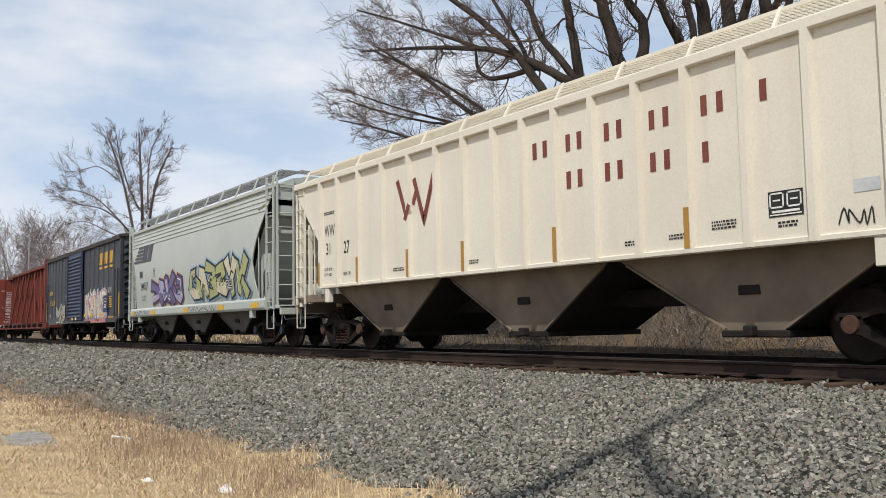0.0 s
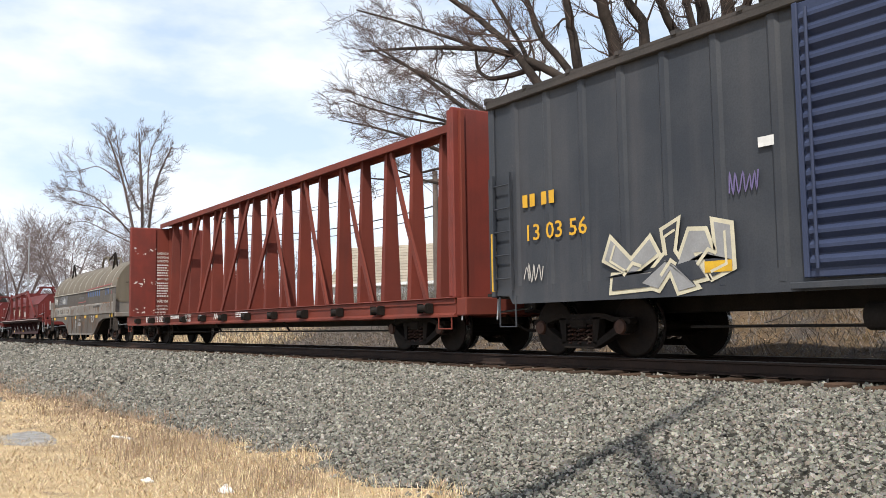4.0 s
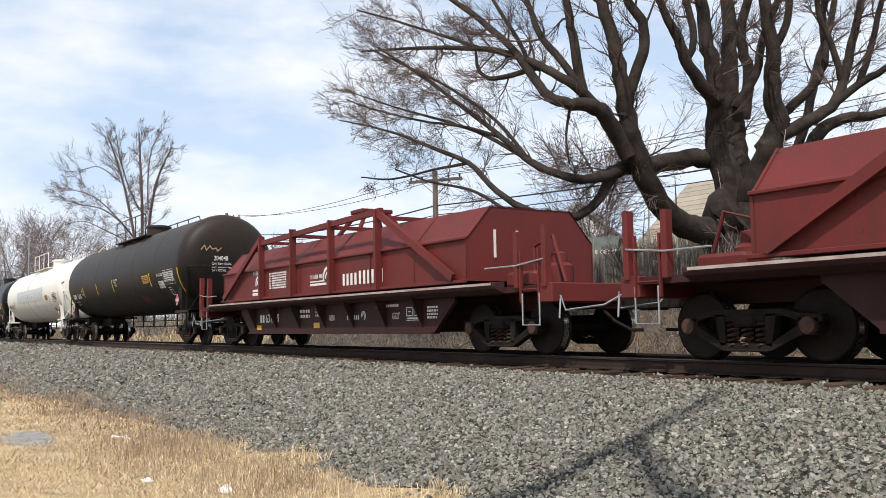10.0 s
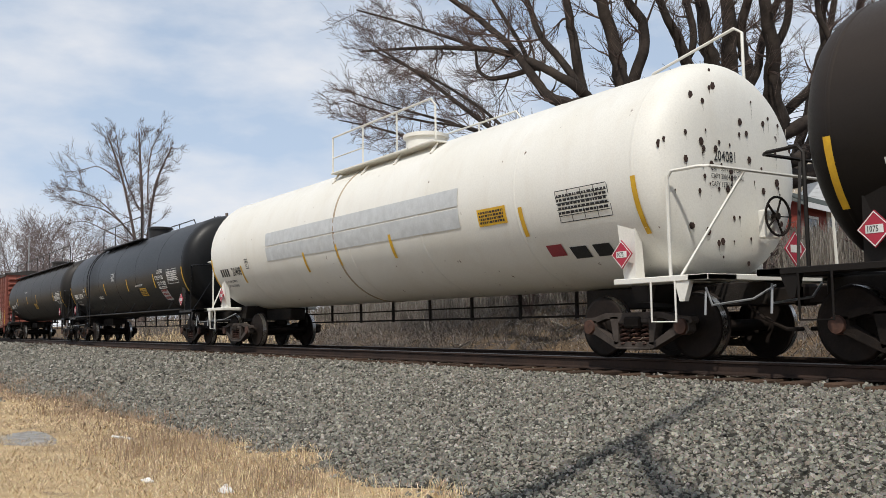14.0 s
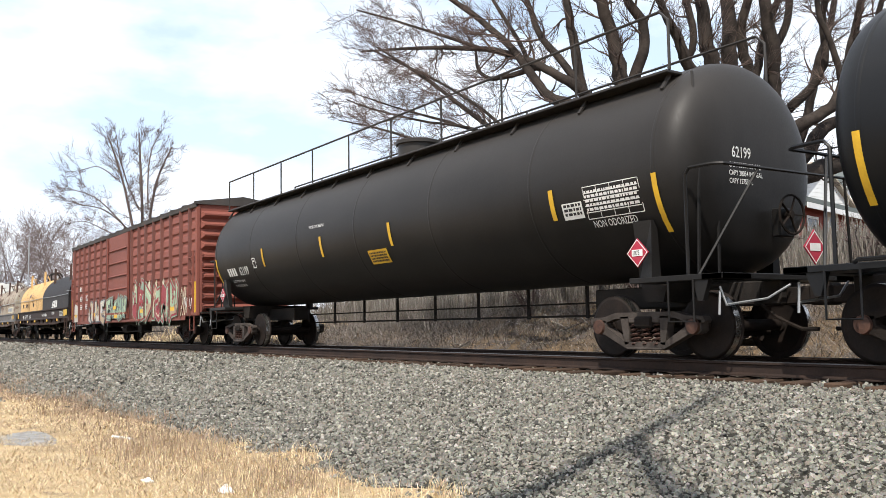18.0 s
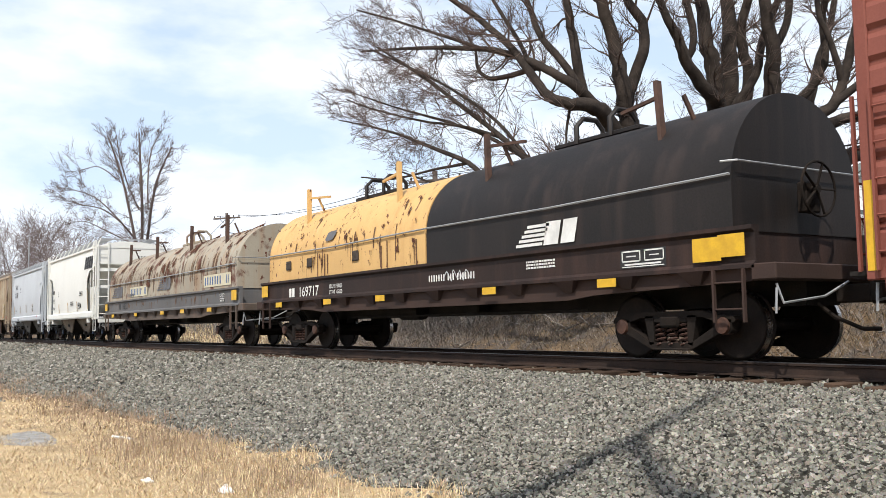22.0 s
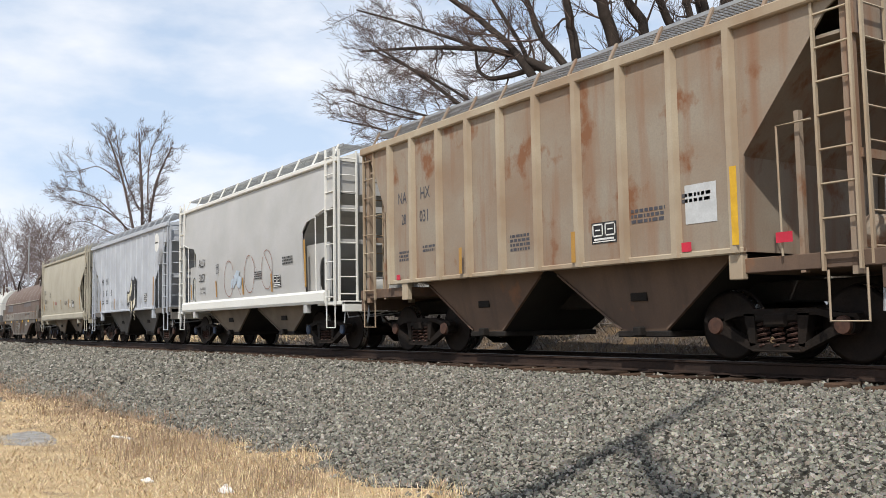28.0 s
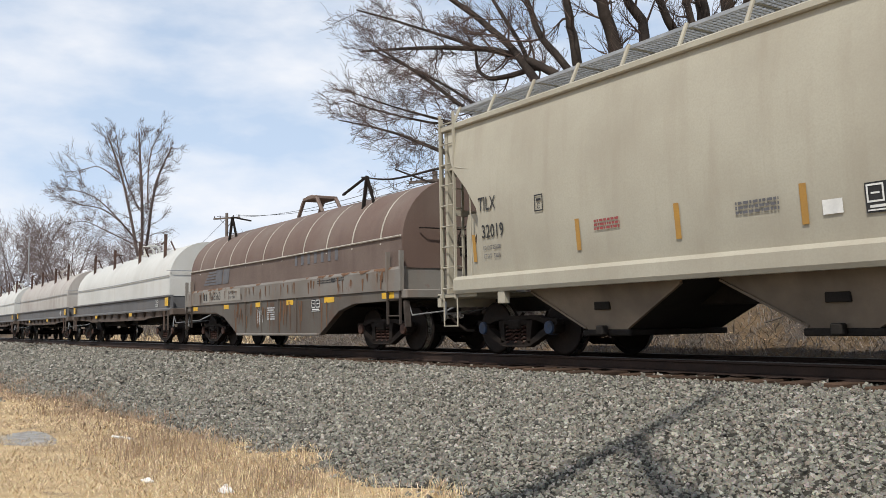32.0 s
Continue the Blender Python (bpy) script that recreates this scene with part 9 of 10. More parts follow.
for k, (z, r) in enumerate(((2.98, 5), (2.28, 6))):
    g = Geo()
    rng_s = random.Random(k)
    for i in range(r):
        a = -0.41
        while a < -0.02:
            wdt = rng_s.uniform(0.03, 0.07)
            g.add([(-10.944, a, z - i * 0.10), (-10.944, min(a + wdt, 0.10), z - i * 0.10), (-10.944, min(a + wdt, 0.10), z - i * 0.10 + 0.05), (-10.944, a, z - i * 0.10 + 0.05)], [(0, 1, 2, 3)])
            a += wdt + 0.025
    tagged(part("small_print", g, "white", post_sign), kind="stuff")
rng_s = random.Random(77)
scr = Geo()
for _ in range(46):
    zc_, yc_ = rng_s.choice((3.6, 3.45, 2.25, 2.3, 1.2)) + rng_s.gauss(0, 0.06), rng_s.uniform(-1.3, -0.45)
    r_ = rng_s.uniform(0.01, 0.05)
    scr.add([(-10.893, yc_ + r_ * rng_s.uniform(0.5, 1.4) * math.cos(a), zc_ + 0.6 * r_ * math.sin(a)) for a in (0, 1.2, 2.4, 3.6, 4.9)], [(0, 1, 2, 3, 4)])
tagged(part("paint_scrape", scr, "white", beamcar), "bare scraped spots on the bulkhead", kind="stuff")


# round-hooded coil cars with a belly
def belly_marks(car, surf, digits, faded):
    S = at_depth(surf, 0.004)
    Y2 = -1.474
    stripe_logo(car, -5.25, 1.80, 2.25, 0.42, S, "grey_letter")
    decal(car, [rect(-5.05, 1.29, 3.1, 0.32)], Y2, "number_ground", "number_panel", "pale cleaned panel behind the number")
    bars(car, -4.95, 1.34, 0.20, (2,), Y2 - 0.003, "black")
    words(car, digits, -4.35, 1.34, 0.22, Y2 - 0.003, "black", 0.92)
    words(car, "LD LMT 226100", -2.85, 1.48, 0.075, Y2 - 0.003, "black", 0.72)
    words(car, "LT WT   59900", -2.85, 1.34, 0.075, Y2 - 0.003, "black", 0.72)
    words(car, "CS 19", 5.78, 1.40, 0.10, Y2, "black", 0.95)
    if not faded:
        bars(car, 1.40, 2.0, 0.27, (7,), S, "blue_letter", 0.48, 0.85, "name_bar")
        bars(car, 4.72, 2.0, 0.30, (3,), S, "blue_letter", 0.35, 0.45, "name_bar")
        bars(car, -0.45, 1.94, 0.11, (12,), S, "grey_letter", 0.25, 0.6, "name_bar")
        decal(car, stroke([(-0.6, 1.80), (0.95, 1.82), (1.15, 2.33), (5.75, 2.42), (5.75, 1.95)], 0.035), S, "red_line", "red_line")
        scribble(car, -6.2, 1.82, 0.8, 0.36, at_depth(surf, 0.01), "white", 41, 0.035, 9)
        scribble(car, -4.25, 1.82, 0.9, 0.3, at_depth(surf, 0.01), "white", 42, 0.035, 8)
    else:
        bars(car, 1.40, 2.0, 0.27, (7,), S, "grey_letter", 0.48, 0.85, "name_bar")
    label_plate(car, 2.52, 0.86, 0.46, 0.30, -1.446)
    for x, w in ((1.1, 0.4), (3.2, 0.5), (5.82, 0.7), (-3.3, 0.4), (-0.9, 0.42), (-6.0, 0.4)):
        decal(car, [rect(x, 1.06, w, 0.12)], -1.447, "yellow", "reflector", "yellow reflective strip")
    lines(car, 2.9, 1.54, 0.9, 2, 0.03, Y2, "black", 8)
    lines(car, 3.6, 1.56, 0.6, 2, 0.03, Y2, "black", 9)
    lines(car, -0.1, 1.0, 0.45, 6, 0.035, -1.446, "pale_panel", 10)
    scribble(car, -0.75, 0.55, 0.35, 0.5, -1.447, "pale_panel", 43, 0.02, 9)


belly_marks(coil1, c1, "165635", False)
belly_marks(coil2, c2, "165563", True)


# maroon coil cars
def swirl(car, x, z, r, y, material, name="emblem"):
    """Ring sections with speed bars: a plain stand-in for a maker's mark."""
    qs = []
    for rr, w in ((r, 0.32 * r), (r * 0.5, 0.22 * r)):
        pts = [(x + rr * math.cos(a), z + rr * math.sin(a)) for a in steps(-1.3, 3.4, 14)]
        qs += stroke(pts, w)
    return decal(car, qs, y, material, name, "white ring-shaped mark with bars")


def shield_marks(car, digits, clean):
    Y, Y2 = -1.475, -1.246
    bars(car, -3.80, 1.90, 0.10, (7,), Y, "white", 0.25, 0.6, "name_bar")
    swirl(car, -3.42, 1.66, 0.20, Y, "white")
    decal(car, [rect(-3.85, 1.36, 0.5, 0.07), rect(-3.85, 1.46, 0.5, 0.06)], Y, "white", "speed_bar")
    lines(car, -2.72, 1.86, 1.05, 7, 0.038, Y, "white", 11)
    swirl(car, 0.62, 1.62, 0.22, Y, "white")
    decal(car, [rect(-0.30, 1.46, 0.85, 0.05), rect(-0.30, 1.54, 0.75, 0.03)], Y, "white", "speed_bar")
    bars(car, -0.28, 1.62, 0.09, (7, 5), Y, "white", 0.15, 0.5, "name_bar")
    bars(car, 1.32, 1.40, 0.25, (4,), Y, "white", 0.12, 0.6, "name_bar")
    bars(car, 2.06, 1.40, 0.28, (6,), Y, "white", 0.10, 0.55, "name_bar")
    bars(car, -3.88, 0.65, 0.20, (2,), Y2, "white", 0.2, 0.6)
    words(car, digits, -3.52, 0.65, 0.22, Y2, "white", 0.95)
    lines(car, -1.68, 0.86, 0.85, 2, 0.075, Y2, "white", 12)
    lines(car, -0.5, 0.92, 0.3, 3, 0.05, Y2, "white", 13)
    words(car, "GBSR", 0.20, 0.66, 0.12, Y2, "white", 0.75)
    bars(car, 1.08, 0.66, 0.10, (7,), Y2, "white", 0.25, 0.6, "name_bar")
    swirl(car, 1.85, 0.74, 0.09, Y2, "white")
    words(car, "G52Y" if not clean else "G52T", 3.06, 0.66, 0.12, Y2, "white", 0.75)
    lines(car, 2.4, 0.9, 0.9, 1, 0.05, Y2, "white", 14)
    label_plate(car, 3.6, 0.60, 0.55, 0.30, Y2)
    lines(car, 4.38, 0.84, 0.35, 4, 0.04, Y2, "white", 15)
    decal(car, [rect(-0.6, 0.50, 0.32, 0.12), rect(-4.1, 0.46, 0.3, 0.12)], Y2 - 0.002, "yellow", "reflector", "yellow reflective strip")
    if not clean:
        decal(car, [blob(random.Random(4), -0.62, 1.42, 0.34, 0.42), blob(random.Random(5), -0.42, 1.5, 0.3, 0.36)], Y - 0.003, "cream_spray", "paint_scrape", "large scraped pale patch on the hood")
        decal(car, [rect(4.9, 0.66, 0.22, 0.2)], Y2 - 0.002, "white", "notice_plate", "white placard on the girder")


shield_marks(cr1, "631472", False)
shield_marks(cr2, "631229", True)


# tank cars
def head_words(car, text, y0, z, h, x, material):
    return words(car, text, y0, z, h, -x, material, 0.75, turn=FACE)


def curved(car, x, z0, w, h, surf, material, name, label="", off=0.0):
    g, zs = Geo(), steps(z0, z0 + h, 5)
    g.add([(a, surf(z) - off, z) for z in zs for a in (x, x + w)], [(2 * i, 2 * i + 1, 2 * i + 3, 2 * i + 2) for i in range(5)], True)
    return part(name, g, material, car, label)


def table_panel(car, x, z, w, h, surf, ink, ground=None):
    p = curved(car, x, z, w, h, surf, ground or ink, "data_table") if ground else part("data_table", Geo(), ink, car)
    S = at_depth(surf, 0.004)
    qs = [rect(x, z + h * k / 5, w, 0.012) for k in range(6)] + [rect(x + w * k / 4, z, 0.012, h) for k in range(5)]
    tagged(decal(p, qs, S, ink, "table_grid"), kind="stuff")
    lines(p, x + 0.03, z + h - 0.09, w - 0.06, 5, h * 0.085, S, ink, 3)


def tank_marks(car, surf, digits, ink, x0, strips, label_x, table_x, table_ground=None, hs=8.42, label_z=2.16):
    S = at_depth(surf, 0.003)
    bars(car, x0, 1.97, 0.21, (4,), S, ink, 0.25, 0.55)
    words(car, digits, x0 + 0.86, 1.97, 0.22, S, ink, 0.85)
    words(car, "LD LMT 163000 LB  74000 KG", x0 + 0.08, 1.80, 0.06, S, ink, 0.8)
    words(car, "LT WT 99000 LB  45000 KG", x0 + 0.08, 1.68, 0.06, S, ink, 0.8)
    frame_box(car, x0 + 1.95, 2.10, 0.22, 0.26, S, ink)
    for x, zl in strips:
        shell_strip(car, x, zl, zl + 0.46, 0.10, S)
    for s in (-1, 1):
        shell_strip(car, s * (hs + 0.02) - 0.05, 1.72, 2.5, 0.09, at_depth(surf, 0.002))
    yl = curved(car, label_x, label_z, 0.78, 0.28, S, "yellow", "warning_label", "yellow label with small print")
    lines(yl, label_x + 0.05, label_z + 0.20, 0.66, 4, 0.034, at_depth(surf, 0.008), "black", 21)
    table_panel(car, table_x, 2.02, 1.1, 0.46, S, ink, table_ground)
    for s in (-1, 1):
        placard(car, s * (hs - 0.38), -1.44, 1.46)
        if s > 0:
            placard(car, hs + 0.95, 0.55, 1.5, 0.24, "end")
    head_words(car, digits, -0.55, 2.72, 0.15, hs + 0.53, ink)
    for k in range(3):
        head_words(car, ("CAPY 33691 US GAL", "CAPY 28054 IMP GAL", "CAPY 127534 L")[k], -0.62, 2.58 - 0.11 * k, 0.07, hs + 0.532, ink)


tank_marks(t1, s1, "204048", "white", -7.85, [(-5.55, 1.98), (-2.95, 2.02), (-0.2, 2.04), (5.12, 2.03)], 4.22, 6.82)
words(t1, "WATER WEIGHT", 0.10, 2.44, 0.07, at_depth(s1, 0.003), "white", 0.8)
words(t1, "299120 LB", 0.14, 2.34, 0.07, at_depth(s1, 0.003), "white", 0.8)
words(t1, "135680 KG", 0.14, 2.24, 0.07, at_depth(s1, 0.003), "white", 0.8)
nod = curved(t1, 6.05, 2.30, 0.68, 0.13, at_depth(s1, 0.003), "black", "notice_panel")
words(t1, "NON-ODORIZED", 6.06, 2.32, 0.09, at_depth(s1, 0.008), "white", 0.70)
lq = curved(t1, 6.08, 1.92, 0.62, 0.24, at_depth(s1, 0.003), "white", "notice_panel", "white stencilled notice")
words(lq, "LIQUEFIED", 6.10, 2.05, 0.08, at_depth(s1, 0.008), "black", 0.72)
words(lq, "PETROLEUM GAS", 6.10, 1.95, 0.07, at_depth(s1, 0.008), "black", 0.60)
frame_box(t1, 6.95, 1.66, 0.34, 0.26, at_depth(s1, 0.003), "white")
scribble(t1, 3.3, 1.45, 0.9, 0.3, at_depth(s1, 0.004), "crimson_spray", 51, 0.03, 10, "faint red sprayed scribble")
tank_marks(t2, s2, "204081", "black", -7.9, [(-6.35, 1.75), (-2.3, 1.80), (-0.6, 1.85), (1.75, 1.85), (5.9, 1.9)], 4.80, 6.82)
curved(t2, -4.4, 2.20, 8.65, 0.34, at_depth(s2, 0.002), "pale_panel", "primer_patch", "long pale grey repainted patch")
curved(t2, -4.4, 2.58, 8.65, 0.32, at_depth(s2, 0.002), "pale_panel", "primer_patch", "long pale grey repainted patch")
for k in range(3):
    curved(t2, 6.25 + 0.5 * k, 1.50 + 0.06 * (k == 0), 0.36, 0.17, at_depth(s2, 0.004), ("crimson_spray", "black", "black")[k], "notice_panel", "weathered stencilled notice")
rng_s = random.Random(61)
spots_g = Geo()
for _ in range(60):
    a_, r0 = rng_s.uniform(0, 6.28), 1.45 * math.sqrt(rng_s.random())
    yy, zz = r0 * math.cos(a_), 2.66 + r0 * math.sin(a_)
    bulge_ = 8.42 + 0.52 * math.sqrt(max(1 - (r0 / 1.6) ** (2 / 0.36), 0)) + 0.012
    w_ = rng_s.uniform(0.012, 0.055)
    spots_g.add([(bulge_, yy + w_ * math.cos(t), zz + w_ * 1.2 * math.sin(t)) for t in (0, 1.05, 2.1, 3.14, 4.2, 5.2)], [(0, 1, 2, 3, 4, 5)])
    spots_g.add([(bulge_, yy - 0.006, zz), (bulge_, yy + 0.006, zz), (bulge_ + 0.01, yy + 0.003, zz - rng_s.uniform(0.05, 0.35)), (bulge_ + 0.01, yy - 0.003, zz - 0.06)], [(0, 1, 2, 3)])
tagged(part("rust_spot", spots_g, M["lower_brown"], t2), "rust spots bleeding down the tank's end", kind="stuff")
part("strap", Geo().lathe([(1.602, -0.62), (1.612, -0.60), (1.612, -0.56), (1.602, -0.54)], 56, "x", (0, 0, 2.66)), M["rusty_rib"], t2, "rust-stained strap round the tank")
tank_marks(t3, s3, "200098", "white", -7.9, [(-5.5, 1.97), (-2.02, 1.96), (1.6, 1.97), (5.2, 1.97)], 3.2, 6.8, hs=8.45, label_z=1.74)
words(t3, "WATER CAPY", -0.68, 2.68, 0.09, at_depth(s3, 0.003), "white", 0.72)
words(t3, "282745 LBS", -0.66, 2.57, 0.09, at_depth(s3, 0.003), "white", 0.72)
words(t3, "128250 KGS", -0.64, 2.46, 0.09, at_depth(s3, 0.003), "white", 0.72)
words(t3, "LIQUEFIED", 5.72, 2.42, 0.13, at_depth(s3, 0.003), "white", 0.75)
words(t3, "PETROLEUM GAS", 5.42, 2.22, 0.13, at_depth(s3, 0.003), "white", 0.66)
words(t3, "NON-ODORIZED", 5.58, 2.02, 0.13, at_depth(s3, 0.003), "white", 0.66)
words(t3, "INCH CERAMIC FIBER INSULATION", 2.75, 2.10, 0.06, at_depth(s3, 0.003), "white", 0.72)
lines(t3, 5.6, 1.95, 0.9, 2, 0.03, at_depth(s3, 0.003), "white", 35)
curved(t3, 5.66, 1.52, 0.72, 0.34, at_depth(s3, 0.003), "pale_panel", "notice_panel", "pale notice panel with faded red print")
lines(t3, 5.72, 1.80, 0.6, 3, 0.075, at_depth(s3, 0.008), "red_line", 36)
lines(t3, -3.3, 1.90, 0.7, 2, 0.04, at_depth(s3, 0.003), "white", 37)
part("side_rail", Geo().tube([(-8.6, -1.52, 1.12), (-8.5, -1.62, 1.14), (8.5, -1.62, 1.14), (8.6, -1.52, 1.12)], 0.024, 6), "tank_black", t3, "long black handrail along the tank's foot")
for x in steps(-7.2, 7.2, 6):
    part("rail_bracket", Geo().bar((x, -1.62, 1.14), (x + 0.12, -1.46, 1.48), 0.035, 0.03), "tank_black", t3)
tank_marks(t4, s4, "62199", "white", -7.78, [(-5.12, 2.1), (-1.68, 2.1), (1.42, 2.1), (6.36, 2.08)], 0.42, 7.12, hs=8.5, label_z=1.80)
words(t4, "WATER CAPY 285650 LB", -2.2, 2.78, 0.07, at_depth(s4, 0.003), "white", 0.72)
words(t4, "NON ODORIZED", 7.18, 1.90, 0.10, at_depth(s4, 0.003), "white", 0.78)
lq = curved(t4, 6.62, 2.06, 0.44, 0.24, at_depth(s4, 0.003), "white", "notice_panel", "white stencilled notice")
lines(lq, 6.66, 2.24, 0.36, 3, 0.04, at_depth(s4, 0.008), "black", 33)
for s in (-1, 1):
    part("side_ladder", Geo().tube([(s * 8.95, -1.2, 1.1), (s * 8.95, -1.12, 2.6), (s * 8.75, -0.95, 3.9)], 0.022, 5).tube([(s * 8.95, -0.8, 1.1), (s * 8.95, -0.75, 2.6), (s * 8.75, -0.6, 3.95)], 0.022, 5), "tank_grey", t4)

# red box car
Y = -1.532
bars(redbox, -7.32, 2.28, 0.20, (2,), Y, "white", 0.3, 0.6)
words(redbox, "463", -7.30, 1.82, 0.25, Y, "white", 0.95)
words(redbox, "107", -6.15, 1.82, 0.25, Y, "white", 0.95)
lines(redbox, -7.2, 1.62, 0.35, 3, 0.05, Y, "white", 41)
lines(redbox, -6.15, 1.62, 0.35, 3, 0.05, Y, "white", 42)
graffiti(redbox, 2.0, 7.2, 0.88, 2.0, Y, ("mint_spray", "crimson_spray", "teal_spray", "mint_spray", "buff_spray"), "crimson_spray", "teal_spray", 71, 9, "green and crimson graffiti with pale spikes", "cream_spray", 6, 3)
graffiti(redbox, -5.4, -1.9, 0.82, 1.72, Y, ("buff_spray", "silver_spray"), "grey_letter", None, 72, 5, "buff and grey graffiti lettering shapes", "cream_spray", 0, 0)
graffiti(redbox, -1.7, 1.3, 1.0, 1.72, -1.645, ("mint_spray", "teal_spray"), "grey_letter", "teal_spray", 73, 5, "green graffiti on the sliding door", "cream_spray", 0, 0)
scribble(redbox, 7.3, 1.2, 1.1, 0.7, Y, "cream_spray", 74, 0.04, 8)
scribble(redbox, 8.0, 1.15, 0.9, 0.35, Y - 0.002, "white", 75, 0.04, 8)
scribble(redbox, 7.5, 0.95, 0.9, 0.3, Y - 0.004, "cream_spray", 76, 0.03, 10)
decal(redbox, [blob(random.Random(9), -8.6, 1.2, 1.0, 0.5, 0), rect(-8.6, 0.9, 0.9, 0.3)], Y, "silver_spray", "graffiti", "silver sprayed patches near the corner")
for x in (6.6, 2.9, -4.6, -8.3):
    decal(redbox, [rect(x, 1.12, 0.42, 0.13)], Y - 0.016, "yellow", "reflector", "yellow reflective strip")
decal(redbox, [rect(-0.6, 1.32, 0.5, 0.13), rect(-0.4, 0.98, 0.5, 0.13)], -1.662, "yellow", "reflector", "yellow reflective strip on the door")
part("door_shelf", Geo().box(-1.75, 1.35, -1.66, -1.59, 1.10, 1.20, 0.01), "boxred", redbox)

# two-tone coil car
S = at_depth(cn, 0.004)
stripe_logo(nw, 3.0, 1.74, 1.5, 0.36, S, "white")
bars(nw, 0.40, 1.32, 0.12, (7, 3, 7), -1.386, "white", 0.18, 0.5, "name_bar")
bars(nw, -5.95, 1.25, 0.21, (2,), -1.386, "white", 0.2, 0.65)
words(nw, "169717", -5.40, 1.25, 0.23, -1.386, "white", 1.12)
words(nw, "LDLM 198000", -3.75, 1.38, 0.09, -1.386, "white", 0.85)
words(nw, "LTWT  65000", -3.75, 1.25, 0.09, -1.386, "white", 0.85)
label_plate(nw, 5.40, 1.26, 0.85, 0.26, -1.386)
lines(nw, 3.3, 1.48, 0.7, 3, 0.03, -1.386, "white", 51)
scribble(nw, 0.9, 1.30, 1.0, 0.2, -1.388, "pale_panel", 81, 0.02, 9)
for x in (-6.6, -3.9, -1.5, 2.2, 5.0):
    decal(nw, [rect(x, 1.02, 0.38, 0.12)], -1.464, "yellow", "reflector", "yellow reflective strip")
decal(nw, [blob(random.Random(2), -4.02, 2.46, 0.42, 0.24, 0.5, 9, 0.1)], at_depth(cn, 0.02), "grey_letter", "emblem", "faded dark oval mark on the yellow hood")
decal(nw, [rect(6.75, 1.26, 0.45, 0.3)], -1.45, "yellow", "reflector", "square yellow reflector plate")

# rust-eaten coil car
S = at_depth(cp, 0.004)
stripe_logo(prot, -6.8, 1.80, 1.65, 0.42, S, "grey_letter")
stripe_logo(prot, -0.4, 1.86, 1.6, 0.40, S, "grey_letter")
for x in (-4.0, 4.55):
    decal(prot, [rect(x, 1.76, 2.35, 0.36)], S, "cream_spray", "name_panel", "faded pale name panel")
    bars(prot, x + 0.1, 1.82, 0.24, (7,), at_depth(cp, 0.008), "blue_letter", 0.3, 0.6, "name_bar")
    bars(prot, x + 1.95, 1.82, 0.24, (2,), at_depth(cp, 0.008), "blue_letter", 0.25, 0.35, "name_bar")
bars(prot, -4.4, 1.78, 0.11, (12,), at_depth(cp, 0.016), "grey_letter", 0.2, 0.55, "name_bar")
bars(prot, -5.55, 1.31, 0.22, (2,), -1.386, "black", 0.2, 0.6)
words(prot, "168331", -5.05, 1.31, 0.24, -1.386, "black", 0.88)
label_plate(prot, 6.1, 1.28, 0.40, 0.26, -1.386)
for x in (-6.4, -3.0, 0.4, 2.6, 5.2):
    decal(prot, [rect(x, 1.02, 0.4, 0.12)], -1.464, "yellow", "reflector", "yellow reflective strip")


def corrosion(car, surf, x0, x1, z0, z1, patches, runs, seed, mark):
    """Rust holes and the runs that bleed from them down a curved hood."""
    rng = random.Random(seed)
    for k in range(patches):
        w = mark * rng.uniform(0.3, 1.0) ** 2
        x, z = rng.uniform(x0, x1 - w), rng.uniform(z0, z1)
        g = Geo()
        for q in range(rng.choice((2, 3, 4, 5))):
            d = 0.0036 + 0.0003 * k + 0.00006 * q
            ragged = blob(rng, x + rng.gauss(0, 0.22) * w, z + rng.gauss(0, 0.30) * w, w * rng.uniform(0.2, 0.55), w * rng.uniform(0.25, 0.8), 0.1, 13, 0.30)
            g.add([(a, surf(b) - d, b) for a, b in ragged], [tuple(range(13))])
        part("rust_patch", g, "rust_dark", car)
        if rng.random() < 0.6:
            l = rng.uniform(0.15, 0.5)
            decal(car, [[(x + w * 0.3, z + 0.02), (x + w * 0.7, z + 0.02), (x + w * 0.55, z - l), (x + w * 0.45, z - l)]], at_depth(surf, 0.0016 + 0.00002 * k), "rust_run", "rust_streak")
    for k in range(runs):
        x, z, l, w = rng.uniform(x0, x1), rng.uniform(z0 + 0.25, z0 + 0.75), rng.uniform(0.2, 0.75), rng.uniform(0.015, 0.06)
        zs = steps(z, max(z - l, z0 - 0.25), 4)
        decal(car, [[(x, a), (x + w, a), (x + w * 0.9, b), (x + w * 0.1, b)] for a, b in zip(zs, zs[1:])], at_depth(surf, 0.0003 + 0.00002 * k), "rust_run", "rust_streak")


def streaks(car, y, x0, x1, z0, z1, n, seed, material="rust_run"):
    """Thin rust runs down a flat side."""
    rng = random.Random(seed)
    for k in range(n):
        x, w = rng.uniform(x0, x1), rng.uniform(0.02, 0.10)
        top = z1 - (z1 - z0) * rng.random() ** 2 * 0.5
        low = max(z0, top - (z1 - z0) * rng.uniform(0.25, 0.9))
        decal(car, [[(x, top), (x + w, top), (x + w * rng.uniform(0.5, 0.8), low), (x + w * rng.uniform(0.2, 0.4), low + 0.02)]], y - 0.00025 * k, material, "rust_streak")


M["rust_dark"] = surface("dark flaking rust", (0.085, 0.034, 0.022), (0.13, 0.058, 0.034), 9, 0.9, 0, 0.0)
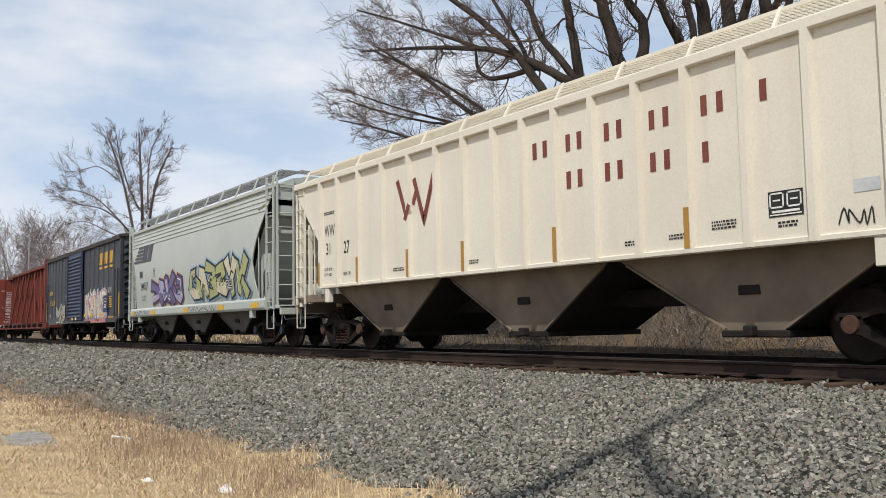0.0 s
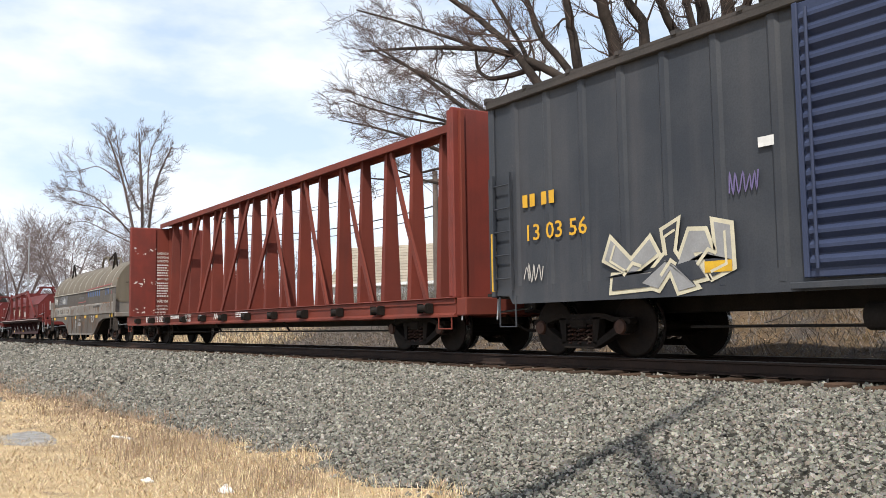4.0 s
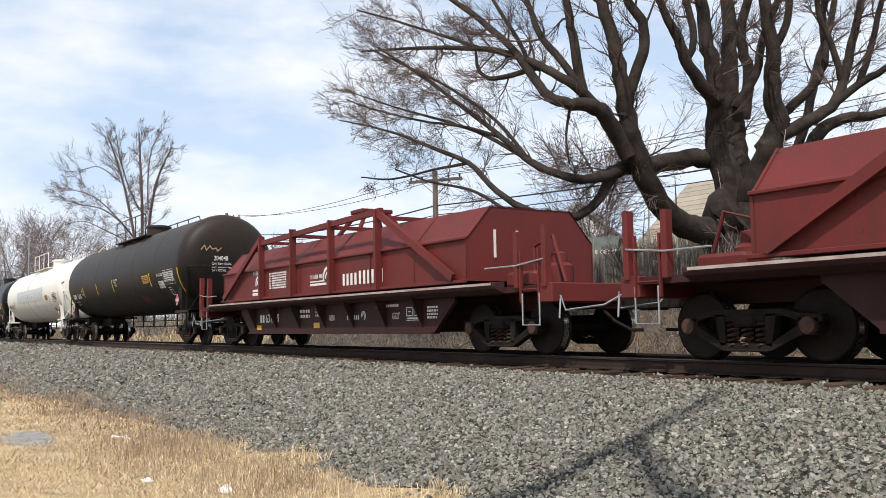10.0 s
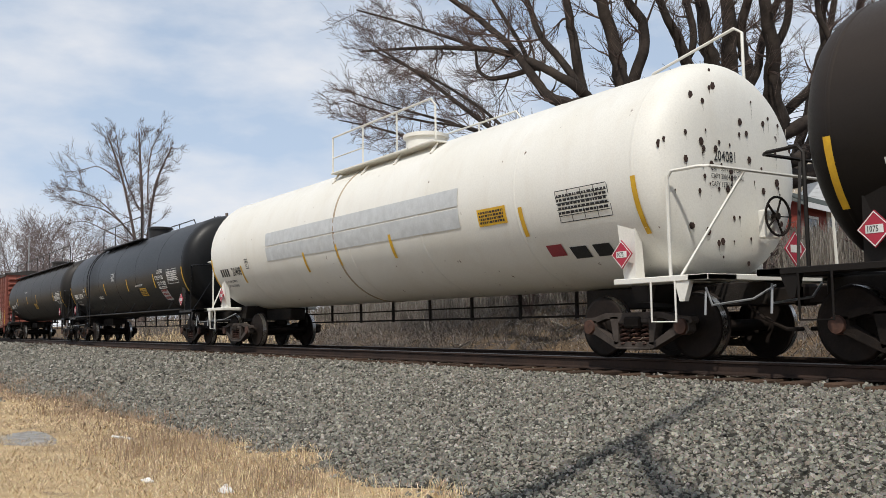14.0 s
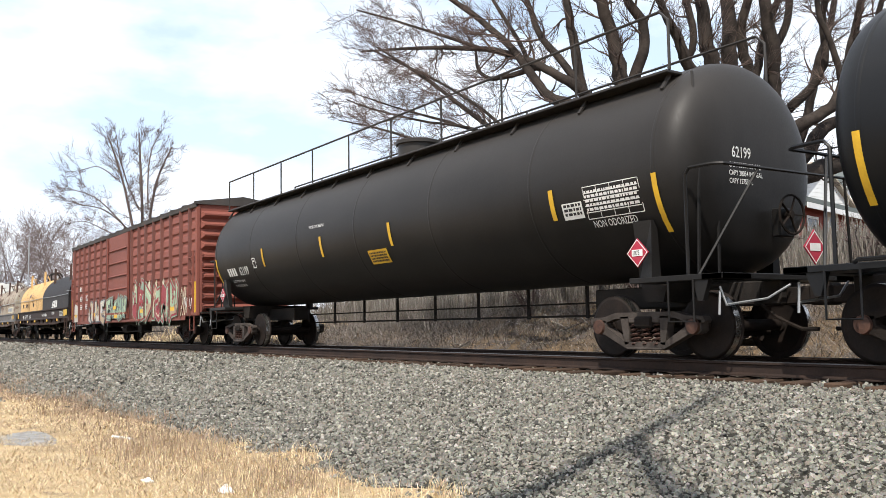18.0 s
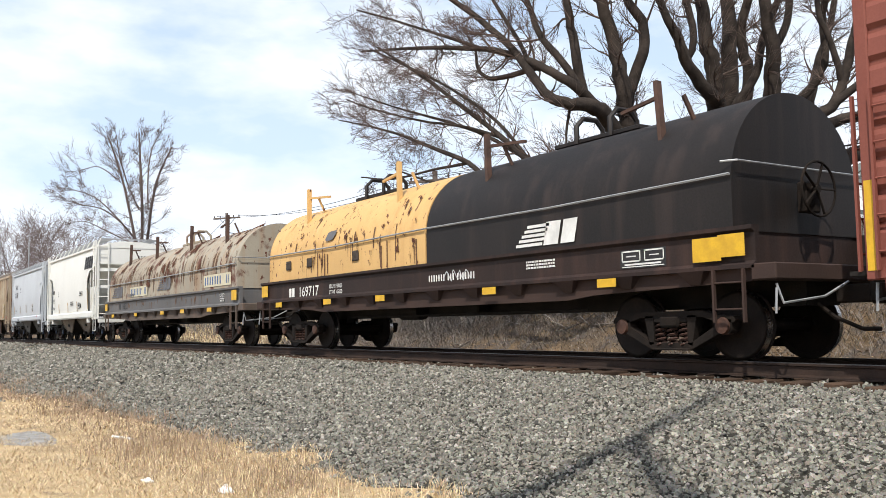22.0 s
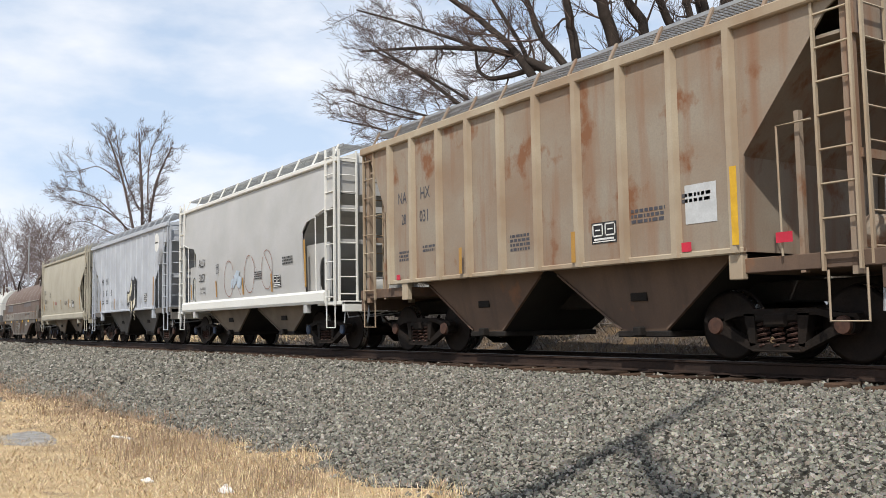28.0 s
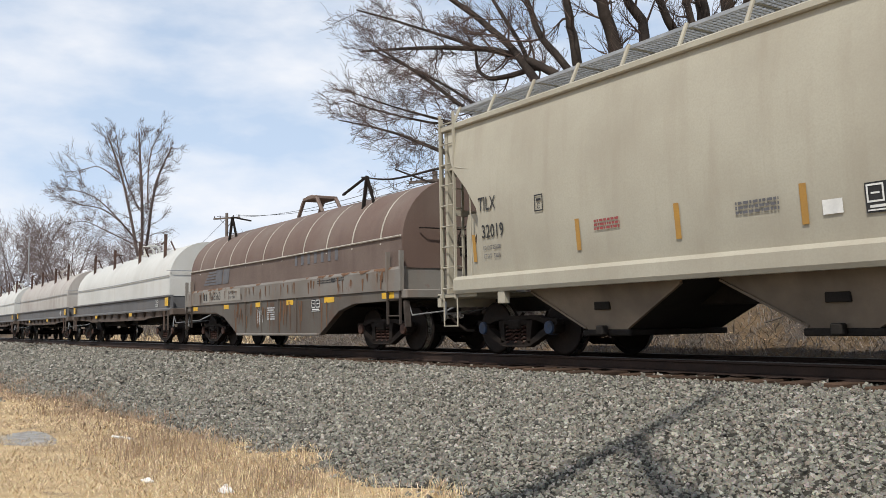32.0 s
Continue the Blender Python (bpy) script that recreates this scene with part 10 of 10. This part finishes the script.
for n_, coil_ in enumerate((coil1, coil2)):
    streaks(coil_, -1.4425, -2.7, 3.4, 0.40, 1.2, 46, 211 + n_)
    streaks(coil_, -1.4725, -6.4, 6.3, 1.24, 1.6, 50, 215 + n_)
streaks(prot, -1.3835, -7.3, 7.2, 1.25, 1.57, 40, 221)
corrosion(prot, cp, -7.2, 7.2, 2.1, 3.3, 66, 90, 201, 0.46)
corrosion(nw, cn, -7.2, 0.1, 1.85, 3.2, 60, 14, 202, 0.16)

# later hoppers
def tapes(car, xs, z, y, h=0.46):
    for x in xs:
        decal(car, [rect(x, z, 0.09, h)], y, "orange_tape", "reflector", "aged orange reflective strip")


S = at_depth(wy, 0.012)
decal(gacx, [rect(3.30 + 0.40 * i, 3.26, 0.34, 0.54, 0.18) for i in range(4)], S, "black", "name_bar", "four bold black slanting blocks")
bars(gacx, -3.98, 2.38, 0.18, (4,), S, "black", 0.2, 0.6)
words(gacx, "13055", -3.98, 1.93, 0.19, S, "black", 0.88)
lines(gacx, -3.9, 1.66, 0.5, 2, 0.05, S, "black", 61)
lines(gacx, 0.4, 1.85, 0.7, 4, 0.035, S, "black", 62)
lines(gacx, 2.4, 2.25, 0.7, 3, 0.045, S, "black", 63)
frame_box(gacx, -2.5, 2.2, 0.2, 0.24, S, "black")
label_plate(gacx, 2.0, 1.52, 0.42, 0.28, S)
decal(gacx, [blob(random.Random(3), 2.52, 1.55, 0.2, 0.2, 0)], S, "black", "marking")
tapes(gacx, (-2.43, -0.25, 1.82), 1.40, S)
decal(gacx, [rect(4.0, 1.46, 0.09, 0.95)], S, "orange_tape", "reflector", "aged orange reflective strip")
head_words(gacx, "13055", 0.30, 3.62, 0.15, 5.54, "black")
S = at_depth(ny, 0.012)
words(nahx, "NAHX", -4.19, 3.12, 0.30, S, "navy", 0.78)
words(nahx, "321780", -4.17, 2.60, 0.32, S, "navy", 0.88)
frame_box(nahx, -2.24, 2.90, 0.25, 0.26, S, "navy")
words(nahx, "LD LMT 232200", -4.09, 1.76, 0.08, S, "navy", 0.8)
words(nahx, "LT WT   53800", -4.09, 1.62, 0.08, S, "navy", 0.8)
tapes(nahx, (-4.42, -2.2, 0.0, 2.2), 1.62, S)
label_plate(nahx, 2.0, 1.7, 0.42, 0.28, S)
decal(nahx, [rect(-4.3, 1.30, 0.12, 0.09), rect(3.9, 1.30, 0.12, 0.09)], -1.566, "red_light", "reflector", "small red reflector")
scribble(nahx, -2.9, 1.16, 0.8, 0.14, -1.566, "black", 91, 0.02, 12, "thin black handwriting, not readable")
Y = -1.516
words(rusty, "NA", -4.08, 2.87, 0.22, Y, "navy", 0.70)
words(rusty, "HX", -3.27, 2.88, 0.22, Y, "navy", 0.75)
words(rusty, "28", -3.95, 2.46, 0.20, Y, "navy", 0.58)
words(rusty, "031", -3.30, 2.45, 0.22, Y, "navy", 0.72)
label_plate(rusty, 1.36, 1.64, 0.50, 0.30, Y)
for i, (x, z, w, r) in enumerate(((-4.05, 1.9, 0.34, 3), (-3.2, 1.95, 0.4, 2), (-0.55, 1.9, 0.5, 4), (2.15, 2.0, 0.6, 3), (3.05, 2.1, 0.45, 2))):
    lines(rusty, x, z, w, r, 0.045, Y, "navy", 70 + i)
decal(rusty, [rect(3.1, 1.75, 0.5, 0.5)], Y, "pale_panel", "notice_plate", "pale scuffed notice panel")
decal(rusty, [rect(3.05, 1.40, 0.16, 0.12), rect(4.45, 1.40, 0.22, 0.12), rect(-4.1, 1.40, 0.14, 0.1)], -1.556, "red_light", "reflector", "small red reflector")
decal(rusty, [rect(3.88, 1.42, 0.10, 0.95)], -1.606, "yellow", "reflector", "yellow strip on the corner post")
for x in (-1.9, 1.0):
    decal(rusty, [rect(x + 0.01, 1.40, 0.09, 0.45)], -1.606, "orange_tape", "reflector", "aged orange reflective strip")
S = at_depth(ay, 0.012)
words(allx, "ALLX", -3.55, 2.36, 0.24, S, "black", 0.72)
words(allx, "3257", -3.53, 1.92, 0.23, S, "black", 0.78)
words(allx, "LD LMT 230500", -3.48, 1.68, 0.07, S, "black", 0.75)
words(allx, "LT WT   55500", -3.48, 1.56, 0.07, S, "black", 0.75)
frame_box(allx, -2.02, 2.1, 0.22, 0.26, S, "navy")
label_plate(allx, 2.15, 1.52, 0.46, 0.30, S)
tapes(allx, (-4.35, -2.1, 0.0, 1.98), 1.42, S)
decal(allx, [rect(3.98, 1.46, 0.10, 1.1)], S, "orange_tape", "reflector", "aged orange reflective strip")
for i, (x, z) in enumerate(((-1.0, 1.9), (0.55, 1.95), (1.75, 2.0))):
    loop = [(x + 0.36 * math.cos(a) * (1 + 0.12 * math.sin(2 * a)), z + 0.5 * math.sin(a)) for a in steps(0.4 + i, 6.4 + i, 22)]
    decal(allx, stroke(loop + [(loop[-1][0] + 0.5, loop[-1][1] - 0.55)], 0.02), S, "brown_loop", "spray_loop", "thin brown sprayed loop")
for k_ in range(4):
    decal(allx, [blob(random.Random(6 + k_), -0.85 + 0.16 * k_, 1.62 + 0.09 * (k_ % 3), 0.34, 0.3, 0.4)], at_depth(ay, 0.009 + 0.001 * k_), "haze_spray", "graffiti", "small pale blue sprayed cloud")
lines(allx, 0.9, 1.95, 0.5, 4, 0.035, S, "black", 83)
lines(allx, 2.75, 2.2, 0.6, 3, 0.045, S, "black", 84)
head_words(allx, "ALLX", 0.30, 3.84, 0.17, 5.54, "black")
head_words(allx, "3257", 0.30, 3.58, 0.17, 5.54, "black")
Y = -1.516
words(mrmx, "MR", -3.80, 2.38, 0.25, Y, "black", 0.72)
words(mrmx, "MX", -3.06, 2.38, 0.25, Y, "black", 0.72)
words(mrmx, "13", -3.68, 1.91, 0.24, Y, "black", 0.72)
words(mrmx, "01", -3.06, 1.91, 0.24, Y, "black", 0.72)
words(mrmx, "20", -2.36, 1.90, 0.24, Y, "black", 0.78)
lines(mrmx, -3.7, 1.68, 0.3, 2, 0.06, Y, "black", 85)
lines(mrmx, -3.0, 1.68, 0.3, 2, 0.06, Y, "black", 86)
disc = decal(mrmx, [[(4.18 + 0.30 * math.cos(a), 3.52 + 0.32 * math.sin(a)) for a in steps(0, 6.1, 23)]], Y, "white", "emblem", "round white mark with a dark bar")
bars(disc, 3.95, 3.49, 0.05, (8,), Y - 0.004, "black", 0.2, 0.8)
graffiti(mrmx, 0.55, 1.5, 1.08, 2.35, -1.546, ("cream_spray", "black"), "black", None, 67, 2, "black and cream sprayed tag", "white", 0, 3)
label_plate(mrmx, 2.75, 1.50, 0.42, 0.30, Y - 0.03)
for i, x in enumerate((-2.2, -1.4, -0.6, 0.15, 2.0)):
    scribble(mrmx, x, 1.4, 0.5, 0.3, Y - 0.03, "patch_grey", 95 + i, 0.015, 9)
scribble(mrmx, 4.3, 2.6, 0.8, 0.7, Y, "patch_grey", 104, 0.02, 16)
tapes(mrmx, (-3.92, -1.6, 0.75), 1.30, -1.546)
decal(mrmx, [rect(3.85, 1.35, 0.11, 1.0)], -1.546, "orange_tape", "reflector", "aged orange reflective strip")
S = at_depth(ty, 0.012)
words(tilx, "TILX", -4.34, 2.42, 0.23, S, "black", 0.72)
words(tilx, "32019", -4.27, 1.96, 0.22, S, "black", 0.78)
words(tilx, "LD LMT 233000", -4.25, 1.76, 0.07, S, "grey_letter", 0.72)
words(tilx, "LT WT   53000", -4.25, 1.62, 0.07, S, "grey_letter", 0.72)
frame_box(tilx, -2.85, 2.25, 0.20, 0.26, S, "black")
tapes(tilx, (-4.55, -1.95, -0.06, 1.78), 1.58, S)
label_plate(tilx, 2.55, 1.62, 0.46, 0.32, S)
lines(tilx, -1.55, 1.95, 0.5, 3, 0.035, S, "red_line", 88)
lines(tilx, 0.9, 1.9, 0.6, 3, 0.035, S, "grey_letter", 89)
decal(tilx, [rect(2.05, 1.66, 0.24, 0.16)], S, "white", "notice_plate", "white notice plate")
decal(tilx, [rect(4.2, 1.5, 0.10, 1.0)], S, "orange_tape", "reflector", "aged orange reflective strip")
for car_, dgt in ((w1c, 1), (w2c, 2)):
    label_plate(car_, 5.8, 1.28, 0.40, 0.26, -1.386)
    decal(car_, [rect(-3.0, 1.02, 0.4, 0.12), rect(2.6, 1.02, 0.4, 0.12)], -1.464, "yellow", "reflector", "yellow reflective strip")

mark_g = Geo()
for q in stroke([(-0.98, 3.06), (-0.86, 3.20), (-0.80, 3.04), (-0.68, 3.18), (-0.60, 3.08), (-0.48, 3.12), (-0.42, 3.02), (-0.30, 3.14)], 0.035):
    mark_g.add([(8.42 + 0.535, a, b) for a, b in q], [(0, 1, 2, 3)])
part("spray_scribble", mark_g, "buff_spray", t1, "tan sprayed scribble on the tank's end")

part("end_hoop", Geo().tube([(8.5, 0.75, 4.0), (8.5, 0.75, 4.86), (8.36, 0.75, 4.96), (6.7, 0.75, 4.66), (6.3, 0.75, 4.2)], 0.024, 6), "tank_white", t2, "white safety hoop above the tank's end")


def motions():
    """The train rolls by at an even pace; its wheels turn with it."""
    for car, centre in CARS:
        walk(car, [(0, pose(centre, 0, 0)), (32, pose(centre + SPEED * 32, 0, 0))])
    turn = math.degrees(SPEED / WHEEL_R)
    rows = [(k / 15, pose(0, 0, 0, 0, turn * k / 15, 0)) for k in range(481)]
    walk(WHEELS[0], rows)
    first = WHEELS[0].animation_data
    for w in WHEELS[1:]:
        w.rotation_mode = "QUATERNION"
        keys = w.animation_data_create()
        keys.action, keys.action_slot = first.action, first.action_slot


motions()
